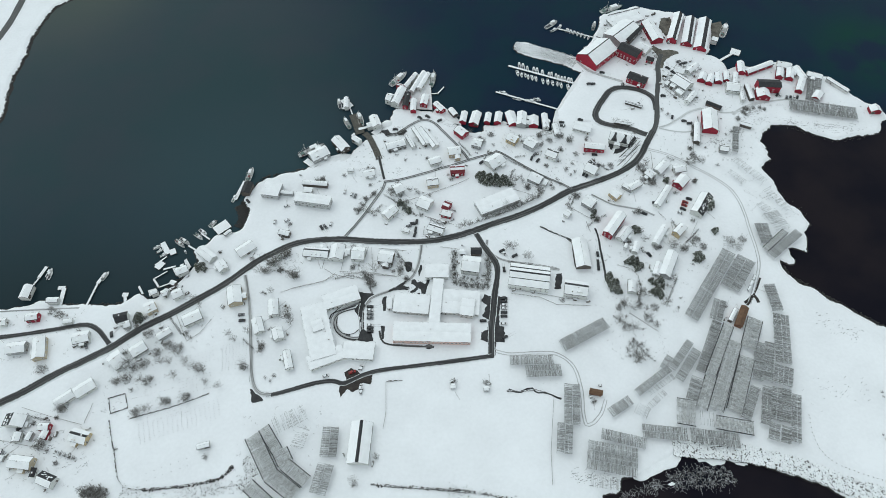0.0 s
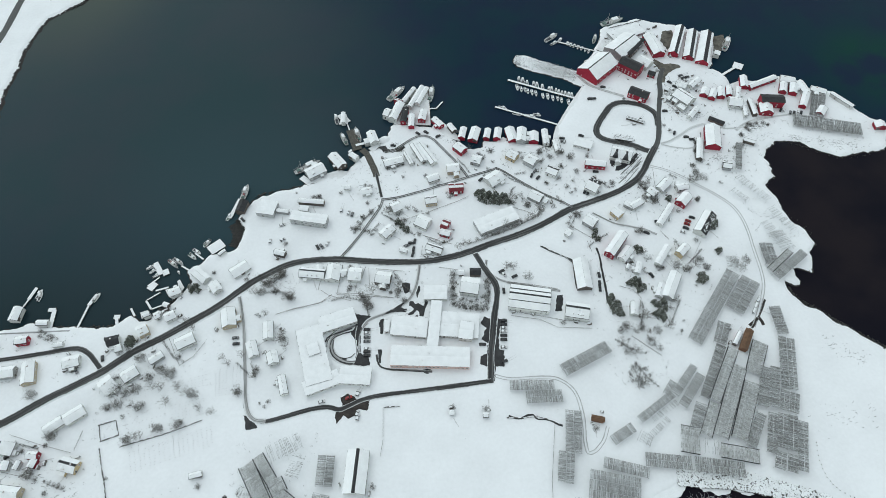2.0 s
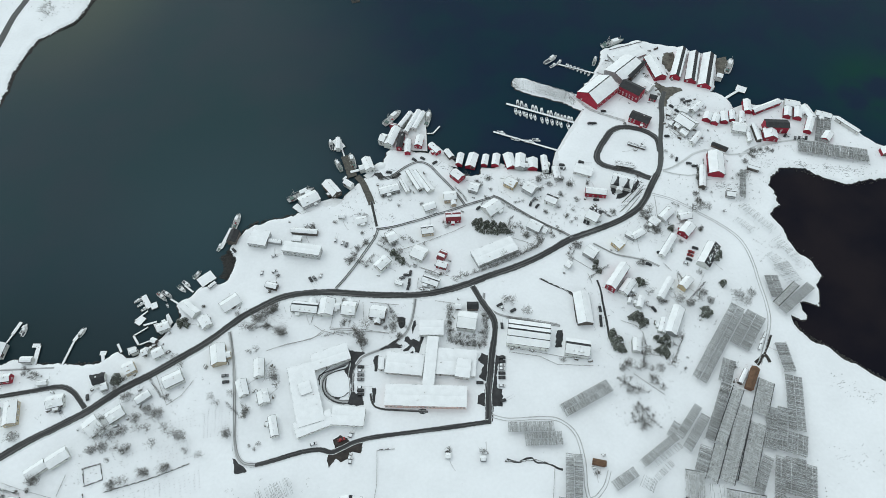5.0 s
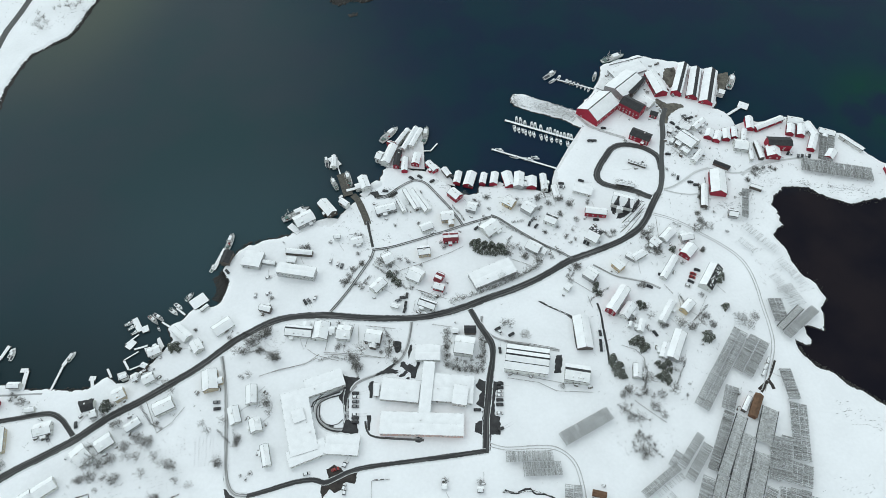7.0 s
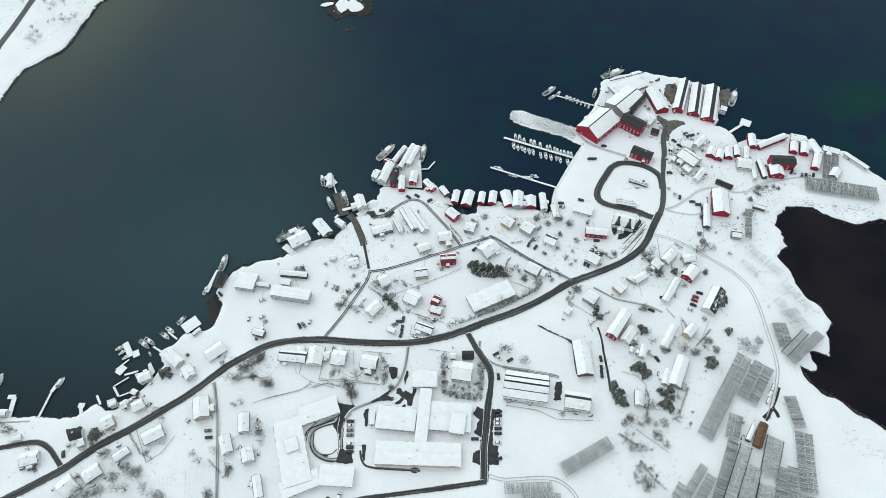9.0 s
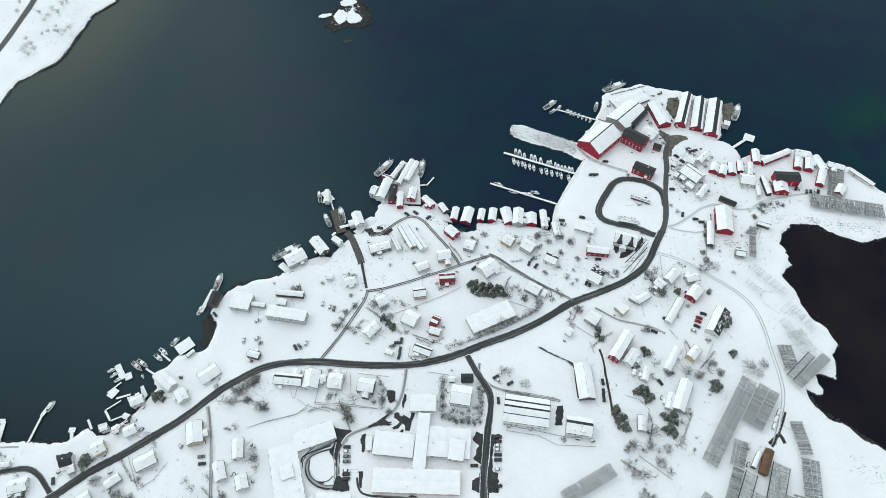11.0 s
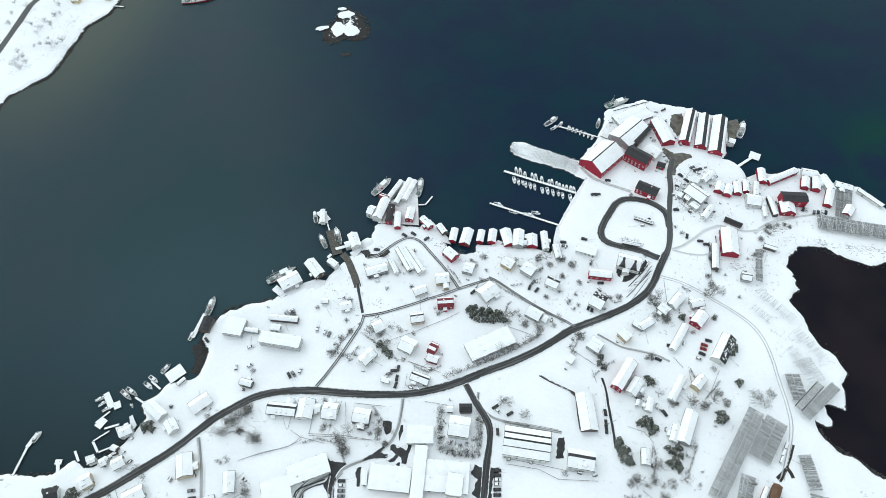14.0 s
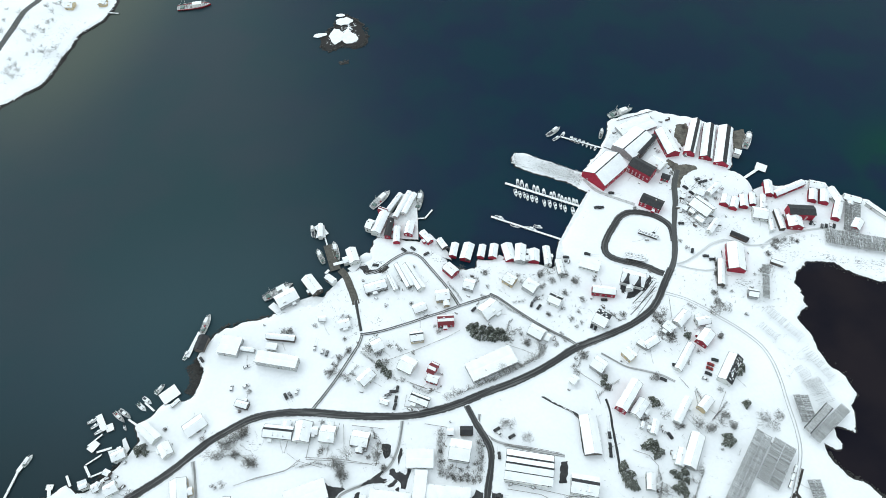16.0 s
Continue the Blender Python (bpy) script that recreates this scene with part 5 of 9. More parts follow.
def scattered(line, width, count, seed, loose=True):
    """Random places in a band along a line, thinning out towards its sides."""
    rng = random.Random(seed)
    path = smooth_line(line, 2.0)
    for _ in range(count):
        i = rng.randrange(len(path) - 1)
        (ax, ay), (bx, by) = path[i], path[i + 1]
        d = Vector((bx - ax, by - ay)).normalized()
        t, off = rng.random(), (rng.triangular(-1, 1, 0) if loose else rng.uniform(-1, 1)) * width / 2
        yield ax + (bx - ax) * t - d.y * off, ay + (by - ay) * t + d.x * off, rng


def joined_stones(name, places, bare=False, dusted=False):
    """Many boulders as one mesh: (x, y, z, radius, turn)."""
    verts, faces, mats = [], [], []
    for k, (x, y, z, r, a) in enumerate(places):
        me = BOULDERS[k % 6 + 6]
        m = Matrix.Translation((x, y, z)) @ Matrix.Rotation(a, 4, "Z") @ Matrix.Scale(r, 4)
        n = len(verts)
        verts += [m @ v.co for v in me.vertices]
        faces += [[n + i for i in p.vertices] for p in me.polygons]
        mats += [p.material_index for p in me.polygons]
    me = bpy.data.meshes.new(name)
    me.from_pydata(verts, [], faces)
    for m in (ICY_STONE, ICY_STONE) if bare else (STONE, SNOW):
        me.materials.append(m)
    me.polygons.foreach_set("material_index", mats)
    return me


def stones(line, width, count, radius, label, z=-0.9, bare=False, dusted=False, ice=False):
    """Loose shore stones, too many to tell apart."""
    places = [(x, y, z + rng.uniform(-0.2, 0.2), radius * rng.uniform(0.5, 1.5), rng.uniform(0, 6)) for x, y, rng in scattered(line, width, count, count)]
    me = joined_stones("shore_stones", places, bare, dusted)
    if ice:
        me.materials[0] = me.materials[1] = FRAZIL
    tagged(new("shore_stones", me), label, "stones", kind="stuff")


def revetment(line, width, count):
    """A bank of dumped boulders along the bay, with snow on their tops."""
    road(line, width - 0.5, ICY_STONE, 0.05, 0.3, "dark gaps of a boulder bank", "bank_bed")
    bank = tagged(new("rock_revetment"), "bank of dumped boulders capped with snow", "rock bank", kind="structure")
    rest, count_kept, cells = [], 0, {}
    for x, y, rng in scattered(line, width, count * 40, 5, False):
        r = rng.uniform(0.65, 1.15)
        i, j = int(x // 2), int(y // 2)
        near = [q for u in (-1, 0, 1) for v in (-1, 0, 1) for q in cells.get((i + u, j + v), ())]
        if any((x - a) ** 2 + (y - b) ** 2 < (0.43 * (r + c)) ** 2 for a, b, c in near):
            continue
        cells.setdefault((i, j), []).append((x, y, r))
        count_kept += 1
        z = max(-0.2, level(x, y) - 0.1) + rng.uniform(-0.2, 0.2)
        if count_kept <= 300:
            ob = part("boulder", BOULDERS[count_kept % 6], None, bank)
            ob.matrix_basis = Matrix.Translation((x, y, z)) @ Matrix.Rotation(rng.uniform(0, 6), 4, "Z") @ Matrix.Scale(r, 4)
        else:
            rest.append((x, y, z, r, rng.uniform(0, 6)))
    if rest:
        tagged(part("boulders", joined_stones("boulders", rest), None, bank), kind="stuff")


def ice_floe(x, y, long, wide, turn, z=SEA, label="flat snowy sheet of shore ice", name="ice_floe"):
    """A flat sheet of snowy shore ice with a ragged rim."""
    rng = random.Random(int(x))
    bm = bmesh.new()
    rim = [(math.cos(a) * long / 2 * k, math.sin(a) * wide / 2 * k) for a, k in ((2 * math.pi * i / 16, rng.uniform(0.8, 1.1)) for i in range(16))]
    low, high = [bm.verts.new((u, v, -0.15)) for u, v in rim], [bm.verts.new((u * 0.97, v * 0.97, 0.22)) for u, v in rim]
    bm.faces.new(high)
    for i in range(16):
        bm.faces.new((low[i], low[(i + 1) % 16], high[(i + 1) % 16], high[i]))
    ob = new(name, mesh_of(name, bm, SNOW))
    ob.matrix_basis = pose(x, y, z, 0, 0, turn)
    tagged(ob, label, "ice" if z == SEA else "snow")


def footprints(line, gap=2.1):
    """A dotted trail of deep prints across the snow."""
    bm = bmesh.new()
    path = smooth_line(line, gap)
    for i, (x, y) in enumerate(path):
        bmesh.ops.create_circle(bm, cap_ends=True, segments=7, radius=0.3, matrix=Matrix.Translation((x + (i % 2) * 0.25, y, level(x, y) + 0.12)))
    tagged(new("footprints", mesh_of("footprints", bm, MUD)), "dotted trail of deep footprints in snow", "footprints", kind="stuff")



def scrub(x0, y0, x1, y1, count, turn=0):
    """Low dead stalks and shoots that stick out of the snow over a patch of ground."""
    rng = random.Random(int(x0 * 3 + y0))
    rods = []
    for _ in range(count):
        cx, cy = rng.uniform(x0, x1), rng.uniform(y0, y1)
        if not on_land(cx, cy):
            continue
        z = level(cx, cy)
        w = rng.uniform(0.3, 1.0)
        for _ in range(rng.randint(4, 10)):
            ax, ay = cx + rng.uniform(-w, w), cy + rng.uniform(-w, w)
            rods.append(((ax, ay, z - 0.1), (ax + rng.uniform(-w, w) * 0.8, ay + rng.uniform(-w, w) * 0.8, z + rng.uniform(0.3, 1.3)), 0.035, 0.015))
    tagged(new("scrub", sticks("scrub", rods, 3, BARK)), "dead stalks poking out of the snow", "scrub", kind="stuff")


LAND_X, LAND_Y = np.arange(-500, 462, 2.0), np.arange(-40, 742, 2.0)
LAND = np.maximum(*(inland(*np.meshgrid(LAND_X, LAND_Y), shore) for shore, _, _ in SHORES[:2]))


def on_land(x, y, margin=3.0):
    i, j = round((x + 500) / 2), round((y + 40) / 2)
    return 0 <= i < len(LAND_X) and 0 <= j < len(LAND_Y) and LAND[j, i] > margin


def hedge(points, high=1.7, wide=1.2, thick=9, label="leafless hedge of thin upright twigs in snow"):
    """A row of bare upright shoots along a line."""
    rng = random.Random(int(points[0][0] * 5 + points[0][1]))
    rods = []
    for (ax, ay), (bx, by) in zip(points, points[1:]):
        for _ in range(int(math.dist((ax, ay), (bx, by)) * thick)):
            t, h = rng.random(), high * rng.uniform(0.45, 1.15)
            x, y = ax + (bx - ax) * t + rng.gauss(0, wide / 3), ay + (by - ay) * t + rng.gauss(0, wide / 3)
            z = level(x, y)
            top = Vector((x + rng.uniform(-0.4, 0.4), y + rng.uniform(-0.4, 0.4), z + h))
            rods.append(((x, y, z - 0.1), top, 0.055, 0.03))
            mid = Vector((x, y, z)).lerp(top, 0.55)
            rods.append((mid, mid + Vector((rng.uniform(-0.5, 0.5), rng.uniform(-0.5, 0.5), h * 0.35)), 0.03, 0.018))
    tagged(new("hedge", sticks("hedge", rods, 3, BARK)), label, "hedge", kind="stuff")


def thicket(x, y, radius, high=2.6, count=95):
    """A tangle of bare garden shrubs."""
    if not on_land(x, y, 5):
        return
    rng = random.Random(int(x * 3 + y * 7))
    rods = []
    for _ in range(count):
        a, r = rng.uniform(0, 2 * math.pi), radius * math.sqrt(rng.random()) * rng.uniform(0.6, 1.0)
        px, py = x + r * math.cos(a), y + r * math.sin(a)
        z, h = level(px, py), high * rng.uniform(0.4, 1.0)
        top = Vector((px + rng.uniform(-0.9, 0.9), py + rng.uniform(-0.9, 0.9), z + h))
        rods.append(((px, py, z - 0.1), top, 0.045, 0.018))
        for _ in range(4):
            p = Vector((px, py, z)).lerp(top, rng.uniform(0.3, 1.0))
            rods.append((p, p + Vector((rng.uniform(-0.9, 0.9), rng.uniform(-0.9, 0.9), rng.uniform(0.0, 0.8))), 0.02, 0.01))
    tagged(new("thicket", sticks("thicket", rods, 3, BARK)), "tangle of leafless shrubs in snow", "shrub", kind="stuff")


def quay(points, top=-0.25, label="snow-covered timber quay deck on piles"):
    """A broad deck on piles, of any outline, under trodden snow."""
    cx, cy = (sum(p[k] for p in points) / len(points) for k in (0, 1))
    ob = thing("quay", cx, cy, 0, label, "quay")
    ring = [(x - cx, y - cy) for x, y in points]
    if sum(a[0] * b[1] - b[0] * a[1] for a, b in zip(ring, ring[1:] + ring[:1])) < 0:
        ring.reverse()
    for name, mat, lo, hi, k in (("deck", PLANKS, top - 0.4, top, 1.0), ("snow_layer", QUAY_SNOW, top, top + 0.18, 0.985)):
        bm = bmesh.new()
        low, high = ([bm.verts.new((x * k, y * k, z)) for x, y in ring] for z in (lo, hi))
        bm.faces.new(high)
        bm.faces.new(low[::-1])
        for i in range(len(ring)):
            j = (i + 1) % len(ring)
            bm.faces.new((low[i], low[j], high[j], high[i]))
        bmesh.ops.triangulate(bm, faces=[f for f in bm.faces if len(f.verts) > 4])
        part(name, bm, mat, ob)
    pile = sticks("leg", [((0, 0, -6), (0, 0, top + 0.3), 0.18, 0.16)], 7, TIMBER)
    for (ax, ay), (bx, by) in zip(ring, ring[1:] + ring[:1]):
        n = max(1, int(math.dist((ax, ay), (bx, by)) / 6))
        for i in range(n):
            part("leg", pile, None, ob).location = (ax + (bx - ax) * i / n, ay + (by - ay) * i / n, 0)


QUAY_SNOW = material("trodden_quay_snow", (0.83, 0.845, 0.855), 0.9, second=(0.70, 0.71, 0.715), scale=0.12, fine=6, bump=0.2)


def clutter(x, y, turn, size=1.0):
    """A half-buried heap by a house: a stack of boards or crates under snow."""
    if not on_land(x, y):
        return
    ob = thing("crate_stack", x, y, turn, "snow-capped stack of crates and boards beside a house", "crates", "stacks of crates", z=level(x, y))
    rng = random.Random(int(x * 11 + y))
    bm = bmesh.new()
    for k in range(3):
        u, v, a = rng.uniform(-0.8, 0.8), rng.uniform(-0.5, 0.5), rng.uniform(0.35, 0.8)
        box(bm, u - a, u + a, v - a * 0.6, v + a * 0.6, -0.3, rng.uniform(0.5, 1.2), 0, 0.05)
    part("crate", bm, rng.choice((TIMBER, WALLS["k"], CONCRETE)), ob).scale = (size, size, size)
    bm = bmesh.new()
    snow_sheet(bm, -1.0 * size, 0.7 * size, (-0.5, 1.0 * size), (0.4, 1.1 * size), 0.2, rng)
    part("snow_layer", bm, SNOW, ob)


def ice_shelf(points, z=SEA):
    """A thick snowy sheet of shore ice with a broken, rounded rim."""
    line = smooth_line(points + points[:1], 1.2)[:-1]
    rng = random.Random(len(line))
    line = [(x + rng.uniform(-0.25, 0.25), y + rng.uniform(-0.25, 0.25)) for x, y in line]
    cx, cy = (sum(p[k] for p in line) / len(line) for k in (0, 1))
    bm, rings = bmesh.new(), []
    for k, up in ((1.0, -1.2), (1.0, 0.12), (0.985, 0.26), (0.9, 0.32), (0.5, 0.4)):
        rings.append([bm.verts.new(((x - cx) * k, (y - cy) * k, up)) for x, y in line])
    n = len(line)
    for a, b in zip(rings, rings[1:]):
        for i in range(n):
            bm.faces.new((a[i], a[(i + 1) % n], b[(i + 1) % n], b[i])).smooth = True
    top = bm.faces.new(rings[-1])
    bmesh.ops.triangulate(bm, faces=[top])
    bmesh.ops.recalc_face_normals(bm, faces=bm.faces[:])
    ob = new("ice_floe", mesh_of("ice_floe", bm, SNOW))
    ob.location = (cx, cy, z)
    tagged(ob, "snowy sheet of shore ice lying in the bay", "ice")


def frost_lace(line, width, count, label="lacy grey ice over weedy rocks in the bay"):
    """Branching strands of ice frozen on drowned weed."""
    rods = []
    for x, y, rng in scattered(line, width, count, count + 3):
        a = rng.uniform(0, 6.3)
        for _ in range(rng.randint(3, 8)):
            a += rng.uniform(-1.0, 1.0)
            d = rng.uniform(0.3, 0.8)
            q = (x + d * math.cos(a), y + d * math.sin(a))
            r = rng.uniform(0.05, 0.13)
            rods.append(((x, y, SEA + 0.02), (*q, SEA + 0.02), r, r * 0.7))
            x, y = q
    tagged(new("frost_lace", sticks("frost_lace", rods, 4, FRAZIL)), label, "ice", kind="stuff")


def streaks(line, width, count, label="low dark rock edges and frozen tufts through the snow"):
    """Short low ridges of bare rock, turf and drifted-in odds and ends."""
    rods = []
    for x, y, rng in scattered(line, width, count, count + 1):
        if not on_land(x, y, 1.5):
            continue
        a, n, r = rng.gauss(0.1, 0.45), rng.randint(1, 3), rng.choice((0.05, 0.07, 0.1, 0.16))
        for _ in range(n):
            a += rng.uniform(-0.35, 0.35)
            d = rng.uniform(0.25, 1.1)
            q = (x + d * math.cos(a), y + d * math.sin(a))
            rods.append(((x, y, level(x, y) + 0.01), (*q, level(*q) + 0.0), r, r * 0.6))
            (x, y), r = q, r * 0.75
    tagged(new("rock_edges", sticks("rock_edges", rods, 5, ICY_STONE)), label, "rocks", kind="stuff")


def footpaths(trails):
    """Trodden paths from doors and wheel marks behind cars, as one sheet of narrow strips."""
    verts, faces = [], []
    for n, (line, wide) in enumerate(trails):
        k = len(verts)
        for i, (x, y) in enumerate(line):
            a, b = line[max(0, i - 1)], line[min(len(line) - 1, i + 1)]
            d = Vector((b[0] - a[0], b[1] - a[1])).normalized()
            h = wide / 2 * (0.75 + 0.4 * math.sin(i * 2.3 + n))
            for side in (-1, 1):
                px, py = x - d.y * h * side, y + d.x * h * side
                verts.append((px, py, level(px, py) + 0.06 + 0.0004 * (n % 40)))
        faces += [(k + 2 * i, k + 2 * i + 1, k + 2 * i + 3, k + 2 * i + 2) for i in range(len(line) - 1)]
    me = bpy.data.meshes.new("footpaths")
    me.from_pydata(verts, [], faces)
    me.materials.append(FAINT_PATH)
    tagged(new("footpaths", me), "trodden paths and wheel marks in the snow", "path", kind="stuff")

# ---- bare patches between the school wings ----
yard([(-22.2, 215.8), (-19.9, 216.6), (-17.5, 213.9), (-15.6, 214.6), (-12.5, 212.6), (-11.4, 216.5), (-9.1, 215.6), (-9.8, 212.5), (-11.6, 208.9), (-12.5, 205.1), (-15, 205.4), (-14.8, 208.8), (-17.5, 209.8), (-19.2, 211.5), (-21.6, 212.8)], BARE_WET, "bare wet ground among snow heaps")
yard([(-23, 207.3), (-20.3, 208.4), (-18.2, 210.3), (-16.2, 209), (-19.1, 206.7), (-22, 206)], BARE_WET, "bare wet ground among snow heaps")
yard([(-18.1, 204.9), (-16.1, 206.1), (-15.4, 202.4), (-17.3, 203.3)], BARE_WET, "bare wet ground among snow heaps")
yard([(-26.5, 209), (-24.9, 209.7), (-22.6, 209.4), (-24.6, 208.3)], BARE_WET, "bare wet ground among snow heaps")

# ---- buildings ----
house(-277.1, 212.3, 87, 10.3, 7.0, 2.5, "w", "s", kind="shed")
house(-257.1, 205.2, -1, 7.9, 4.3, 3, "w", "s", kind="shed")
house(-266.0, 192.9, 7, 8.1, 5.8, 3.7, "r", "s")
house(-242.5, 189.8, 6, 6.7, 3.3, 2.6, "w", "s", kind="shed")
house(-284.4, 189.9, 3, 5.3, 5.4, 3, "w", "s")
house(-268.9, 171.5, 6, 12.3, 7.8, 3.5, "g", "s")
house(-254.4, 170.7, 105, 15.1, 8.3, 3.7, "b", "s")
house(-229.9, 177.5, 14, 10.2, 8.1, 3, "w", "s")
house(-207.4, 191.1, 14, 7.3, 7.1, 3.7, "w", "d")
house(-203.5, 186.6, 21, 4.2, 5.2, 3, "w", "s")
house(-190.8, 197.9, 30, 7.0, 8.0, 4, "b", "s")
house(-191.4, 209.4, 24, 4.8, 3.5, 2.6, "w", "s", kind="shed")
house(-184.3, 208.4, 32, 3.8, 5.4, 3, "w", "s")
house(-175.4, 207.6, 30, 7.2, 7.0, 3.7, "w", "s")
house(-176.5, 226.2, 25, 7.9, 6.1, 2.96, "w", "s")
house(-150.1, 228.7, -55, 8.9, 7.1, 3.5, "w", "s")
house(-162.0, 189.7, 28, 12.2, 8.8, 3.7, "w", "s")
house(-178.1, 179.1, 38, 9.3, 5.5, 3, "g", "s")
house(-191.8, 168.8, 38, 10.2, 8.7, 3, "w", "s")
house(-203.3, 161.9, 46, 8.8, 12.3, 3, "w", "s")
house(-218.1, 144.0, 37, 12.1, 8.2, 3, "w", "s", kind="hall")
house(-252.8, 124.4, -95, 7.4, 13.1, 3.7, "w", "f")
house(-248.8, 115.0, 92, 5.9, 5.2, 3, "w", "s", kind="shed")
house(-241.9, 115.3, 78, 5.4, 3.6, 3, "w", "s", kind="shed")
house(-234.6, 120.5, -3, 6.8, 4.8, 3.7, "r", "s")
house(-233.5, 116.1, 79, 5.3, 4.7, 2.96, "r", "s", kind="boathouse")
house(-212.6, 114.5, -15, 11.0, 7.8, 3, "y", "h")
house(-257.9, 105.0, 85, 6.8, 6.8, 2.96, "g", "s")
house(-240.8, 100.2, -7, 13.3, 7.5, 4.2, "b", "s")
house(-223.4, 90.3, 159, 9.9, 7.1, 4, "w", "f")
house(-232.5, 94.6, 89, 5.2, 3.3, 2.96, "w", "d")
house(-139.7, 107.8, 14, 7.5, 3.6, 2.5, "w", "s", kind="shed")
house(-137.4, 205.5, 104, 13.6, 9.8, 3.7, "b", "s")
house(-110.7, 195.9, 98, 12.1, 7.0, 3.4, "w", "s")
house(-105.4, 177.0, 109, 8.8, 7.2, 3.7, "w", "s")
house(-97.1, 159.3, 106, 12.9, 5.2, 3.3, "w", "s")
house(-119.0, 183.4, 110, 11.0, 7.0, 2.96, "w", "s")
house(-67.1, 202.3, 19, 23.5, 11.5, 3.42, "w", "s", flat=True, kind="school")
house(-80.2, 178.5, 106, 38.9, 16.2, 3.4, "w", "s", flat=True, kind="school")
house(-53.8, 164.4, -5, 19.7, 11.7, 3.4, "w", "s", flat=True, kind="school")
house(-80.6, 181.7, 21, 7.4, 8.1, 4.4, "w", "s", flat=True, kind="school")
house(-21.1, 196.5, -7, 23.5, 14.0, 3.4, "w", "s", flat=True, kind="school")
house(-35.4, 197.4, -1, 3.6, 8.7, 2.89, "w", "s", flat=True, kind="school")
house(10.1, 196.9, -6, 26.1, 17.5, 3.4, "w", "s", flat=True, kind="school")
house(14.9, 192.2, -9, 9.1, 12.3, 4.8, "w", "s", flat=True, kind="school")
house(-5.2, 196.5, -6, 7.3, 35.5, 4.25, "w", "s", flat=True, kind="school")
house(-4.4, 220.8, -1, 15.8, 10.6, 3.7, "w", "s", flat=True, kind="school")
house(-8.1, 175.3, -3, 49.1, 13.4, 4.25, "p", "s", flat=True, kind="school")
house(-86.6, 237.6, -7, 17.6, 8.2, 3.4, "w", "h")
house(-72.5, 237.6, 84, 12.5, 10.6, 3.3, "w", "s")
house(-57.7, 235.9, -7, 9.3, 10.5, 3.7, "w", "s")
house(-38.7, 232.5, -11, 10.6, 9.5, 4, "k", "s")
house(22.7, 236.4, -1, 7.7, 5.5, 3, "k", "d", kind="shed")
house(13.3, 236.2, -1, 4.3, 4.1, 2.6, "g", "s", kind="shed")
house(18.6, 224.7, -10, 12.5, 12.6, 5, "w", "s")
house(56.8, 214.2, -10, 26.9, 17.5, 5.3, "w", "m", kind="hall")
house(86.4, 204.2, -11, 15.3, 10.9, 5, "w", "h")
house(94.1, 232.6, 91, 22.9, 10.4, 3, "k", "s", kind="hall")
house(89.2, 266.4, -42, 4.5, 5.9, 3, "w", "s", kind="shed")
house(120.2, 255.2, 53, 21.7, 7.5, 5.3, "r", "s", kind="hall")
house(125.6, 248.1, 51, 12.7, 7.3, 3, "w", "s")
house(125.2, 237.7, 65, 4.3, 2.5, 3, "w", "s", kind="shed")
house(132.1, 236.5, 68, 9.2, 4.4, 3, "w", "s")
house(123.6, 205.8, 80, 9.6, 5.6, 3, "w", "s")
house(151.2, 222.3, 62, 21.4, 8.1, 3.7, "g", "s", kind="hall")
house(164.7, 249.7, 45, 10.0, 6.4, 4, "y", "s")
house(150.7, 246.3, 55, 18.2, 5.1, 3.4, "w", "s")
house(18.8, 364.8, 78, 11.6, 5.8, 2.1, "r", "s", kind="boathouse")
house(28.0, 363.1, 74, 13.9, 8.1, 2.1, "r", "s", kind="boathouse")
house(38.0, 363.3, 78, 10.4, 5.3, 2.1, "r", "s", kind="boathouse")
house(46.2, 363.1, 80, 11.5, 6.3, 2.1, "r", "s", kind="boathouse")
house(56.8, 361.7, 100, 14.2, 8.2, 2.1, "r", "s", kind="boathouse")
house(64.5, 360.0, 82, 14.5, 8.0, 3.3, "g", "s")
house(73.9, 358.5, 85, 10.6, 7.9, 2.1, "r", "s", kind="boathouse")
house(83.1, 358.4, 90, 15.5, 5.4, 2.1, "w", "s")
house(90.6, 348.7, 95, 12.5, 5.3, 2.1, "w", "s")
house(16.2, 347.4, -47, 9.9, 7.8, 4, "r", "s")
house(28.2, 335.4, -20, 7.8, 8.1, 3.7, "g", "s")
house(55.7, 339.1, -37, 8.6, 8.2, 3.7, "y", "s")
house(69.2, 333.2, -39, 9.6, 9.1, 4.2, "g", "s")
house(84.2, 322.6, 150, 9.0, 8.2, 3.7, "w", "e")
house(40.4, 316.7, 38, 13.0, 11.8, 2.96, "w", "s")
house(69.6, 299.4, -34, 10.3, 8.5, 3, "g", "s")
house(76.5, 295.4, -34, 3.4, 5.5, 2.6, "w", "s", kind="shed")
house(39.6, 277.9, 24, 31.2, 13.0, 4.25, "g", "s", flat=True, kind="hall")
house(117.2, 328.6, -9, 15.7, 6.4, 4.2, "r", "s")
house(111.2, 350.1, -21, 14.1, 9.0, 3, "w", "s", flat=True, kind="hall")
house(138.3, 337.6, -20, 16.0, 11.9, 4, "w", "c")
house(112.4, 307.5, 145, 9.3, 11.7, 4, "w", "f")
house(105.8, 275.9, -40, 8.9, 9.2, 3.7, "g", "s")
house(125.6, 282.6, -52, 7.9, 6.7, 4, "y", "s")
house(140.8, 290.4, 31, 10.9, 5.9, 3, "w", "s")
house(154.8, 301.2, -48, 7.5, 7.3, 3, "w", "s")
house(134.8, 433.8, 44, 29.3, 21.5, 6.16, "r", "u", kind="hall")
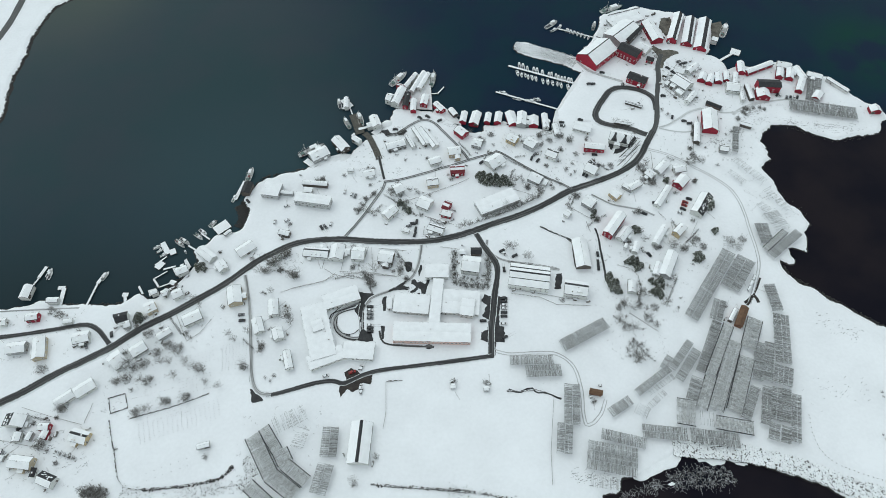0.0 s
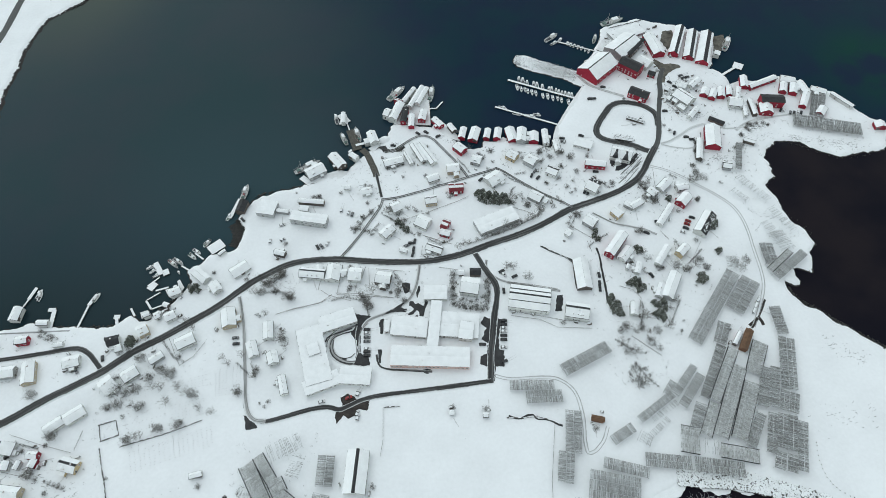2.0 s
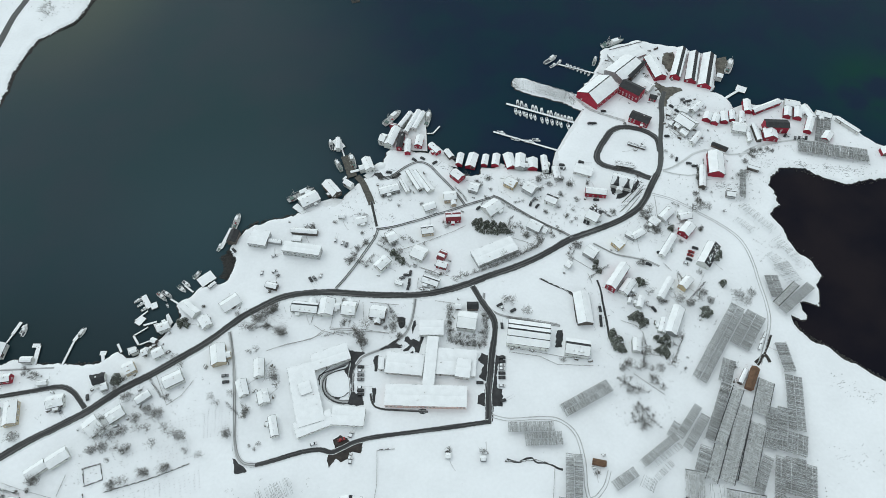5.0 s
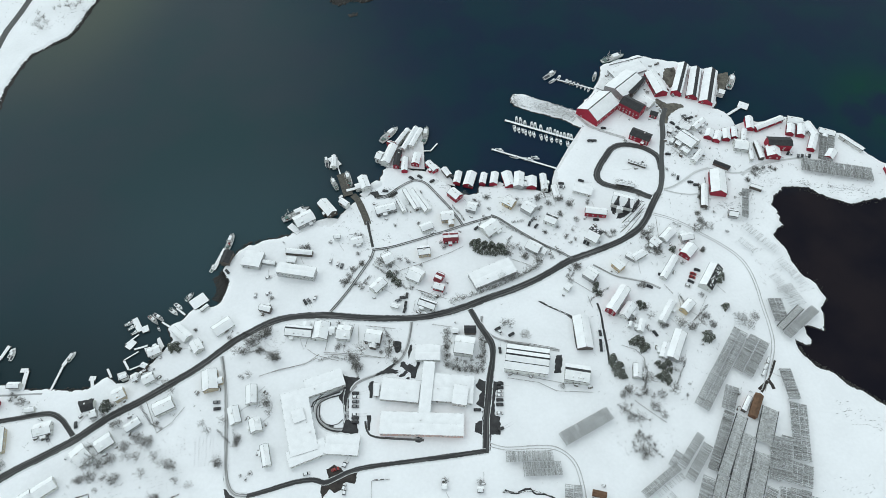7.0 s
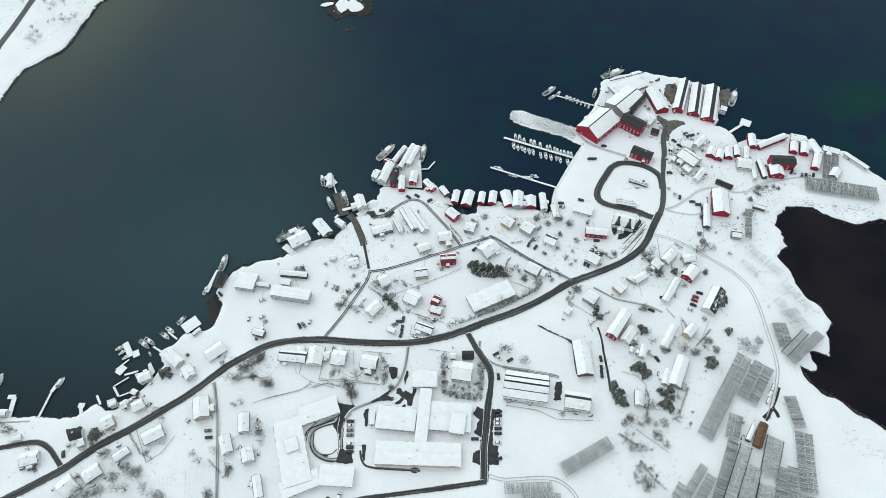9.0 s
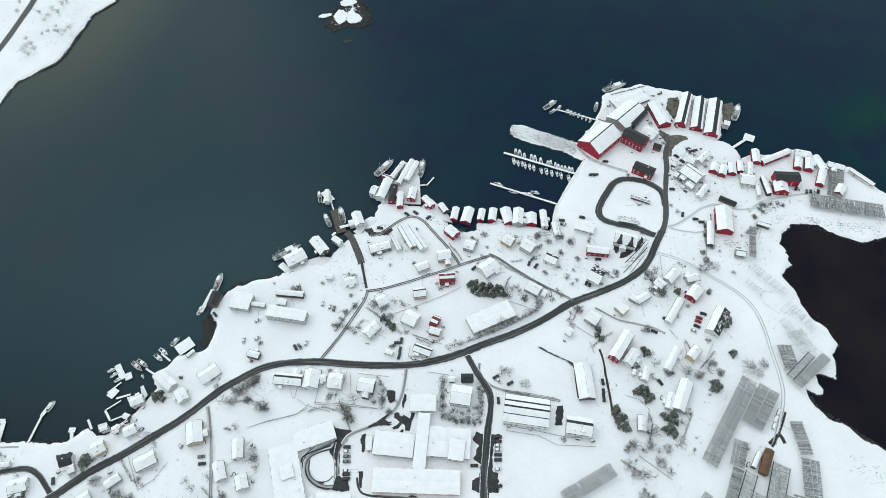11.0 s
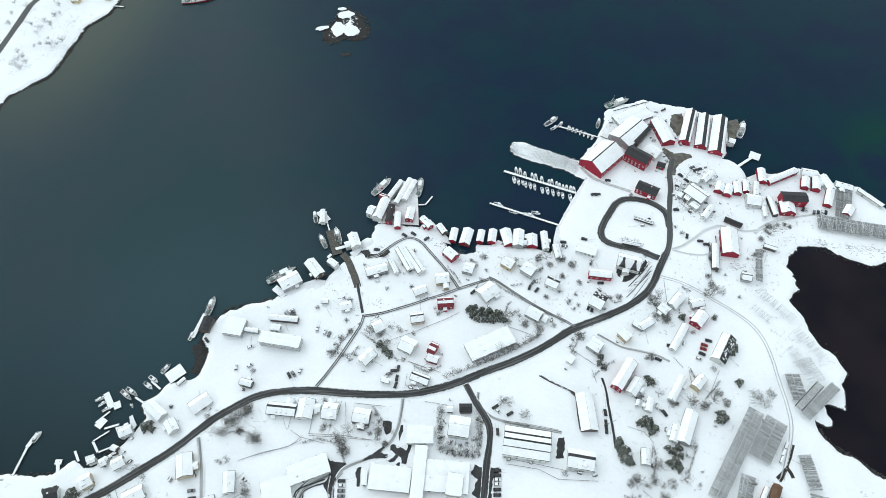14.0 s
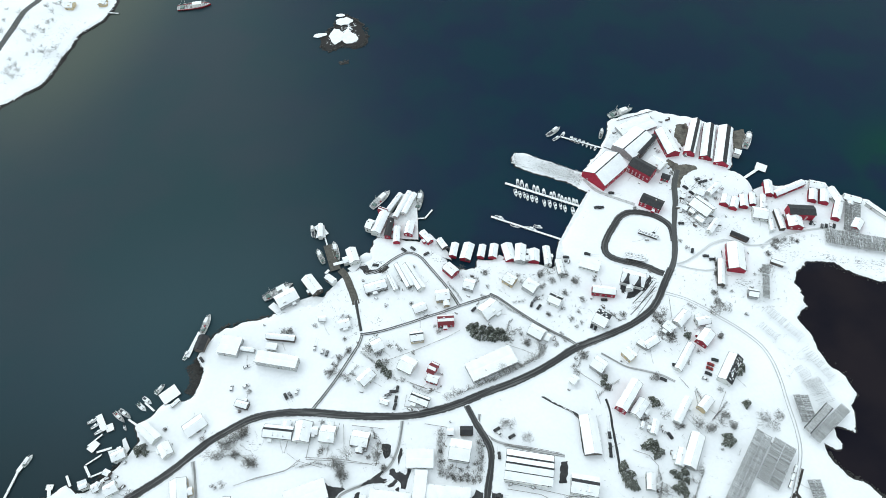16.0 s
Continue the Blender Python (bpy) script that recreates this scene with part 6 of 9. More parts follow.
house(162.6, 433.4, -41, 18.9, 11.4, 7.9, "r", "d")
house(175.9, 440.4, -46, 12.0, 11.2, 4, "w", "s")
house(179.6, 426.9, -25, 6.4, 5.7, 3, "r", "d", kind="shed")
house(163.8, 402.0, -32, 16.3, 9.3, 5, "r", "d")
house(161.7, 461.1, 43, 29.2, 20.9, 5.2, "g", "u", kind="hall", pitch=0.3)
# narrow black building added for the dark, shadowed east side of the hall above
house(171.2, 458.2, 50, 25.1, 4.9, 5.2, "k", "d", kind="hall")
house(188.2, 462.4, 100, 27.0, 11.0, 4, "r", "s", kind="hall")
house(209.7, 467.6, 68, 38.4, 9.0, 3.7, "r", "e", kind="hall")
house(220.6, 463.0, 71, 37.9, 10.1, 2.8, "r", "e", kind="hall")
house(231.8, 458.4, 70, 42.0, 11.6, 2.8, "r", "e", kind="hall")
house(240.5, 450.7, -24, 5.5, 5.9, 3, "w", "s", kind="shed")
house(218.4, 403.7, 64, 9.3, 6.9, 2.96, "r", "s", kind="boathouse")
house(224.1, 400.8, 65, 10.9, 6.2, 2.96, "r", "s", kind="boathouse")
house(231.2, 402.4, 79, 11.5, 6.4, 2.96, "r", "s", kind="boathouse")
house(238.1, 404.1, 78, 11.4, 5.0, 2.96, "r", "s", kind="boathouse")
house(239.3, 390.6, -13, 10.7, 10.7, 3.33, "w", "s")
house(244.9, 401.4, 72, 13.4, 4.2, 2.96, "w", "s")
house(253.2, 414.6, 79, 13.7, 6.4, 2.96, "r", "s", kind="boathouse")
house(268.2, 413.8, 24, 27.8, 5.5, 2.96, "r", "s", kind="hall")
house(289.9, 416.3, -17, 11.7, 7.9, 2.96, "w", "s")
house(283.7, 407.1, 69, 11.6, 6.3, 2.96, "r", "s", kind="boathouse")
house(291.5, 405.6, 70, 13.0, 6.8, 2.96, "r", "s", kind="boathouse")
house(296.9, 393.5, 62, 20.0, 6.1, 2.96, "r", "s", kind="boathouse")
house(299.7, 406.3, 100, 15.0, 7.3, 2.96, "w", "s")
house(310.8, 402.8, -24, 12.5, 6.5, 2.96, "w", "s")
house(326.2, 391.2, -54, 20.5, 3.9, 2.96, "w", "s", kind="hall")
house(268.2, 390.3, -5, 18.3, 9.2, 6.5, "r", "d", kind="hall", pitch=0.3)
house(262.0, 382.5, 82, 10.7, 11.0, 3.7, "r", "s")
house(245.4, 384.3, 82, 18.2, 3.4, 2.96, "w", "s")
house(252.2, 385.3, 89, 17.7, 4.2, 3, "k", "s", kind="shed")
house(305.6, 379.5, 50, 10.5, 7.0, 2.96, "r", "s", kind="boathouse")
house(212.5, 414.8, 43, 13.8, 5.6, 2.96, "w", "s")
house(219.8, 371.5, -33, 12.8, 3.9, 2.5, "k", "d", kind="shed")
house(211.8, 353.4, 79, 22.5, 12.0, 4, "r", "s", kind="hall")
house(239.1, 348.7, -25, 9.1, 3.9, 3, "k", "h", kind="shed")
house(215.5, 324.7, -13, 7.0, 6.6, 3, "g", "h", kind="shed")
house(175.5, 292.8, 47, 11.4, 8.4, 4, "r", "s")
house(164.3, 307.3, 45, 12.7, 7.1, 2.96, "w", "s")
house(159.7, 280.4, 54, 21.8, 5.2, 3, "w", "s", kind="hall")
house(185.2, 271.5, 55, 20.5, 9.4, 4, "w", "f")
house(-51.3, 360.5, 109, 12.5, 7.7, 3.7, "w", "s")
house(-33.4, 388.8, 71, 19.8, 7.8, 3.6, "w", "s", kind="hall")
house(-40.6, 387.1, -25, 5.3, 8.7, 3.7, "w", "s")
house(-24.0, 407.2, 60, 18.9, 3.9, 3.6, "w", "s")
house(-17.8, 405.2, 66, 26.3, 4.3, 3.6, "w", "s", kind="hall")
house(-12.9, 405.8, 67, 20.5, 4.5, 3.6, "w", "s")
house(-26.8, 384.0, 81, 16.0, 4.9, 3.7, "r", "d")
house(-21.2, 378.2, 88, 13.9, 5.2, 3.2, "r", "s")
house(-12.4, 383.4, 80, 11.4, 6.5, 3.7, "r", "s")
house(-0.5, 375.8, -53, 11.2, 5.4, 3, "r", "s")
house(-77.2, 337.9, 127, 15.4, 8.3, 3.33, "k", "s")
house(-65.0, 342.2, -39, 7.9, 4.8, 3, "w", "s", kind="shed")
house(-92.9, 327.7, 32, 14.5, 10.6, 3.7, "g", "s")
house(-34.6, 335.6, 17, 15.4, 7.4, 3, "g", "s")
house(-15.9, 344.2, 116, 21.1, 5.5, 3, "w", "u", kind="shed")
house(-23.4, 338.6, 114, 13.4, 3.5, 2.8, "w", "u", kind="shed")
house(-9.3, 343.3, 119, 23.4, 6.4, 2.52, "w", "u", kind="shed")
house(-4.9, 318.5, 22, 9.3, 6.9, 3, "w", "s", kind="shed")
house(-124.4, 293.6, -11, 13.5, 12.6, 4.2, "g", "s", flat=True, kind="hall")
house(-93.0, 282.5, -11, 26.8, 8.2, 6, "g", "s", flat=True, kind="hall")
house(-97.9, 292.6, -9, 6.7, 4.9, 3.4, "w", "s", flat=True, kind="hall")
house(-93.3, 299.3, -7, 19.2, 4.5, 3, "k", "s", kind="shed")
house(-110.7, 255.0, 163, 8.4, 4.7, 3, "k", "s")
house(-53.6, 307.9, 15, 7.9, 6.1, 3, "w", "s")
house(-31.6, 291.8, 28, 7.6, 8.5, 3.7, "w", "s")
house(-37.3, 270.3, 47, 10.8, 7.9, 3.7, "w", "s")
house(-12.3, 278.1, -29, 10.2, 10.5, 3.7, "w", "s")
house(-4.5, 256.0, -23, 12.1, 6.6, 2.96, "w", "h")
house(-25.7, 254.8, -19, 5.7, 3.6, 3, "w", "s", kind="shed")
house(-6.6, 297.5, 8, 8.9, 7.5, 3.7, "b", "h")
house(3.5, 275.6, -28, 5.3, 8.1, 3.7, "r", "t")
house(3.3, 269.0, -19, 7.7, 5.6, 2.96, "r", "s")
house(12.0, 308.6, 3, 10.9, 7.6, 4, "r", "t")
house(10.2, 327.3, 7, 9.7, 8.5, 4, "b", "s")
house(-151.2, 257.2, 46, 6.2, 2.8, 1.8, "w", "s", kind="shed")
house(89.2, 134.4, -13, 7.8, 3.4, 3, "n", "n", kind="shed")
house(-49.8, 107.1, 86, 23.9, 12.8, 3.7, "w", "v", kind="hall")
house(189.2, 182.2, 59, 15.7, 5.0, 3, "n", "n", kind="shed")
house(184.2, 183.6, 54, 10.8, 3.2, 2.6, "p", "s", kind="shed")
house(-143.1, 296.0, 80, 10.5, 6.8, 3.2, "k", "d", kind="shed")
house(-75.9, 383.1, 94, 11.9, 3.7, 2.59, "w", "s", kind="shed")
house(4.3, 140.4, -1, 3.2, 3.2, 2, "g", "s", kind="shed")
house(24.2, 138.2, -2, 3.4, 3.2, 2, "g", "s", kind="shed")
house(-341.4, 657.3, -4, 8.0, 9.3, 2.96, "y", "s")
house(-311.6, 661.8, 85, 9.4, 6.4, 2.96, "y", "s")
house(199.5, 397.4, -50, 16.2, 12.8, 3.7, "w", "u")
house(203.6, 380.8, 50, 14.5, 5.0, 2.96, "w", "s")
house(196.1, 387.2, -50, 6.5, 5.5, 2.59, "w", "u", kind="shed")
house(191.8, 393.8, -50, 5.1, 4.7, 3, "w", "u", kind="shed")
house(187.7, 396.9, -44, 3.2, 5.1, 3, "g", "s", kind="shed")
house(202.2, 411.6, -34, 5.9, 6.7, 3, "w", "s", kind="shed")
house(188.6, 408.5, -34, 3.8, 4.6, 2.5, "k", "s", kind="shed")
house(-162.4, 239.0, -40, 14.6, 7.2, 2.8, "w", "s", kind="shed")
house(-136.4, 242.9, 39, 12.9, 9.2, 2.3, "w", "s", kind="shed")
house(10.5, 370.0, -60, 8.9, 4.8, 2.6, "k", "s", kind="shed")
house(-180.4, 216.4, -22, 4.1, 3.6, 2.5, "k", "s", kind="shed")
house(-183.4, 209.7, 78, 3.7, 3.4, 3, "w", "s", kind="shed")
house(-175.3, 209.3, 76, 4.9, 3.5, 3, "w", "s", kind="shed")
house(156.4, 375.1, -26, 14.3, 3.3, 1.8, "k", "m", kind="shed")
house(143.7, 355.0, -15, 13.3, 3.6, 1.8, "k", "m", kind="shed")
house(143.3, 218.9, 65, 10.7, 5.3, 2.96, "w", "s")
house(168.0, 481.3, 25, 31.4, 15.1, 2.4, "g", "s", flat=True, kind="hall")
house(-31.8, 399.6, -25, 7.3, 4.3, 4, "r", "t", kind="shed")
snow_heap(-42.5, 360.9, 4.6, 3.6, 1.9, 20)
house(-67.9, 312.0, 3, 5.0, 4.3, 2.5, "w", "s", kind="shed")
house(136.0, 289.7, -39, 8.0, 4.8, 2.8, "g", "s", kind="shed")
house(177.1, 305.0, 10, 9.4, 6.5, 3, "w", "s")
house(-113.1, 291.2, -10, 9.4, 3.1, 3, "g", "s", kind="shed")
house(-228.4, 137.7, 39, 11.4, 6.9, 2.8, "w", "s", kind="hall")
house(-73.7, 160.3, 21, 22.7, 9.6, 3.38, "w", "s", flat=True, kind="school")
house(205.9, 211.3, 57, 4.8, 1.8, 1.8, "g", "s", kind="shed")
house(203.2, 207.1, 54, 4.4, 1.7, 1.8, "g", "s", kind="shed")
house(200.6, 203.1, 55, 4.4, 1.8, 1.8, "g", "s", kind="shed")
house(199.2, 342.2, -104, 21.3, 5.3, 2.6, "k", "s", kind="shed")
house(345.5, 362.7, 87, 6.9, 9.0, 3, "r", "s", kind="boathouse")

# ---- drying racks ----
rack(53.0, 155.6, -0, 26.9, 6.2, "d")
rack(59.5, 148.5, 1, 21.6, 7.9, "d")
rack(175.8, 207.0, 53, 61.8, 9.4, "d")
rack(196.1, 214.6, 52, 28.3, 12.6, "d")
rack(86.4, 82.2, -9, 16.2, 6.5, "s")
rack(304.5, 364.3, -14, 50.8, 13.0, "d")
rack(304.5, 385.9, 67, 27.7, 11.0, "d")
rack(226.5, 333.8, 74, 27.1, 4.8, "d")
rack(222.4, 246.0, 90, 16.8, 9.0, "d")
rack(234.1, 236.6, 37, 30.9, 6.4, "d")
rack(228.2, 239.7, 39, 23.5, 4.3, "l")
rack(228.3, 302.6, -54, 28.2, 6.6, "s")
rack(217.3, 296.8, -52, 14.8, 5.2, "s")
rack(240.3, 274.3, -62, 23.1, 6.3, "s")
rack(231.2, 263.4, -62, 19.7, 6.2, "s")
rack(234.2, 256.3, 108, 16.3, 11.8, "s")
rack(196.0, 239.4, 79, 9.6, 7.8, "s")

rack(-105.6, 101.6, -59, 26.0, 8.8, "l")
rack(-101.5, 110.4, -55, 16.8, 6.5, "l")
rack(-93.2, 100.3, -60, 8.3, 8.8, "l")
rack(-85.1, 91.3, -37, 16.5, 7.3, "l")
rack(-91.6, 85.0, -36, 18.6, 9.0, "l")
rack(-103.7, 79.6, -39, 17.8, 7.3, "l")
rack(-67.4, 108.4, 88, 17.1, 9.8, "d")
rack(-70.1, 87.8, 78, 16.7, 9.6, "d")
rack(-91.8, 121.8, 26, 19.9, 10.5, "s")
rack(-84.2, 111.6, 75, 13.4, 7.9, "s")
rack(87.6, 172.2, 27, 33.6, 8.5, "d")
rack(74.0, 127.2, 83, 24.5, 9.6, "d")
rack(67.3, 107.5, 81, 17.3, 9.3, "d")
rack(124.6, 140.8, 34, 27.4, 5.1, "d")
rack(128.9, 138.2, 31, 20.1, 3.9, "s")
rack(135.0, 152.5, 52, 10.1, 4.4, "d")
rack(144.9, 156.9, 49, 23.5, 5.1, "d")
rack(147.8, 150.4, 51, 24.6, 5.8, "d")
rack(102.4, 125.4, 30, 15.7, 6.2, "d")
rack(123.7, 128.4, 38, 16.2, 4.0, "s")
rack(114.6, 122.3, -31, 8.2, 7.1, "s")
rack(163.4, 162.2, 61, 38.2, 6.2, "d")
rack(175.4, 187.4, 65, 15.6, 8.1, "d")
rack(169.3, 159.8, 59, 38.3, 6.3, "l")
rack(154.3, 132.5, 62, 21.6, 6.6, "l")
rack(168.7, 143.5, 62, 48.6, 8.5, "l")
rack(176.3, 137.6, 63, 37.8, 9.0, "l")
rack(192.0, 170.1, 63, 22.6, 9.2, "l")
rack(191.1, 151.7, 71, 25.6, 6.4, "d")
rack(197.1, 151.2, 71, 26.7, 6.0, "d")
rack(213.2, 195.4, 90, 19.7, 7.4, "d")
rack(210.0, 166.6, 76, 34.5, 9.9, "d")
rack(203.2, 142.2, 69, 12.7, 11.1, "d")
rack(179.1, 126.0, 59, 22.6, 6.0, "d")
rack(187.7, 124.2, 71, 24.4, 5.9, "d")
rack(193.9, 124.9, 71, 20.8, 6.2, "d")
rack(199.3, 123.7, 72, 21.1, 5.5, "d")
rack(202.4, 116.0, 72, 29.5, 5.8, "d")
rack(187.4, 108.5, 68, 10.5, 6.3, "d")
rack(193.7, 106.7, 71, 10.6, 5.8, "d")
rack(147.7, 134.1, 64, 17.8, 7.4, "d")
rack(139.9, 121.0, -12, 10.5, 15.4, "l")
rack(151.0, 116.8, -10, 8.2, 8.7, "s")
rack(125.0, 109.3, -7, 25.7, 8.1, "d")
rack(152.8, 105.5, -9, 27.2, 8.7, "d")
rack(165.9, 112.6, -12, 21.0, 8.0, "l")
rack(92.5, 95.3, -12, 27.9, 16.4, "d")
rack(100.9, 106.3, -15, 25.4, 6.6, "d")
# ---- parked cars ----
car(-212.7, 180.4, 109, "k")
car(-131.7, 192.5, 4, "g")
car(-130.6, 188.4, 4, "k")
car(-48.3, 196.2, -1, "k")
car(-48.2, 193.7, -1, "w", True)
car(-48.0, 190.8, -1, "g")
car(-47.9, 187.9, -1, "g")
car(-47.7, 182.7, -1, "w", True)
car(-47.6, 180.7, -1, "k")
car(-47.5, 178.3, -1, "k")
car(-51.6, 153.9, 64, "w", True)
car(39.3, 200.3, -1, "k")
car(39.1, 197.7, -1, "k")
car(38.9, 195.2, -1, "w", True)
car(38.7, 192.8, -1, "w", True)
car(38.5, 189.9, -1, "k")
car(38.3, 187.0, -1, "k")
car(37.9, 181.8, -1, "w", True)
car(24.7, 184.1, -1, "k")
car(37.6, 172.3, 20, "k")
car(105.5, 232.7, 90, "k")
car(104.8, 226.3, 85, "k")
car(104.5, 222.1, 85, "k")
car(40.5, 237.5, 31, "k")
car(41.8, 235.0, -46, "w", True)
car(48.9, 233.2, 30, "k")
car(40.9, 222.4, 91, "k")
car(140.6, 231.8, -62, "k")
car(68.9, 320.7, 69, "k")
car(73.5, 318.6, 52, "k")
car(71.7, 324.7, 52, "g")
car(106.2, 304.4, 66, "k")
car(108.3, 302.9, 66, "k")
car(117.0, 323.0, -2, "k")
car(30.7, 317.7, 44, "k")
car(96.1, 357.4, -2, "k")
car(96.5, 354.1, -2, "g")
car(111.2, 359.8, -15, "k")
car(144.1, 266.5, -26, "k")
car(192.8, 356.4, -2, "k")
car(196.4, 353.5, -2, "k")
car(184.6, 361.0, 70, "k")
car(178.6, 278.5, -18, "k")
car(175.2, 275.6, -21, "r")
car(173.9, 273, -24, "r")
car(172.3, 269.6, -27, "k")
car(169.6, 266.3, -30, "w", True)
car(-57.2, 151.3, 20, "r")
car(-52.3, 154, 70, "w", True)
car(-73.2, 149.2, 15, "w", True)
car(-51.6, 141.4, 75, "w", True)
car(-51.1, 139, 75, "w", True)
car(153.6, 275.6, -14, "k")
car(178.2, 303.5, 69, "w", True)
car(274.8, 383.1, 53, "k")
car(277.2, 382.5, 52, "w", True)
car(281.6, 380.0, 65, "g")
car(284.6, 379.9, 65, "k")
car(287.9, 380.4, 65, "w", True)
car(290.2, 379.8, 64, "k")
car(182.1, 384.6, -2, "k")
car(-71.2, 292.0, 86, "w", True)
car(-66.0, 289.5, 77, "w", True)
car(-63.2, 288.0, 77, "g")
car(-112.5, 280.2, 23, "w", True)
car(-85.5, 260.2, -59, "k")
car(-82.9, 261.0, -51, "g")
car(-79.0, 263.0, 77, "w", True)
car(-20.8, 262.0, -1, "k")
car(-18.2, 263.6, 82, "k")
car(-23.8, 259.9, 22, "g")
car(-18.9, 257.2, 82, "k")
car(-19.5, 252.6, 73, "k")
car(-110.7, 267.3, 35, "w", True)
car(-119.3, 266.2, 90, "w", True)
car(-141.4, 285.5, -49, "k")
car(-16.2, 366.1, -38, "k")
car(-9.8, 367.1, -38, "k")
car(-35.4, 354.0, -8, "k")
car(-0.4, 362.3, 36, "k")
car(124.2, 400.7, 12, "k")
car(127.3, 400.6, 12, "k")
car(137.0, 414.0, -2, "k")
car(14.6, 367.0, -2, "g")
car(159.9, 375.9, 42, "k")
car(-226.6, 172.5, -58, "g")
car(-250.2, 120.8, 35, "k")
car(204.0, 384.6, 32, "g")
car(205.6, 422.8, 42, "k")
car(209.0, 423.9, 23, "k")
car(204.0, 426.0, 23, "g")
car(196.4, 412.8, -46, "k")
car(193.1, 418.0, -46, "k")

# ---- jetties and boats ----
jetty(86.7, 414.4, -24, 60.5, 2.2)
jetty(71.0, 384.2, -24, 53.9, 1.8)
jetty(123.0, 467.2, -23, 35.0, 1.6)
jetty(247.6, 432.3, 34, 19.2, 2.4)
jetty(256.0, 437.7, -30, 8.3, 8)
jetty(-7.4, 394.6, 1, 12.0, 1.3)
jetty(1.1, 398.3, 55, 10.2, 1.4)
jetty(-76.0, 385.6, -54, 11.8, 6)
jetty(-71.5, 375.4, -72, 9.1, 1.2)
jetty(-273.2, 229.0, 74, 9.7, 2.5)
jetty(-275.7, 220.2, 71, 10.4, 1.3)
jetty(-234.2, 210.8, 81, 16.9, 1.6)
jetty(-231.5, 223.0, 68, 9.1, 2.6)
jetty(-253.9, 209.6, -85, 13.4, 3)
jetty(-256.3, 216.3, -1, 5.0, 3)
jetty(-210.6, 205.0, -72, 11.3, 2.2)
jetty(-211.9, 210.0, -1, 4.2, 3.2)
jetty(-202.4, 213.2, -56, 7.4, 1.6)
jetty(-193.4, 246.6, -56, 11.6, 4)
jetty(-187.6, 243.5, 26, 4.4, 5)
jetty(-199.2, 247.9, 38, 5.8, 1)
jetty(-196.4, 244.3, 34, 5.6, 1)
jetty(-193.3, 240.6, 29, 4.8, 1)
jetty(-194.1, 236.2, 46, 9.8, 1.2)
jetty(-194.1, 232.6, 59, 6.4, 5)
jetty(-187.1, 230.3, 17, 8.7, 1.5)
jetty(-191.7, 224.7, 37, 10.1, 1.1)
jetty(-193.3, 218.4, -53, 8.2, 1.6)
jetty(-187.0, 216.7, 23, 8.3, 1.2)
jetty(-174.3, 246.1, -32, 9.0, 1.4)
jetty(-167.2, 255.9, -38, 9.1, 1.4)
jetty(-156.7, 263.3, 41, 11.0, 8.5, -0.2, True, "snow-covered quay apron on piles")
jetty(-61.2, 356.4, 16, 7.4, 2.6, 0.25, True, "snow-covered landing on piles")
jetty(-68.4, 349.5, 54, 3.9, 2.2, 0.25, True, "snow-covered landing on piles")
jetty(-149.2, 296.8, 75, 18.4, 3)
jetty(-172.3, 218.0, 62, 18.3, 1.5)
jetty(200.0, 491.2, -88, 8.2, 1)
jetty(202.9, 490.0, -93, 8.9, 1)
jetty(206.6, 489.1, -93, 8.9, 1)
jetty(190.9, 495.2, -47, 9.5, 1.4)
jetty(-301.1, 648.7, -8, 15.3, 1.5)
jetty(-66.2, 361.6, -72, 22.4, 7, 0.0, False, "broad wet timber quay on piles")
jetty(-99.7, 321.3, -42, 10.9, 5, -0.3, True, "snow-covered quay apron on piles")
boat(101.8, 479.6, 38, 14.8, "w", "boat")
boat(103.4, 472.7, 33, 7.5, "w", "boat")
boat(108.9, 476.5, 57, 7.6, "w", "boat")
boat(115.9, 470.9, 45, 3.9, "w", "boat")
boat(119.9, 468.3, 37, 3.4, "w", "boat")
boat(159.2, 500.0, 23, 23.3, "g", "fishing_vessel")
boat(139.7, 476.6, 71, 10.6, "w", "fishing_vessel")
boat(253.8, 466.7, 64, 20.2, "w", "fishing_vessel")
boat(-34.2, 412.9, 50, 20.6, "w", "fishing_vessel")
boat(-5.6, 411.5, 80, 18.9, "g", "fishing_vessel")
boat(-81.9, 384.9, 101, 11.4, "w", "boat")
boat(-74.4, 362.8, 115, 13.6, "g", "fishing_vessel")
boat(-64.1, 367.3, 105, 15.8, "w", "fishing_vessel")
boat(-100.0, 335.0, 33, 22.0, "k", "fishing_vessel")
boat(-143.9, 311.3, 80, 14.3, "w", "fishing_vessel")
boat(-152.3, 289.8, 71, 7.8, "w", "boat")
boat(-268.8, 228.7, 75, 7.6, "w", "boat")
boat(-229.6, 225.1, 67, 7.9, "w", "fishing_vessel")
boat(-199.3, 247.7, 24, 5.8, "w", "boat")
boat(-196.7, 244.8, 36, 5.4, "w", "boat")
boat(-193.6, 241.2, 32, 5.2, "w", "boat")
boat(-183.7, 249.8, -39, 9.5, "w", "fishing_vessel")
boat(-180.8, 251.8, -33, 9.5, "w", "boat")
boat(-178.8, 243.3, -58, 4.4, "w", "boat")
boat(-171.9, 255.8, -38, 8.5, "w", "fishing_vessel")
boat(-169.8, 260.0, -34, 7.9, "w", "boat")
boat(-163.7, 267.0, 56, 7.8, "w", "fishing_vessel")
boat(52.6, 394.1, -25, 7.6, "w", "boat")
boat(63.5, 386.6, -25, 7.5, "w", "boat")
boat(74.1, 383.7, -17, 8.9, "w", "boat")
boat(79.8, 385.3, -22, 6.8, "w", "boat")
boat(-60.4, 285.4, 62, 8.7, "w", "boat")
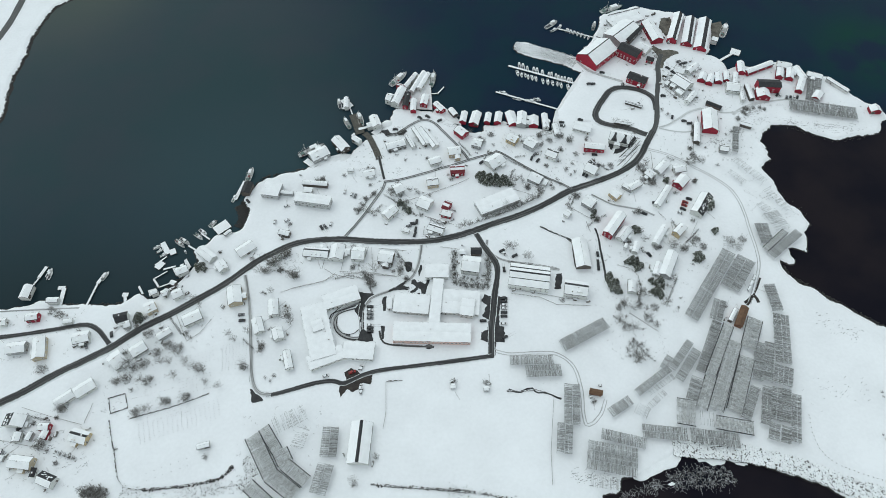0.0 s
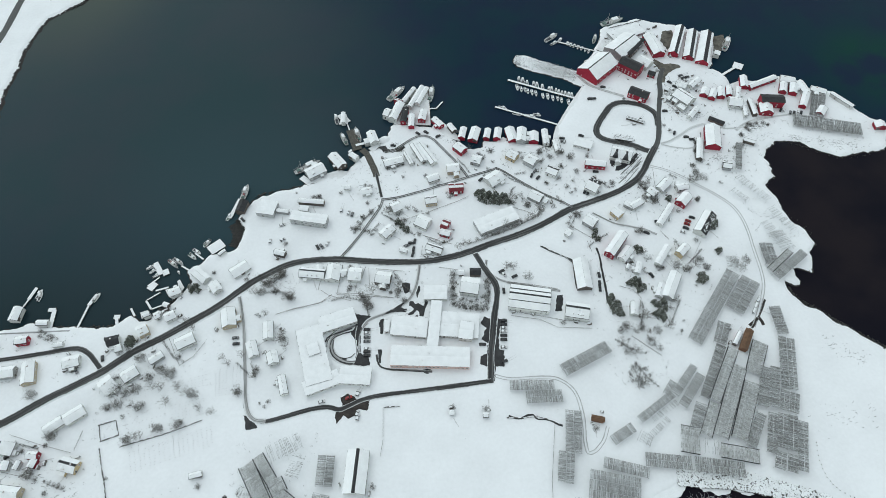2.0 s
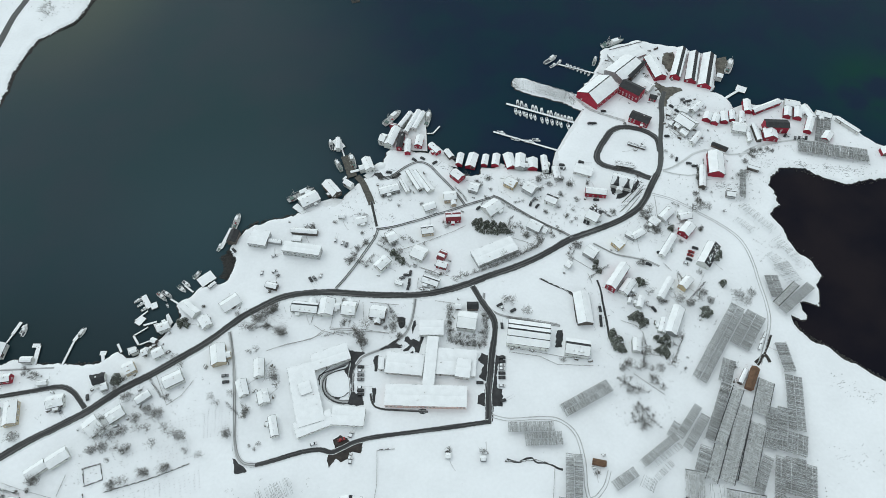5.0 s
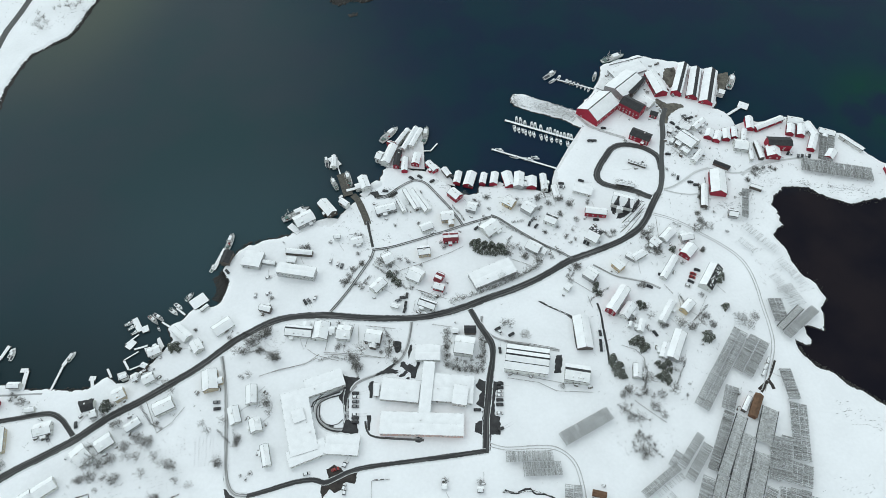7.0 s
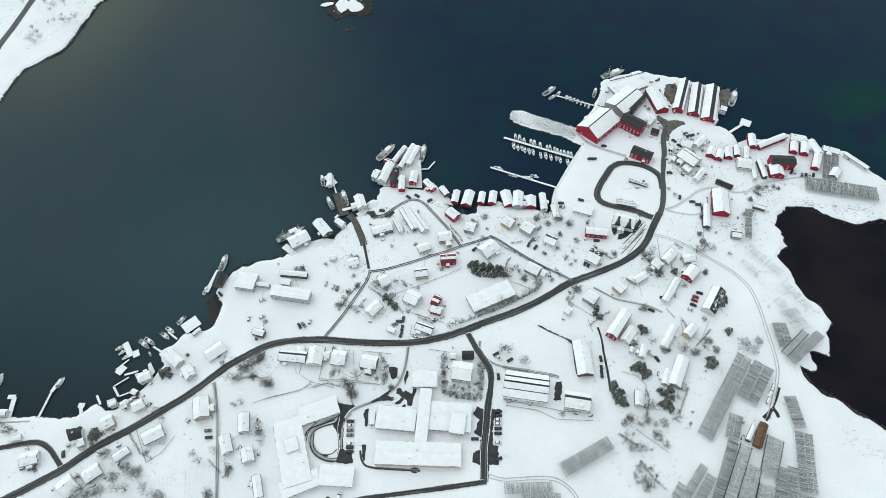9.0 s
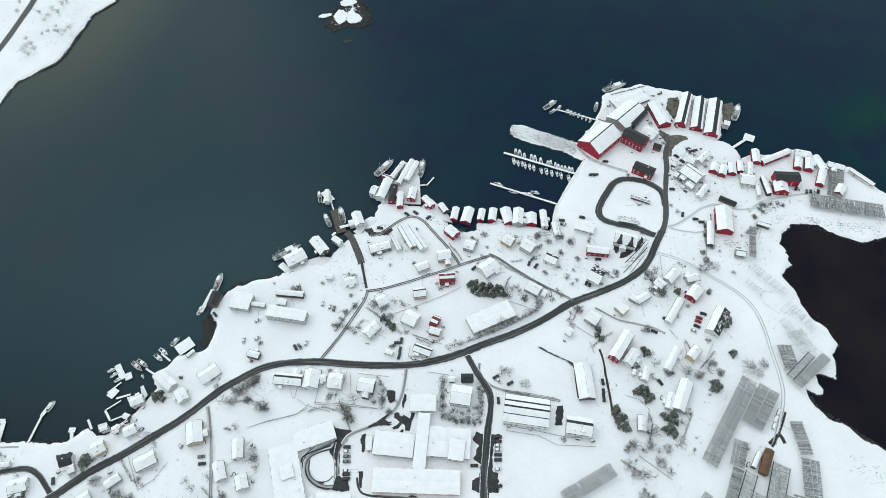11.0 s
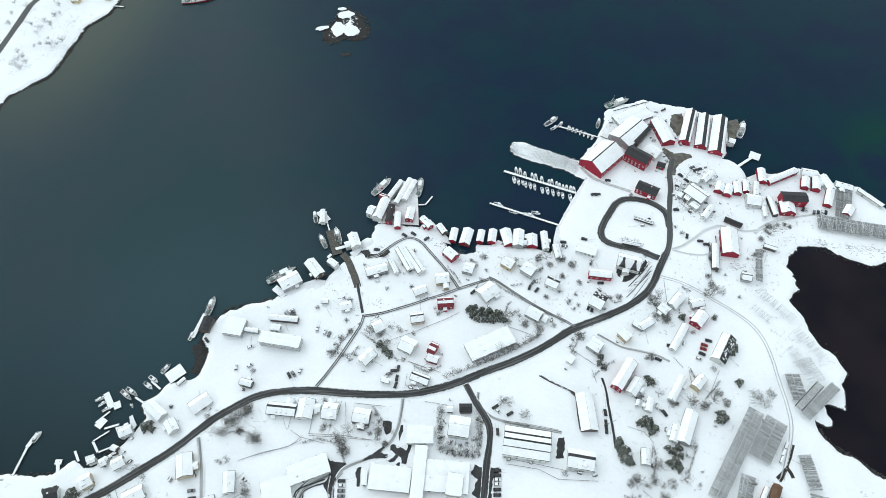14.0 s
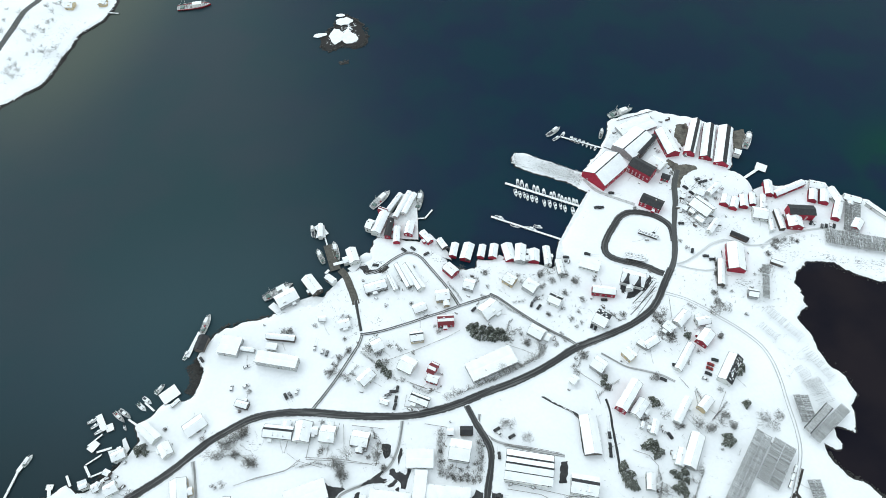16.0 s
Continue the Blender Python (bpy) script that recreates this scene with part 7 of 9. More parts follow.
boat(-21.0, 414.3, 58, 5.8, "w", "boat")
boat(80.9, 326.2, 104, 6.9, "w", "boat")
boat(-267.7, 226.9, 85, 7.6, "w", "boat")
boat(68.7, 427.6, 91, 7.3)
boat(71.8, 426.2, 91, 7.6)
boat(75.1, 422.9, 90, 6.8)
boat(80.5, 421.4, 90, 7.2)
boat(83.1, 420.1, 90, 8.0)
boat(87.4, 417.4, 90, 8.0)
boat(92.5, 414.7, 89, 6.5)
boat(94.8, 414.7, 89, 6.6)
boat(98.2, 412.7, 89, 6.3)
boat(100.2, 410.7, 89, 7.1)
boat(102.7, 409.4, 89, 6.3)
boat(105.3, 408.7, 89, 7.1)
boat(108.3, 407.4, 88, 7.5)
boat(110.5, 406.7, 88, 6.8)
boat(66.4, 417.4, -86, 7.6)
boat(69.5, 415.4, -86, 7.4)
boat(72.6, 414.7, -86, 6.2)
boat(74.7, 412.8, -87, 7.3)
boat(78.1, 411.4, -87, 6.7)
boat(81.2, 410.1, -87, 7.0)
boat(86.7, 406.8, -87, 6.8)
boat(90.6, 406.1, -88, 7.6)
boat(94.5, 404.1, -88, 7.1)
boat(98.4, 403.4, -88, 6.5)
boat(101.3, 401.4, -88, 7.3)
boat(106.8, 398.8, -89, 7.8)
boat(115.0, 472.3, -113, 5.6)
boat(118.0, 470.3, -109, 6.0)
boat(121.0, 468.9, -114, 5.2)
boat(123.9, 466.9, -110, 5.6)
boat(126.9, 464.9, -115, 6.0)
boat(129.8, 463.0, -111, 5.2)
boat(132.6, 461.0, -116, 5.6)
boat(-223.3, 656.7, 11, 31.9, "r", "fishing_vessel")

# ---- trees and bushes ----
birch(-159.6, 199.3, 0.87)
birch(-164.3, 204.5, 0.84)
birch(-179.7, 165.9, 0.91)
birch(-173.8, 171.5, 1.12)
birch(-169.4, 167.5, 1.14)
birch(-166.3, 169.4, 1.02)
birch(-188.3, 179.7, 1.11)
birch(-186.8, 158.5, 1.09)
birch(-176.6, 160.1, 0.90)
birch(-191.6, 156.7, 0.79)
birch(-154.7, 155.9, 1.01)
birch(-149.1, 153.9, 0.97)
birch(-249.0, 156.2, 0.89)
birch(-201.4, 147.8, 0.84)
birch(-194.9, 149.5, 0.91)
birch(-186.3, 149.3, 0.94)
birch(-179.3, 149.1, 0.86)
birch(-189.6, 142.1, 0.87)
birch(-182.3, 147.3, 0.93)
birch(-165.8, 150.6, 1.09)
birch(-146.0, 146.5, 0.98)
birch(-137.6, 143.8, 0.86)
birch(-184.4, 128.0, 0.86)
birch(-179.8, 129.6, 0.93)
birch(-176.7, 130.6, 0.83)
birch(-182.3, 126.3, 0.83)
birch(-169.1, 134.6, 0.96)
birch(-165.6, 133.8, 0.78)
birch(-157.6, 136.1, 0.94)
birch(-154.6, 137.8, 0.89)
birch(-228.9, 130.7, 1.03)
birch(-225.8, 131.7, 1.05)
birch(-235.2, 109.2, 1.03)
birch(-233.3, 110.4, 1.03)
birch(-120.4, 224.3, 0.90)
birch(-115.2, 228.6, 1.02)
birch(-112.2, 235.4, 0.89)
birch(-108.6, 237.6, 0.98)
birch(-106.1, 239.9, 0.88)
birch(-102.9, 221.6, 0.93)
birch(-100.1, 220.2, 0.77)
birch(-114.5, 208.8, 0.85)
birch(-124.2, 224.4, 1.14)
birch(-51.2, 218.1, 0.84)
birch(-49.1, 213.6, 1.03)
birch(-53.3, 220.3, 1.01)
birch(-48.2, 217.1, 1.04)
birch(-101.5, 193.7, 0.94)
birch(-102.9, 189.7, 0.99)
birch(-98.8, 185.5, 0.78)
birch(-114.8, 170.1, 0.78)
birch(-116.1, 166.3, 0.83)
birch(-125.2, 157.0, 0.81)
birch(-124.1, 154.4, 0.79)
birch(-137.6, 178.5, 0.80)
birch(-133.3, 174.4, 0.97)
birch(58.1, 230.9, 0.97)
birch(131.3, 200.4, 1.03)
birch(126.0, 192.2, 0.86)
birch(116.9, 192.4, 1.12)
birch(129.9, 183.9, 1.09)
birch(134.1, 177.8, 1.04)
birch(118.0, 158.8, 0.94)
birch(121.0, 156.1, 1.09)
birch(118.1, 153.9, 1.05)
birch(113.1, 160.8, 1.01)
birch(111.3, 181.1, 1.12)
birch(119.4, 176.2, 1.00)
birch(-125.2, 180.1, 0.90)
birch(-248.4, 193.3, 0.97)
birch(-52.9, 86.4, 0.83)
birch(-51.8, 84.3, 0.83)
birch(-171.3, 160.0, 1.04)
birch(-160.7, 159.7, 1.06)
birch(-197.7, 156.1, 1.14)
birch(-196.0, 160.6, 1.09)
birch(82.7, 343.2, 0.97)
birch(78.9, 346.0, 0.79)
birch(76.4, 342.3, 0.95)
birch(90.7, 340.3, 1.12)
birch(99.8, 336.4, 1.07)
birch(102.7, 321.9, 0.94)
birch(61.5, 292.7, 0.93)
birch(71.1, 291.1, 0.84)
birch(71.2, 284.1, 0.82)
birch(11.7, 256.8, 0.78)
birch(15.5, 258.9, 1.11)
birch(19.2, 259.6, 1.01)
birch(25.0, 263.0, 0.81)
birch(30.8, 265.0, 0.92)
birch(35.4, 267.1, 0.77)
birch(40.4, 267.8, 0.83)
birch(46.4, 273.4, 1.04)
birch(52.3, 274.6, 1.01)
birch(57.4, 276.3, 0.94)
birch(62.3, 279.8, 0.86)
birch(66.4, 281.9, 1.01)
birch(70.5, 285.0, 1.13)
birch(136.7, 266.7, 0.92)
birch(140.2, 268.8, 0.78)
birch(153.7, 313.0, 0.77)
birch(146.3, 305.8, 0.78)
birch(156.1, 295.9, 1.13)
birch(153.2, 291.3, 0.97)
birch(152.2, 309.5, 1.08)
birch(85.6, 297.8, 0.82)
birch(87.1, 293.9, 0.85)
birch(52.2, 298.6, 1.03)
birch(53.0, 293.9, 1.11)
birch(58.3, 300.9, 0.89)
birch(186.2, 314.6, 0.78)
birch(188.8, 312.0, 1.10)
birch(184.5, 310.7, 0.87)
birch(189.1, 316.5, 1.05)
birch(174.1, 242.3, 0.81)
birch(171.3, 238.3, 1.03)
birch(158.1, 236.6, 1.09)
birch(163.1, 234.4, 1.04)
birch(167.2, 236.4, 0.89)
birch(156.8, 238.6, 1.04)
birch(178.0, 236.1, 0.81)
birch(46.7, 241.3, 0.88)
birch(48.7, 239.3, 0.92)
birch(44.0, 239.4, 1.10)
birch(56.1, 232.2, 0.81)
birch(-34.2, 289.1, 1.10)
birch(-36.2, 291.5, 1.07)
birch(-37.2, 287.8, 1.14)
birch(-23.3, 291.2, 0.90)
birch(-18.6, 291.1, 0.83)
birch(-49.9, 271.4, 0.85)
birch(-56.5, 273.8, 1.08)
birch(-118.6, 231.3, 1.14)
birch(-106.8, 237.0, 1.03)
birch(-112.2, 237.1, 0.94)
birch(-110.5, 225.2, 0.86)
birch(-100.8, 219.2, 1.08)
birch(-98.5, 220.3, 1.10)
birch(-88.3, 304.7, 0.79)
birch(-90.0, 302.4, 0.84)
birch(-37.5, 227.4, 1.08)
birch(-28.4, 225.2, 1.09)
birch(-29.0, 219.4, 0.88)
birch(139.5, 243.2, 0.86)
birch(130.4, 189.8, 0.92)
birch(121.9, 190.0, 0.97)
birch(115.8, 193.7, 0.79)
birch(143.0, 193.1, 1.08)
birch(137.1, 249.5, 0.96)
birch(106.9, 269.6, 1.06)
birch(22.5, 347.5, 0.84)
birch(-46.2, 223.7, 1.14)
birch(-48.4, 213.0, 1.05)
birch(-50.6, 214.2, 0.89)
birch(-46.3, 211.5, 1.13)
birch(115.8, 193.7, 1.03)
birch(128.1, 200.7, 1.09)
birch(152.3, 211.3, 0.77)
birch(147.5, 205.8, 0.77)
birch(-256.7, 196.4, 0.97, 3)
birch(-252.4, 194.2, 0.75, 3)
birch(-251.4, 197.0, 0.86, 3)
birch(-254.4, 198.4, 0.68, 3)
birch(-248.4, 195.7, 1.09, 3)
birch(-201.8, 84.2, 0.85, 3)
birch(-197.5, 85.6, 1.01, 3)
birch(-193.7, 83.4, 0.64, 3)
birch(-190.3, 82.4, 0.84, 3)
birch(-198.5, 81.7, 0.63, 3)
birch(-194.8, 81.6, 1.04, 3)
birch(-189.3, 84.5, 0.82, 3)
birch(-202.8, 82.4, 0.63, 3)
birch(-110.2, 148.9, 0.64, 3)
birch(-105.1, 149.9, 0.87, 3)
birch(-107.1, 146.7, 0.64, 3)
birch(-224.5, 106.4, 0.69, 3)
birch(-221.6, 105.3, 0.82, 3)
birch(-218.7, 104.3, 0.85, 3)
birch(-215.9, 103.6, 0.89, 3)
birch(-213.0, 102.6, 0.91, 3)
birch(-190.6, 107.2, 0.79, 3)
birch(-229.7, 107.4, 0.91, 3)
birch(116.7, 185.0, 0.68, 3)
birch(118.1, 169.1, 0.74, 3)
birch(122.7, 165.1, 1.00, 3)
birch(114.3, 157.7, 0.68, 3)
birch(125.5, 161.2, 0.71, 3)
birch(-118.1, 207.6, 0.72, 3)
birch(-120.1, 208.5, 0.84, 3)
birch(7.0, 226.4, 0.60, 3)
birch(6.9, 219.7, 0.62, 3)
birch(7.1, 213.1, 0.83, 3)
birch(11.1, 210.8, 0.68, 3)
birch(14.8, 209.8, 0.94, 3)
birch(18.6, 209.3, 1.00, 3)
birch(22.3, 208.8, 0.89, 3)
birch(26.0, 208.2, 0.95, 3)
birch(29.4, 209.0, 0.80, 3)
birch(30.5, 214.6, 0.62, 3)
birch(31.3, 221.3, 0.82, 3)
birch(32.1, 228.0, 0.79, 3)
birch(18.8, 214.9, 0.90, 3)
birch(22.7, 216.2, 0.67, 3)
birch(26.5, 217.8, 0.71, 3)
birch(13.2, 216.4, 1.01, 3)
birch(197.5, 225.9, 0.73, 3)
birch(151.3, 190.3, 0.81, 3)
birch(91.3, 328.3, 1.07, 3)
birch(78.7, 313.5, 0.74, 3)
birch(79.7, 312.0, 0.67, 3)
birch(207.2, 310.0, 0.95, 3)
birch(176.5, 293.9, 0.88, 3)
birch(190.4, 251.1, 0.91, 3)
birch(168.6, 223.2, 0.62, 3)
birch(150.7, 212.1, 0.81, 3)
birch(154.2, 197.2, 0.60, 3)
birch(-56.9, 279.2, 0.72, 3)
birch(-72.6, 307.7, 0.95, 3)
birch(-105.4, 308.6, 0.63, 3)
birch(-55.1, 314.6, 0.75, 3)
birch(-51.0, 313.0, 1.09, 3)
birch(95.6, 284.4, 1.09, 3)
birch(92.4, 280.8, 0.84, 3)
birch(90.7, 276.3, 0.97, 3)
birch(97.7, 285.3, 0.92, 3)
birch(-30.5, 233.9, 0.83, 3)
birch(-28.6, 229.9, 1.03, 3)
birch(-27.7, 224.0, 0.69, 3)
birch(-60.8, 227.9, 1.01, 3)
birch(-57.2, 227.8, 0.62, 3)
birch(121.3, 311.4, 1.03, 3)
birch(115.9, 302.7, 0.94, 3)
birch(92.9, 308.2, 0.82, 3)
birch(96.2, 303.2, 0.94, 3)
birch(113.6, 340.7, 0.83, 3)
birch(40.6, 334.8, 0.99, 3)
birch(219.8, 397.4, 0.66, 3)
birch(178.0, 369.2, 0.85, 3)
birch(181.1, 363.4, 1.04, 3)
birch(197.5, 330.6, 1.06, 3)
birch(202.6, 327.8, 0.71, 3)
birch(221.6, 340.4, 0.73, 3)
birch(226.5, 342.9, 1.05, 3)
birch(229.1, 337.6, 0.77, 3)
birch(-44.2, 295.0, 0.63, 3)
birch(-8.9, 287.1, 0.96, 3)
birch(5.0, 305.6, 0.81, 3)
birch(9.0, 304.6, 0.97, 3)
birch(-27.1, 321.3, 0.84, 3)
birch(-75.6, 233.0, 0.85, 3)
spruce(-164.5, 230.8, 0.83)
spruce(-162.3, 227.6, 0.79)
spruce(-166.5, 229.1, 0.97)
spruce(-198.0, 190.0, 0.90)
spruce(-197.4, 192.0, 0.94)
spruce(128.1, 227.7, 0.97)
spruce(129.0, 224.1, 0.78)
spruce(125.5, 226.0, 0.98)
spruce(110.5, 209.5, 0.96)
spruce(112.1, 205.2, 0.85)
spruce(109.7, 213.9, 0.87)
spruce(115.1, 203.4, 0.73)
spruce(113.7, 210.3, 0.93)
spruce(140.4, 208.8, 0.75)
spruce(140.9, 202.3, 0.86)
spruce(137.8, 211.0, 0.74)
spruce(144.4, 206.5, 0.72)
spruce(143.8, 210.9, 0.88)
spruce(110.8, 215.7, 0.85)
spruce(28.0, 304.1, 0.90)
spruce(31.2, 304.9, 0.94)
spruce(33.4, 301.0, 0.99)
spruce(36.0, 303.9, 0.73)
spruce(38.1, 300.0, 0.89)
spruce(40.6, 302.3, 0.87)
spruce(42.8, 298.9, 0.90)
spruce(45.7, 300.7, 0.86)
spruce(48.1, 296.8, 0.87)
spruce(29.4, 300.2, 0.96)
spruce(32.4, 297.2, 0.84)
spruce(37.1, 296.7, 0.86)
spruce(41.0, 296.1, 0.91)
spruce(44.2, 296.0, 0.73)
spruce(47.6, 300.7, 0.83)
spruce(50.4, 295.8, 0.73)
spruce(108.6, 268.3, 0.74)
spruce(109.5, 261.7, 0.70)
spruce(106.9, 264.4, 0.76)
spruce(134.7, 254.2, 0.76)
spruce(136.0, 251.6, 0.85)
spruce(165.9, 295.6, 0.87)
spruce(188.6, 274.3, 0.95)
spruce(192.3, 276.4, 0.85)
spruce(189.8, 269.8, 0.97)
spruce(193.2, 272.8, 0.82)
spruce(173.6, 230.2, 0.92)
spruce(175.1, 227.7, 0.87)
spruce(172.1, 227.0, 0.89)
spruce(140.6, 204.1, 0.78)
spruce(141.7, 199.6, 0.98)
spruce(138.1, 202.3, 0.93)
spruce(110.7, 214.2, 0.74)
spruce(111.5, 208.5, 0.86)
spruce(113.8, 205.4, 1.00)
spruce(115.4, 203.2, 0.71)
spruce(130.9, 227.2, 0.79)
spruce(132.5, 222.5, 0.92)
spruce(130.2, 220.2, 0.71)
spruce(-30.0, 279.9, 0.92)
spruce(-26.8, 276.2, 0.87)
spruce(-24.1, 273.0, 0.92)
spruce(190.1, 249.8, 0.87)
birch(37.7, 268.1, 0.62)
birch(40.8, 269.3, 0.62)
birch(44.2, 270.9, 0.62)
birch(47.7, 272.6, 0.62)
birch(50.8, 274.2, 0.62)
birch(54.3, 275.4, 0.62)
birch(57.8, 277, 0.62)
birch(61.3, 278.7, 0.62)
birch(65.3, 280.3, 0.62)
birch(69.2, 282, 0.62)
birch(61.4, 343, 0.95, 3)
birch(63.4, 337.8, 0.95, 3)
birch(60.1, 298.8, 0.95, 3)
birch(55.5, 300.3, 0.95, 3)
birch(63.5, 293.7, 0.95, 3)
birch(78.6, 334.9, 0.95, 3)
birch(76, 341.6, 0.95, 3)
birch(99, 339.4, 0.95, 3)
birch(91.7, 330.1, 0.95, 3)
birch(79, 312.9, 0.95, 3)
birch(88.5, 316.9, 0.95, 3)
birch(102.2, 324.4, 0.95, 3)
birch(98.9, 314.3, 0.95, 3)
birch(94.3, 309.6, 0.95, 3)
birch(99.7, 306.2, 0.95, 3)
birch(147.9, 308.8, 0.95, 3)
birch(149.9, 305, 0.95, 3)
birch(150.7, 301.2, 0.95, 3)
birch(153.1, 296.1, 0.95, 3)
birch(154.8, 293.3, 0.95, 3)
birch(-52.7, 272.8, 0.95, 3)
birch(-48.4, 269.7, 0.95, 3)
birch(-45.6, 273.1, 0.95, 3)
birch(-17.1, 289.4, 0.95, 3)
birch(-58.5, 280.7, 0.95, 3)
birch(-62.6, 275.2, 0.95, 3)

# ---- fences, walls and graves ----
fence([(-187.7, 125), (-165, 131.4), (-143, 139.6)], 0.9, 1.6, wall=True)
fence([(-203.3, 138.2), (-193.8, 140.8), (-190.1, 131.9), (-199.6, 128.4), (-203.3, 138.2)], 0.9, 1.6, wall=True)
fence([(-199.2, 124.3), (-195.1, 114.2), (-191.1, 105.3), (-187.7, 96.4), (-185.1, 90.2), (-181, 86.4), (-174.9, 84.8), (-166.7, 84.6), (-154.9, 85.3), (-139.6, 87.1), (-126.9, 90.5), (-121.6, 96.5)], 0.8, 1.3, wall=True)
fence([(-174.4, 194.3), (-163.4, 174.4), (-155.9, 180.1), (-150.4, 189.6)])
fence([(-108.1, 208.6), (-96.2, 212.7), (-81.4, 215.8), (-73.4, 220)])
fence([(-69.8, 223.4), (-49.5, 222), (-32.3, 218.9)])
fence([(-36.1, 145), (-30.6, 145.3), (-26.5, 145.5)], 0.9, 1.6, wall=True)
fence([(36.5, 136.9), (46, 136.7), (54.5, 137.5), (62.7, 134.5)], 0.9, 1.6, wall=True)
fence([(64.2, 133.1), (61, 113.4), (58.9, 100.5), (57.7, 82)])
fence([(-42.7, 84.7), (-29.2, 83.2), (-13.5, 82), (20.6, 78.3), (40.4, 73.5)], 0.9, 1.6, wall=True)
fence([(68.8, 257.5), (85.1, 247.4), (89.3, 243.2)], 0.9, 1.6, wall=True)
fence([(88.7, 275.9), (97.3, 269), (105.8, 262.2)])
fence([(49.8, 292.1), (61.1, 287.6), (70.3, 282.7)])
fence([(119.3, 187.4), (127.4, 180.3), (135.1, 173.8)])
fence([(90.8, 276.8), (94.3, 283), (101.7, 286.1)])
fence([(-10.7, 267.3), (1.3, 262.7)])
fence([(-12.6, 259.6), (-13.7, 252.4), (0.4, 251.2)])
fence([(-80.2, 225.7), (-74.5, 221.6), (-60, 217.5)])
fence([(-82.1, 226.5), (-81, 233.6)])
fence([(161.4, 258.7), (161.3, 250.1)])
fence([(170.8, 243.6), (180, 258.2)])
fence([(44.4, 229), (57.7, 226.9), (76.4, 222.8)])
fence([(-1.5, 241.7), (11.2, 239.4), (12.9, 235.3)])
fence([(158.1, 260.9), (153.9, 267.6)])
fence([(-253.3, 133.4), (-234.5, 127.4), (-214.6, 122.2)])
fence([(-213.3, 123.6), (-211.5, 134.9)])
fence([(-259.7, 114), (-242.1, 110.3), (-227.9, 106.8)])
fence([(101.7, 260.2), (103.4, 251.6)])
fence([(43.4, 207.5), (62.1, 203.3), (78.9, 199.3), (94.3, 198.2)])
fence([(-47.7, 223.7), (-49.3, 242.1)])
fence([(194.6, 315.9), (192.5, 323.5), (197, 341.6)])
fence([(188.2, 395.3), (196, 381.3)])
fence([(188.1, 415.1), (193.6, 407.4)])
fence([(197.8, 417.9), (205, 425.4)])
fence([(199.8, 373.7), (206.7, 380.5)])
fence([(185.6, 391.7), (190.4, 385.6)])
fence([(-25.1, 282.5), (-6.9, 289.4), (12.8, 297.8), (20.8, 302.3)])
fence([(-12.3, 268.3), (8, 260.4)])
fence([(-69.2, 222.3), (-53.2, 221.1), (-31.8, 218.7), (-28.4, 222.5)])
fence([(-51.6, 242.9), (-53.9, 232.9)])
fence([(-101.5, 210.9), (-87.9, 214.3), (-79.3, 216.8), (-72.8, 222.4)])
fence([(117.8, 224), (126.1, 220.7), (130.2, 214.8), (127.7, 205.5)])
fence([(139.1, 461.1), (149.5, 455.2), (165.7, 445.8)], 0.9, 1.6, wall=True)
fence([(154.4, 490.1), (171.1, 495.5), (185.4, 500.3)], 0.9, 1.6, wall=True)
fence([(204.7, 360.5), (203.2, 349.5), (201.3, 338.8)], 0.9, 1.6, wall=True)
fence([(103.7, 225.1), (111.3, 228.1)])
fence([(-67, 243.3), (-69.3, 223.4)])
fence([(-44.2, 241.5), (-25.2, 239)])
fence([(-36.4, 144.3), (-35.8, 125.7), (-37.2, 115.6)])
fence([(160.1, 324.4), (158.5, 306.9)])
fence([(6.9, 301.3), (17, 305.8)])
fence([(44.4, 203.9), (62.7, 200.5), (73.1, 194.8), (95, 193.4)])
for gx, gy, gt, rows, columns, dx, dy in (
    (-181.1, 121.5, 18, 8, 18, 2.72, 1.63),
    (-162.7, 149.1, 13, 6, 10, 2.04, 1.97),
    (-170.1, 93.5, 20, 2, 6, 4.54, 4.31),
    (-163.4, 164.0, 13, 5, 9, 2.30, 1.70),
    (-139.9, 171.1, 8, 14, 8, 2.06, 1.30),
    (-180.9, 127.3, 15, 3, 8, 3.75, 2.74),
    (-191.7, 136.9, 14, 2, 10, 2.76, 5.30),
):
    for i in range(columns):
        for j in range(rows):
            if tree_rng.random() < 0.88:
                p = pose(gx, gy, 0, 0, 0, gt) @ Vector((i * dx + tree_rng.uniform(-0.4, 0.4), -j * dy, 0))
                gravestone(p.x, p.y, gt + tree_rng.uniform(-5, 5))
# dark wall added to draw the shadow line beside the long red hall
fence([(119.3, 246.5), (122.8, 243.7), (126.2, 241.2)], 1.6, 1.3, wall=True)

# ---- stones along the shores ----
revetment([(129.2, 101.7), (147.4, 99.7), (163.2, 98.4), (175.2, 95.6), (192.7, 90.3), (206.7, 85), (220.1, 78.7), (238.8, 72.4), (257.6, 64.7)], 9.5, 560)
stones([(228.8, 220.8), (232.3, 212.3), (242.2, 203.9), (250.7, 196.4), (258.5, 189.6), (267, 183.2), (274.5, 177.3), (293.7, 163.9)], 4.5, 900, 0.38, "dark stones along the snowy beach", -1.05, True)
stones([(66.4, 450.9), (77.8, 447.2), (91.2, 441.4), (108.8, 432.9), (117.4, 428.1)], 14, 2600, 0.34, "snowed-over breakwater of heaped stones", 0.05, dusted=True)
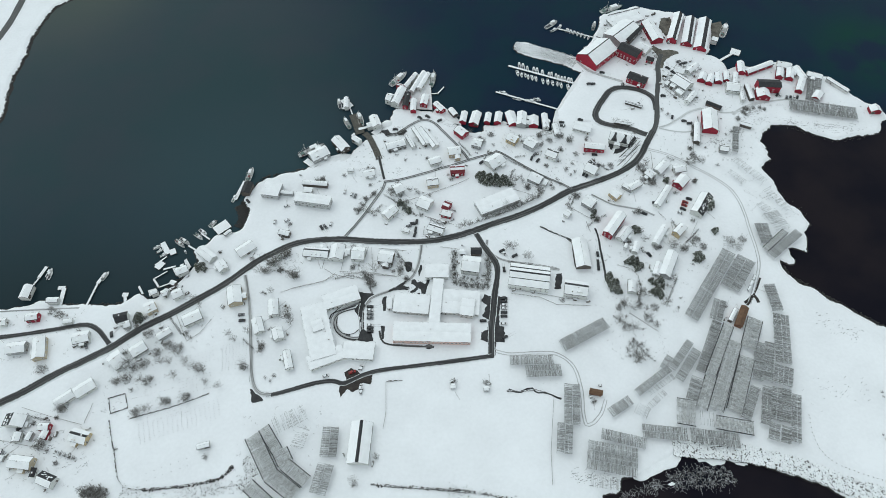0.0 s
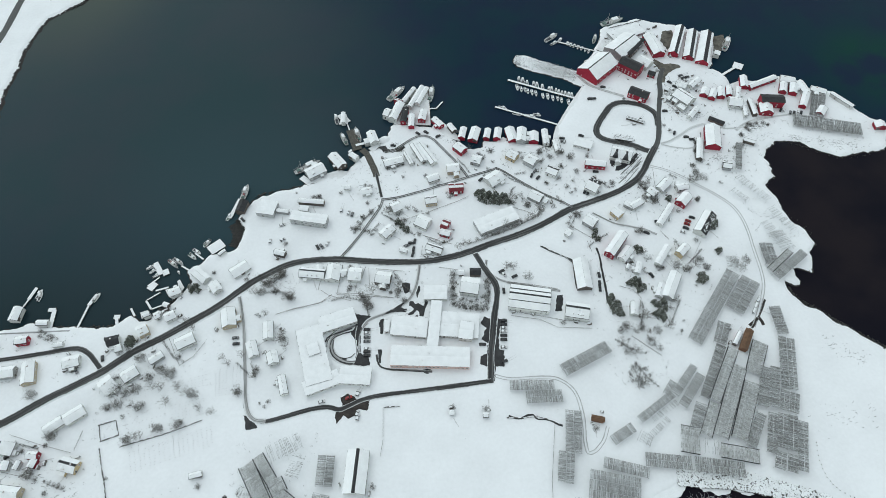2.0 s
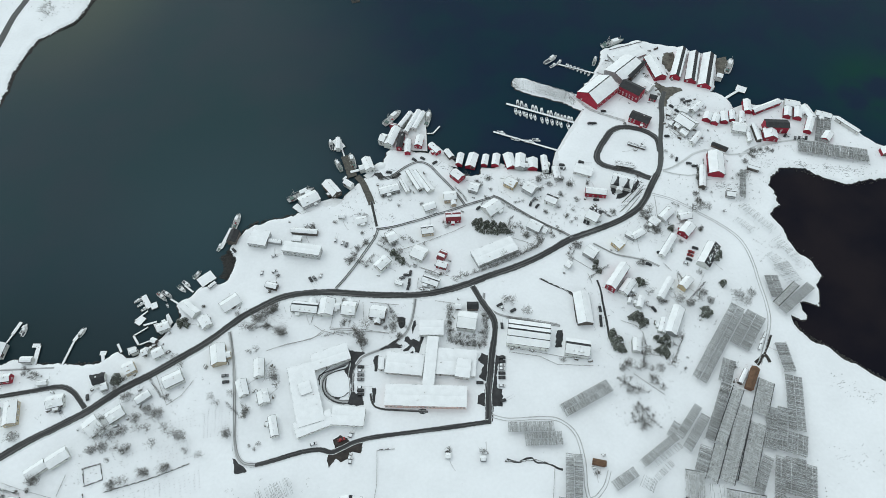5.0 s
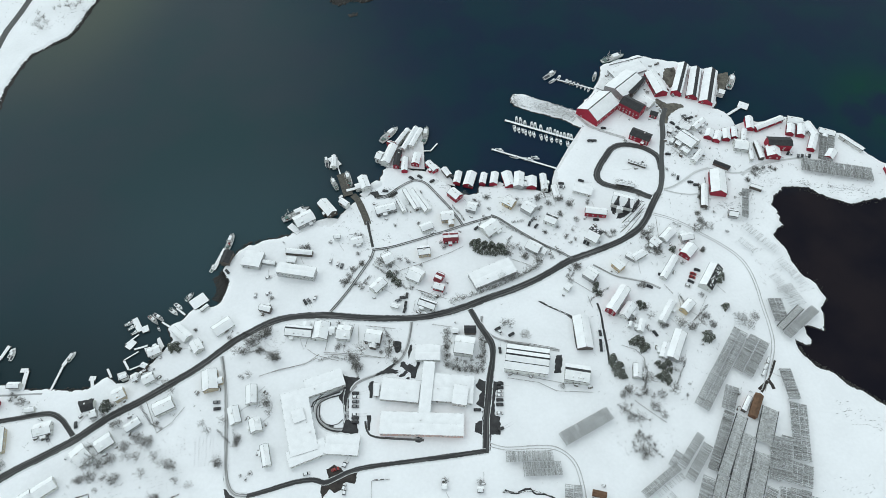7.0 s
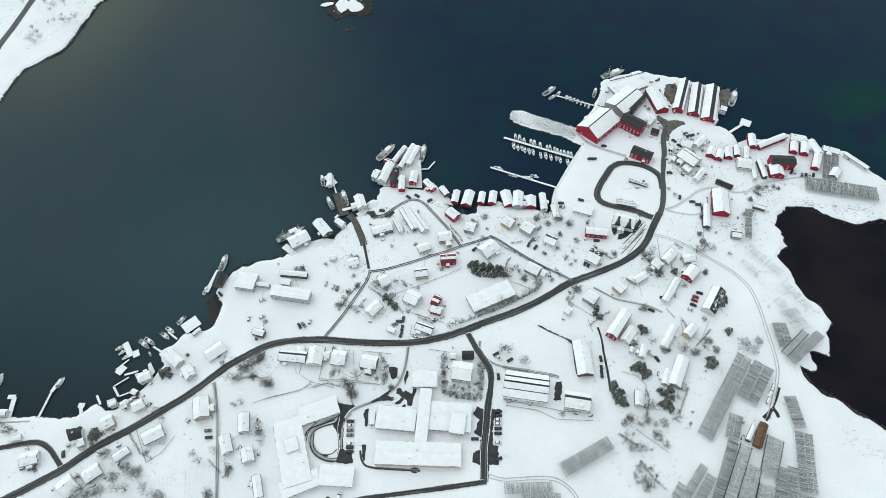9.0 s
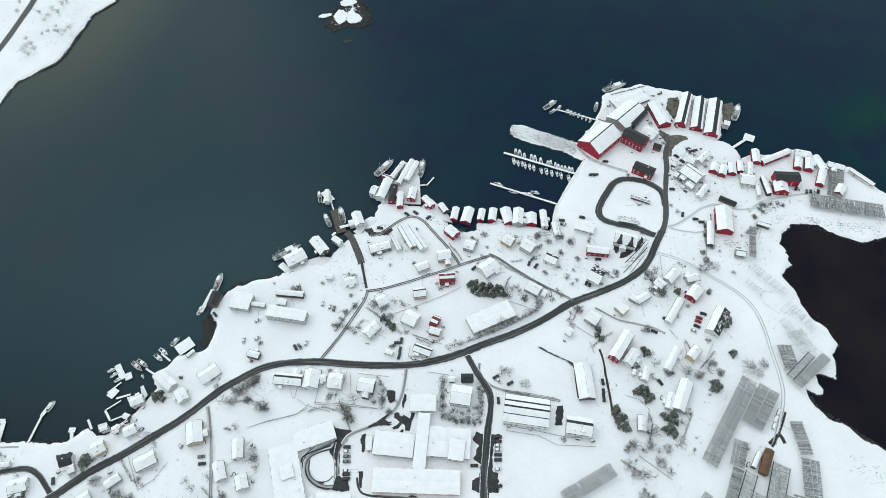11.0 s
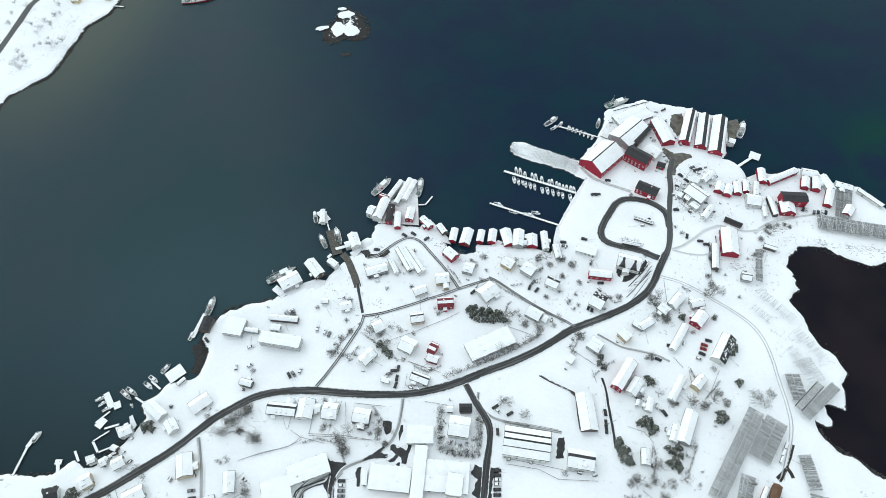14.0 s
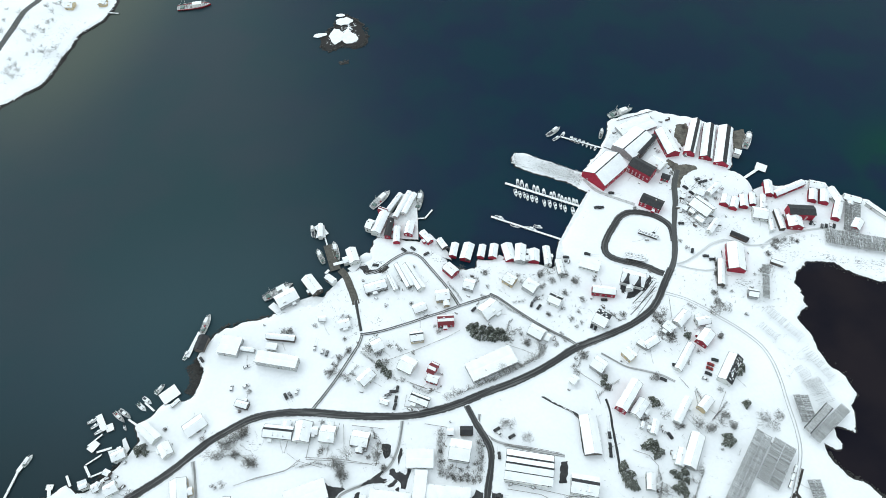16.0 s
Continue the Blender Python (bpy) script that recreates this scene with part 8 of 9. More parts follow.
stones([(-267.6, 205.5), (-245.8, 202.8), (-221.5, 202.3), (-211.5, 203.5), (-198.3, 206.1), (-186.3, 213.3), (-172, 227.5)], 5, 260, 0.5, "dark bare shore rocks", -1.2, True)
stones([(-146.1, 287.1), (-141, 280.1), (-139, 273.3), (-140.2, 266.8), (-142.3, 261.6)], 6, 240, 0.33, "dark bare shore rocks", -1.0, True)
stones([(-140.5, 300), (-130.8, 308.9), (-117.3, 312.4), (-103.6, 315.5)], 5, 140, 0.5, "dark bare shore rocks", -1.2, True)
stones([(246.7, 333.2), (247, 323.9), (248, 315.9), (239.9, 307.1), (243, 292.3), (248, 281.6), (253.7, 273.7), (260.4, 260.9)], 4, 60, 0.4, "dark bare shore rocks", -1.3, True)
stones([(258.8, 351.5), (274.6, 348.3), (288.4, 339.8), (302.9, 334.1), (328.5, 336.1)], 5, 70, 0.4, "dark bare shore rocks", -1.3, True)
stones([(-97.9, 606.5), (-91.2, 612.9), (-84.5, 627.9), (-77.4, 638.9), (-60.6, 625.4), (-54.3, 606), (-58.7, 592.4), (-74.1, 592.8), (-86.4, 586.8), (-96.8, 595.1)], 6, 240, 0.7, "bare dark skerry rocks", -1.3, True)
stones([(-342.4, 537.2), (-333.7, 545.5), (-330, 556.3), (-328.7, 567.5), (-326.2, 582.7), (-323.5, 598.4), (-321.6, 617.2), (-313.8, 626.2), (-306.1, 636.2), (-302.1, 654.5)], 4, 420, 0.6, "dark rocks under the far shore", -1.2, True)
stones([(127.5, 81.4), (137.8, 85.2), (146.8, 83.4), (159.7, 84.7)], 14, 160, 0.35, "half-drowned weedy rocks in the bay", -1.7, True)
stones([(68.8, 89.5), (79.6, 87.2), (90.2, 84.5), (95.7, 83.8)], 5, 110, 0.6, "dark stones at the head of the bay")
stones([(-117.4, 95.1), (-113.1, 98.1), (-106.9, 88.7), (-114.3, 85.2), (-123.5, 83.6), (-154.8, 83.1), (-170.2, 82.2)], 5, 120, 0.7, "snowy stones by the field")
stones([(-42.7, 84.7), (-29.2, 83.2), (-13.5, 82), (2.1, 80.8), (20.6, 78.3), (40.4, 73.5)], 2.2, 260, 0.4, "dark stones edging the playing field", 0.1, True)
stones([(-1.1, 80.8), (11.3, 78.8), (26.7, 75.5), (38.8, 72.9)], 9, 260, 0.35, "dark stones in snow below the playing field", 0.05, dusted=True)
road([(37.6, 137.9), (41.4, 136.4), (45.1, 136.3), (48.9, 138), (51.9, 138.2), (53.4, 136.2), (54.9, 135.4), (59.2, 135.3), (63.1, 134.2), (66.2, 132.5), (68.7, 131.8)], 1.1, BARE_WET, lift=0.1, rag=0.5, label="bare ditch across the field")
stones([(-170.4, 84.4), (-154.9, 85.3), (-139.6, 87.1), (-126.9, 90.5), (-121.6, 96.5)], 2.5, 200, 0.45, "dark stones edging the graveyard", 0.1, True)
stones([(-181.5, 84.6), (-166.7, 81.9), (-145, 82.7), (-123.5, 85.2), (-114.6, 88.7)], 9, 420, 0.35, "snowy stones below the graveyard", 0.05, dusted=True)
stones([(-116.3, 99.6), (-110.8, 94.7), (-111.4, 88.6), (-117.1, 84.2)], 8, 160, 0.5, "snowy boulders beside the drying racks", 0.1, dusted=True)
ice_floe(165.6, 92.3, 8, 3, -8)
footprints([(211.9, 118.4), (210.2, 108.4), (212.1, 97.1), (220.4, 89.1), (241.6, 80.5), (256.4, 77.2)])
birch(-203.6, 85.1, 1.50, 3)
birch(-200.9, 83.3, 1.50, 3)
birch(-199.0, 85.6, 1.50, 3)
birch(-195.8, 83.2, 1.50, 3)
birch(-193.2, 84.9, 1.50, 3)
birch(-190.0, 82.4, 1.50, 3)
birch(-201.0, 81.5, 1.50, 3)
birch(-193.9, 80.7, 1.50, 3)
birch(-197.4, 82.0, 1.50, 3)
birch(-190.6, 80.1, 1.50, 3)
birch(259.3, 131.1, 0.50, 3)
birch(259.2, 128.3, 0.50, 3)
birch(249.9, 105.9, 0.50, 3)
birch(250.8, 103.3, 0.50, 3)
birch(-383.5, 644.2, 1.17)
birch(-382.5, 627.0, 0.87)
birch(-371.5, 618.3, 0.99)
birch(-361.8, 605.6, 0.73)
birch(-360.2, 611.3, 0.98)
birch(-359.7, 622.1, 0.91)
birch(-353.0, 617.7, 1.19)
birch(-353.1, 630.3, 1.17)
birch(-350.8, 634.6, 0.77)
birch(-348.6, 597.2, 0.72)
birch(-353.5, 589.4, 0.76)
birch(-357.2, 585.6, 0.80)
birch(-361.8, 570.3, 1.06)
birch(-365.4, 566.7, 0.97)
birch(-365.1, 559.2, 0.97)
birch(-358.7, 555.3, 0.93)
birch(-338.1, 588.9, 0.70)
birch(-334.3, 592.8, 0.90)
birch(-342.4, 586.7, 1.20)
birch(-363.6, 656.9, 1.11)
birch(-355.2, 647.8, 0.99)
birch(-356.9, 661.2, 0.80)
birch(-350.8, 659.2, 1.16)
birch(-392.6, 618.9, 0.91)
birch(-396.5, 635.9, 1.01)
birch(-400.4, 653.6, 0.80)
birch(-369.7, 578.2, 0.86)
birch(-356.5, 562.7, 0.87)
ice_floe(-77.3, 629.1, 17, 12, 12, -0.75, "thick snow lying on a bare skerry", "snow_patch")
ice_floe(-98, 608.8, 14, 6, 18, -0.75, "thick snow lying on a bare skerry", "snow_patch")
ice_floe(-83.1, 607.5, 13, 24, 0, -0.75, "thick snow lying on a bare skerry", "snow_patch")
ice_floe(-70.2, 603.8, 15, 18, 0, -0.75, "thick snow lying on a bare skerry", "snow_patch")
ice_floe(-81.2, 638.2, 9, 5, 0, -0.75, "thick snow lying on a bare skerry", "snow_patch")
stones([(-77.1, 570.5), (-73.1, 571.5), (-69.1, 570.5)], 7, 40, 0.9, "low wet rock awash off the skerry", -1.6, True)
scrub(80, 300, 119, 320, 70)
scrub(128, 283, 175, 318, 90)
scrub(97, 184, 152, 251, 110)
scrub(-50, 265, -18, 303, 50)
scrub(167, 315, 232, 348, 70)
scrub(-128, 218, -95, 243, 50)
scrub(211, 315, 240, 341, 40)
scrub(218, 259, 256, 295, 80)
scrub(179, 375, 223, 430, 80)
scrub(-209, 125, -154, 170, 120)
scrub(102, 154, 143, 186, 60)
scrub(-37, 205, -9, 242, 40)
scrub(-291, 163, -232, 200, 60)
scrub(-266, 84, -196, 131, 90)
scrub(-121, 82, -73, 131, 70)
scrub(-73, 307, -43, 338, 60)
scrub(-45, 306, 6, 354, 60)
scrub(46, 318, 102, 351, 50)
scrub(156, 190, 194, 244, 50)
scrub(-204, 160, -140, 193, 60)
scrub(233, 333, 342, 374, 110)
scrub(221, 366, 315, 429, 60)
scrub(-405, 562, -319, 645, 120)

# ---- quay decks ----
quay([(-35.8, 377.7), (-33.1, 389.9), (-28.9, 398.2), (-23.6, 400.4), (-18.5, 417.6), (-8.1, 418.6), (-6.7, 397.5), (-5.9, 375.1)])
quay([(-184.7, 229.4), (-181.2, 223.9), (-177.2, 221.9), (-173.3, 228), (-172.1, 230.7), (-176.5, 237.2), (-178, 236), (-176.3, 231.6)])
quay([(-197.3, 212.5), (-192.6, 214.2), (-190.1, 210.1), (-195.1, 208)])
quay([(-99.7, 317.9), (-90.4, 325.7), (-75.8, 330.9), (-68.3, 329.2), (-71.8, 322.2), (-83.7, 319.5)])
quay([(-54.8, 352), (-47, 357.2), (-43.5, 363.8), (-46.8, 352.9), (-50.8, 347.6)])
quay([(-5.9, 372.3), (-3.3, 377.4), (2, 380.7), (14.6, 364.4), (16.9, 357.6), (10.2, 360)])
quay([(139.2, 462), (154.5, 490.3), (185, 500.6), (185.7, 489.3), (173.9, 483.8), (153.7, 465.7), (142.2, 450.8)])
quay([(-79.3, 378.4), (-78, 389.4), (-74.1, 389.9), (-71.9, 378.7)])
quay([(121, 417.9), (124.6, 414.6), (107.4, 380.6), (98.1, 362), (93.6, 346.8), (87, 347), (90, 362.2), (92.6, 370.1), (106.1, 394.2)])
quay([(50.3, 361.1), (53.9, 358.8), (47.9, 351.3), (42.1, 353.6)])
quay([(242.5, 414.9), (251.9, 419.1), (258.6, 408.1), (252.4, 402.1), (244.5, 406.1)])

# ---- hedges and thickets ----
hedge([(198.7, 355.1), (196.8, 344.3), (195, 333.8)])
hedge([(166.1, 239.6), (173.1, 245.7), (179.1, 251.8)])
hedge([(129.8, 212.9), (130.4, 205.4), (126.2, 194.6)])
hedge([(144.9, 194.1), (150.8, 204.9), (155, 212.3)])
hedge([(-74.1, 217.8), (-63.8, 220.6), (-52.9, 217.3)])
hedge([(18.9, 260.1), (38.4, 267.4), (52.2, 273.3), (70.4, 284.1)])
hedge([(93.3, 275.8), (96.5, 282.5), (101.7, 286.1)])
hedge([(101.8, 255.9), (109.5, 262.1), (116.6, 266.3)])
hedge([(42.2, 327.6), (53.7, 317.6), (68.8, 307.4), (81.7, 298.3)])
hedge([(-61.3, 270.8), (-55.1, 281.9), (-47.9, 292.3)])
hedge([(50.2, 297.7), (52.9, 307.3), (55.9, 310.6)])
hedge([(13.9, 338.7), (19.8, 330.7), (22.5, 324.5)])
hedge([(117.9, 315.4), (123.9, 307.8), (128.9, 308.7)])
hedge([(-41.9, 288.4), (-30, 279), (-18.3, 268.9)])
hedge([(-8.8, 265.1), (0.5, 260.5), (8.1, 264.7)])
hedge([(-48.8, 272.7), (-43.4, 279.3)])
hedge([(56.1, 322.1), (64.3, 323.4)])
hedge([(147.9, 316.1), (148.5, 307.2), (153.1, 302.2)])
hedge([(154.8, 304.6), (156.4, 297.3), (158.2, 292.5)])
hedge([(171.1, 319), (176.4, 315.3)])
hedge([(161.9, 260.8), (164.1, 254.3), (164, 245.9)])
hedge([(121.5, 244.9), (131.3, 238.5), (140.9, 232.2)])
hedge([(-251.8, 128.9), (-233.8, 125)])
hedge([(-178.5, 192.8), (-168.6, 180.4), (-160.5, 176.3)])
hedge([(-128.1, 175.5), (-119.8, 167.5)])
hedge([(-32.8, 239.3), (-24.8, 227.6), (-19, 220.8)])
hedge([(108.4, 185.7), (116.4, 179.4), (126.4, 175.2)])
hedge([(44.4, 228.1), (59.5, 225.5)])
hedge([(118.2, 169.5), (123.4, 159.8), (129.3, 154)])
hedge([(-121.2, 230.2), (-110.1, 234.4), (-105.1, 241.2)])
hedge([(-55.3, 223.9), (-49.2, 214.9), (-47.7, 206.2)])
hedge([(-119.1, 175.3), (-115.2, 165.5)])
hedge([(-123.3, 238.6), (-113.7, 235.1), (-105, 237.3)])
hedge([(-117.5, 224.6), (-108.9, 226.3), (-99.2, 220.3)])
thicket(-24.7, 216.6, 2)
thicket(-48.5, 213.4, 4)
thicket(190.9, 327.1, 2.5)
thicket(191.6, 320.0, 3)
thicket(195.8, 341.7, 1.6)
thicket(198.6, 349.7, 1.6)
thicket(149.3, 311.1, 3.5)
thicket(241.8, 364.4, 2.2, 1.8, 60)
thicket(247.2, 367.3, 2.4, 1.8, 60)
thicket(251.3, 369.1, 2, 1.8, 60)
thicket(256.4, 369.6, 2.2, 1.8, 60)
thicket(259.9, 367.6, 1.8, 1.8, 60)
thicket(243.3, 361.8, 1.8, 1.8, 60)
birch(8.5, 235, 0.9, 3)
birch(8.8, 219.6, 1.0, 3)
birch(13.8, 212, 0.85, 3)
birch(22.4, 211.4, 0.95, 3)
birch(28.1, 218.2, 0.8, 3)
birch(29.1, 229.9, 0.9, 3)
thicket(-45.4, 350.5, 1.5, 1.7, 55)
thicket(-42.1, 351.5, 1.8, 1.7, 55)
thicket(-40.8, 348.7, 1.5, 1.7, 55)
thicket(-32, 349.6, 1.6, 1.7, 55)
thicket(-29.1, 351.7, 1.4, 1.7, 55)
thicket(-35.6, 331.7, 1.6, 1.7, 55)
thicket(-31.5, 333.2, 1.7, 1.7, 55)
thicket(-27.8, 334.1, 1.5, 1.7, 55)
thicket(-38.8, 330.3, 1.4, 1.7, 55)
thicket(152.1, 305.1, 3.5)
thicket(149.0, 297.5, 3)
thicket(154.7, 294.5, 3.5)
thicket(196.2, 315.8, 4.5)
thicket(186.0, 294.2, 2)
thicket(175.9, 243.5, 3)
thicket(165.9, 235.6, 3)
thicket(179.0, 237.3, 3)
thicket(146.5, 238.1, 3)
thicket(139.6, 267.9, 3)
thicket(198.6, 242.1, 4)
thicket(201.8, 236.7, 5)
thicket(207.2, 242.7, 4)
thicket(98.1, 282.5, 3)
thicket(109.5, 262.1, 3)
thicket(77.4, 343.9, 3)
thicket(99.6, 337.9, 3)
thicket(-59.7, 275.2, 2.5)
thicket(-55.3, 285.1, 2.5)
thicket(-49.7, 289.5, 2.5)
thicket(-30.2, 288.1, 3.5)
thicket(-26.2, 281.1, 3)
thicket(-88.2, 303.8, 2.5)
thicket(72.9, 289.1, 3)
thicket(63.4, 292.2, 2.5)
thicket(22.4, 345.4, 3.5)
thicket(32.6, 339.8, 3.5)
thicket(39.2, 346.0, 3)
thicket(84.3, 338.4, 3)
thicket(93.2, 343.4, 3.5)
thicket(230.0, 343.4, 3.5)
thicket(235.6, 356.9, 2.5)
thicket(244.3, 367.8, 3)
thicket(-117.0, 232.4, 4)
thicket(-108.6, 237.4, 4)
thicket(-110.6, 225.6, 3.5)
thicket(-99.9, 220.7, 3)
thicket(-37.5, 227.8, 3)
thicket(-29.1, 223.6, 3)
thicket(127.4, 311.7, 2.5)
thicket(-180.0, 167.0, 4)
thicket(-173.9, 171.9, 4)
thicket(-167.0, 169.4, 4)
thicket(-188.4, 180.1, 4)
thicket(-186.0, 159.6, 4)
thicket(-191.7, 157.1, 4)
thicket(-195.0, 149.8, 4)
thicket(-182.0, 148.8, 4)
thicket(-152.3, 156.2, 4)
thicket(-249.1, 157.3, 4)
thicket(-200.6, 148.5, 3)
thicket(-184.7, 129.1, 3)
thicket(-167.6, 135.3, 3)
thicket(-156.3, 137.8, 3)
thicket(-229.2, 131.8, 3)
thicket(-234.7, 110.8, 4)
thicket(-119.8, 225.6, 4)
thicket(-113.7, 232.2, 4)
thicket(-107.7, 239.9, 4)
thicket(-51.3, 219.4, 4)
thicket(127.0, 193.4, 4)
thicket(130.8, 183.1, 4)
thicket(118.7, 157.2, 4)
thicket(115.3, 177.4, 4)
thicket(117.5, 165.6, 4)
thicket(-115.4, 169.3, 3)
thicket(-124.4, 156.3, 3)
thicket(-101.2, 190.9, 3)
thicket(-198.5, 83.8, 4)
thicket(-192.8, 83.7, 3.5)
thicket(136.1, 191.1, 3.5)
thicket(113.1, 191.7, 3)
hedge([(7.4, 238.3), (7.1, 226.8), (7.1, 213.5), (14.9, 211.1), (23.5, 210), (28.8, 210.8), (30.2, 221.7), (30.2, 235.3)], 2.4, 3.6, 20)
hedge([(138.2, 359.3), (143.4, 357.2), (151.2, 354.1)], 1.3, 3.2, 26, "low dark scrub heaped with snow")
hedge([(9.5, 214.8), (27.7, 213.7)], 1.6, 3.5, 9)

# ---- stacks of crates beside the houses ----
clutter(-256.6, 202.7, 31, 0.78)
thicket(-257.6, 199.5, 2.2, 2.2, 45)
clutter(-245.7, 195.0, 24, 0.82)
clutter(-234.7, 184.1, -26, 1.23)
clutter(-233.2, 172.7, 20, 1.24)
thicket(-229.1, 172.3, 1.6, 2.2, 45)
clutter(-210.8, 185.7, 35, 1.21)
clutter(-205.4, 185.0, 17, 0.97)
thicket(-203.3, 184.0, 2.4, 2.2, 45)
thicket(-197.5, 186.0, 2.1, 2.2, 45)
clutter(-187.5, 195.0, 44, 0.95)
clutter(-191.7, 195.3, 45, 0.77)
thicket(-193.2, 191.8, 1.7, 2.2, 45)
clutter(-191.6, 207.0, 47, 0.89)
thicket(-192.6, 215.1, 1.7, 2.2, 45)
clutter(-190.2, 208.4, 120, 0.94)
thicket(-190.7, 206.6, 2.4, 2.2, 45)
clutter(-179.8, 213.7, 27, 1.32)
clutter(-175.3, 214.5, 6, 1.09)
clutter(-172.7, 222.3, 49, 1.02)
clutter(-148.6, 232.5, 105, 1.01)
clutter(-168.5, 193.3, 18, 0.91)
clutter(-155.9, 185.6, 60, 0.97)
thicket(-164.8, 180.4, 1.5, 2.2, 45)
clutter(-179.5, 174.1, 66, 1.28)
clutter(-181.6, 184.9, 19, 1.35)
clutter(-190.5, 162.4, 13, 1.41)
clutter(-185.2, 166.7, 20, 0.83)
clutter(-212.6, 161.2, 113, 0.92)
clutter(-202.1, 167.8, 132, 0.82)
thicket(-200.4, 167.7, 2.3, 2.2, 45)
clutter(-248.4, 128.9, 94, 0.81)
clutter(-249.8, 127.3, 115, 1.25)
clutter(-244.7, 122.4, 84, 1.04)
thicket(-242.8, 123.6, 1.5, 2.2, 45)
clutter(-243.3, 115.2, 99, 0.92)
thicket(-247.1, 115.5, 2.2, 2.2, 45)
clutter(-237.6, 126.4, -3, 1.28)
thicket(-230.3, 126.7, 1.3, 2.2, 45)
clutter(-227.7, 116.6, 97, 1.45)
clutter(-230.8, 114.6, 84, 1.43)
clutter(-209.7, 119.9, 6, 0.93)
clutter(-210.8, 119.5, -0, 0.91)
clutter(-252.4, 105.6, 70, 1.20)
clutter(-248.0, 97.1, 110, 1.43)
clutter(-235.3, 103.1, 64, 0.70)
clutter(-224.7, 85.3, 10, 0.80)
thicket(-222.5, 99.8, 1.5, 2.2, 45)
clutter(-227.4, 95.2, 79, 0.83)
thicket(-237.1, 96.8, 1.9, 2.2, 45)
thicket(-138.1, 101.8, 1.8, 2.2, 45)
clutter(-131.4, 200.4, 97, 1.09)
clutter(-144.7, 199.2, 67, 1.43)
clutter(-103.9, 199.1, 84, 1.35)
clutter(-102.5, 197.6, 108, 0.78)
clutter(-99.9, 178.9, 102, 1.21)
clutter(-102.3, 161.6, 78, 1.28)
clutter(-113.0, 182.2, 112, 1.04)
clutter(-111.0, 182.0, 102, 0.99)
clutter(-1.5, 211.8, -15, 0.75)
clutter(-3.7, 212.2, -12, 1.15)
clutter(-65.9, 234.2, 68, 0.72)
thicket(-61.7, 243.5, 1.8, 2.2, 45)
clutter(-61.2, 227.1, -11, 0.87)
thicket(-61.9, 225.9, 2.3, 2.2, 45)
clutter(-36.0, 226.6, 17, 1.21)
clutter(-39.4, 226.2, -20, 1.12)
thicket(-33.9, 222.9, 1.5, 2.2, 45)
clutter(14.1, 242.6, -26, 0.96)
clutter(10.3, 229.4, 114, 1.03)
thicket(7.5, 225.3, 1.4, 2.2, 45)
clutter(46.2, 206.5, 18, 1.13)
clutter(58.5, 204.5, -30, 1.11)
clutter(93.8, 197.0, 17, 1.19)
clutter(85.8, 198.2, -11, 1.30)
thicket(77.0, 197.9, 2.1, 2.2, 45)
clutter(85.4, 261.5, -54, 1.23)
thicket(92.0, 272.1, 2.4, 2.2, 45)
clutter(124.7, 252.1, 37, 0.89)
thicket(121.4, 246.0, 2.2, 2.2, 45)
clutter(130.5, 243.1, 68, 1.01)
clutter(123.7, 256.6, 80, 1.09)
thicket(118.7, 252.2, 1.6, 2.2, 45)
clutter(128.7, 235.1, 93, 1.25)
clutter(130.5, 236.0, 98, 1.10)
clutter(137.2, 234.3, 66, 0.78)
clutter(137.2, 236.7, 48, 1.05)
thicket(128.2, 242.2, 1.2, 2.2, 45)
clutter(127.7, 202.1, 63, 1.42)
clutter(155.2, 253.4, 86, 1.41)
clutter(154.8, 215.7, 80, 0.72)
thicket(149.3, 237.4, 1.2, 2.2, 45)
clutter(158.5, 253.7, 49, 0.85)
clutter(23.1, 363.9, 70, 0.85)
thicket(13.1, 367.1, 1.2, 2.2, 45)
clutter(22.8, 369.7, 96, 0.79)
thicket(23.8, 370.1, 2.3, 2.2, 45)
clutter(41.3, 356.8, 53, 1.33)
clutter(42.6, 362.1, 68, 1.25)
clutter(42.2, 363.1, 72, 1.34)
clutter(41.5, 364.4, 78, 1.26)
thicket(49.8, 368.5, 2.0, 2.2, 45)
clutter(71.2, 358.4, 62, 1.45)
clutter(60.9, 362.0, 73, 1.17)
clutter(79.2, 351.5, 98, 1.16)
clutter(67.8, 355.2, 88, 1.36)
clutter(78.5, 363.2, 108, 1.25)
clutter(77.7, 363.1, 54, 1.24)
clutter(94.6, 344.4, 98, 1.11)
clutter(97.1, 353.8, 76, 1.36)
thicket(83.5, 348.5, 2.4, 2.2, 45)
clutter(22.3, 350.7, -39, 0.91)
thicket(17.1, 358.5, 1.9, 2.2, 45)
clutter(27.2, 328.0, -46, 1.33)
thicket(30.7, 343.5, 1.2, 2.2, 45)
clutter(48.3, 332.4, -42, 0.73)
clutter(74.1, 325.1, 62, 1.17)
thicket(76.5, 333.7, 1.8, 2.2, 45)
clutter(76.9, 328.2, 82, 0.84)
thicket(92.6, 328.3, 1.7, 2.2, 45)
clutter(40.2, 306.8, 65, 0.74)
clutter(33.1, 322.5, 47, 1.05)
thicket(37.3, 327.3, 2.1, 2.2, 45)
clutter(65.2, 295.5, -15, 1.00)
clutter(80.7, 295.3, 67, 1.20)
thicket(81.5, 291.4, 2.0, 2.2, 45)
clutter(109.6, 324.7, 16, 0.90)
thicket(112.8, 338.3, 1.2, 2.2, 45)
thicket(151.5, 344.7, 1.8, 2.2, 45)
clutter(115.4, 318.2, -44, 1.40)
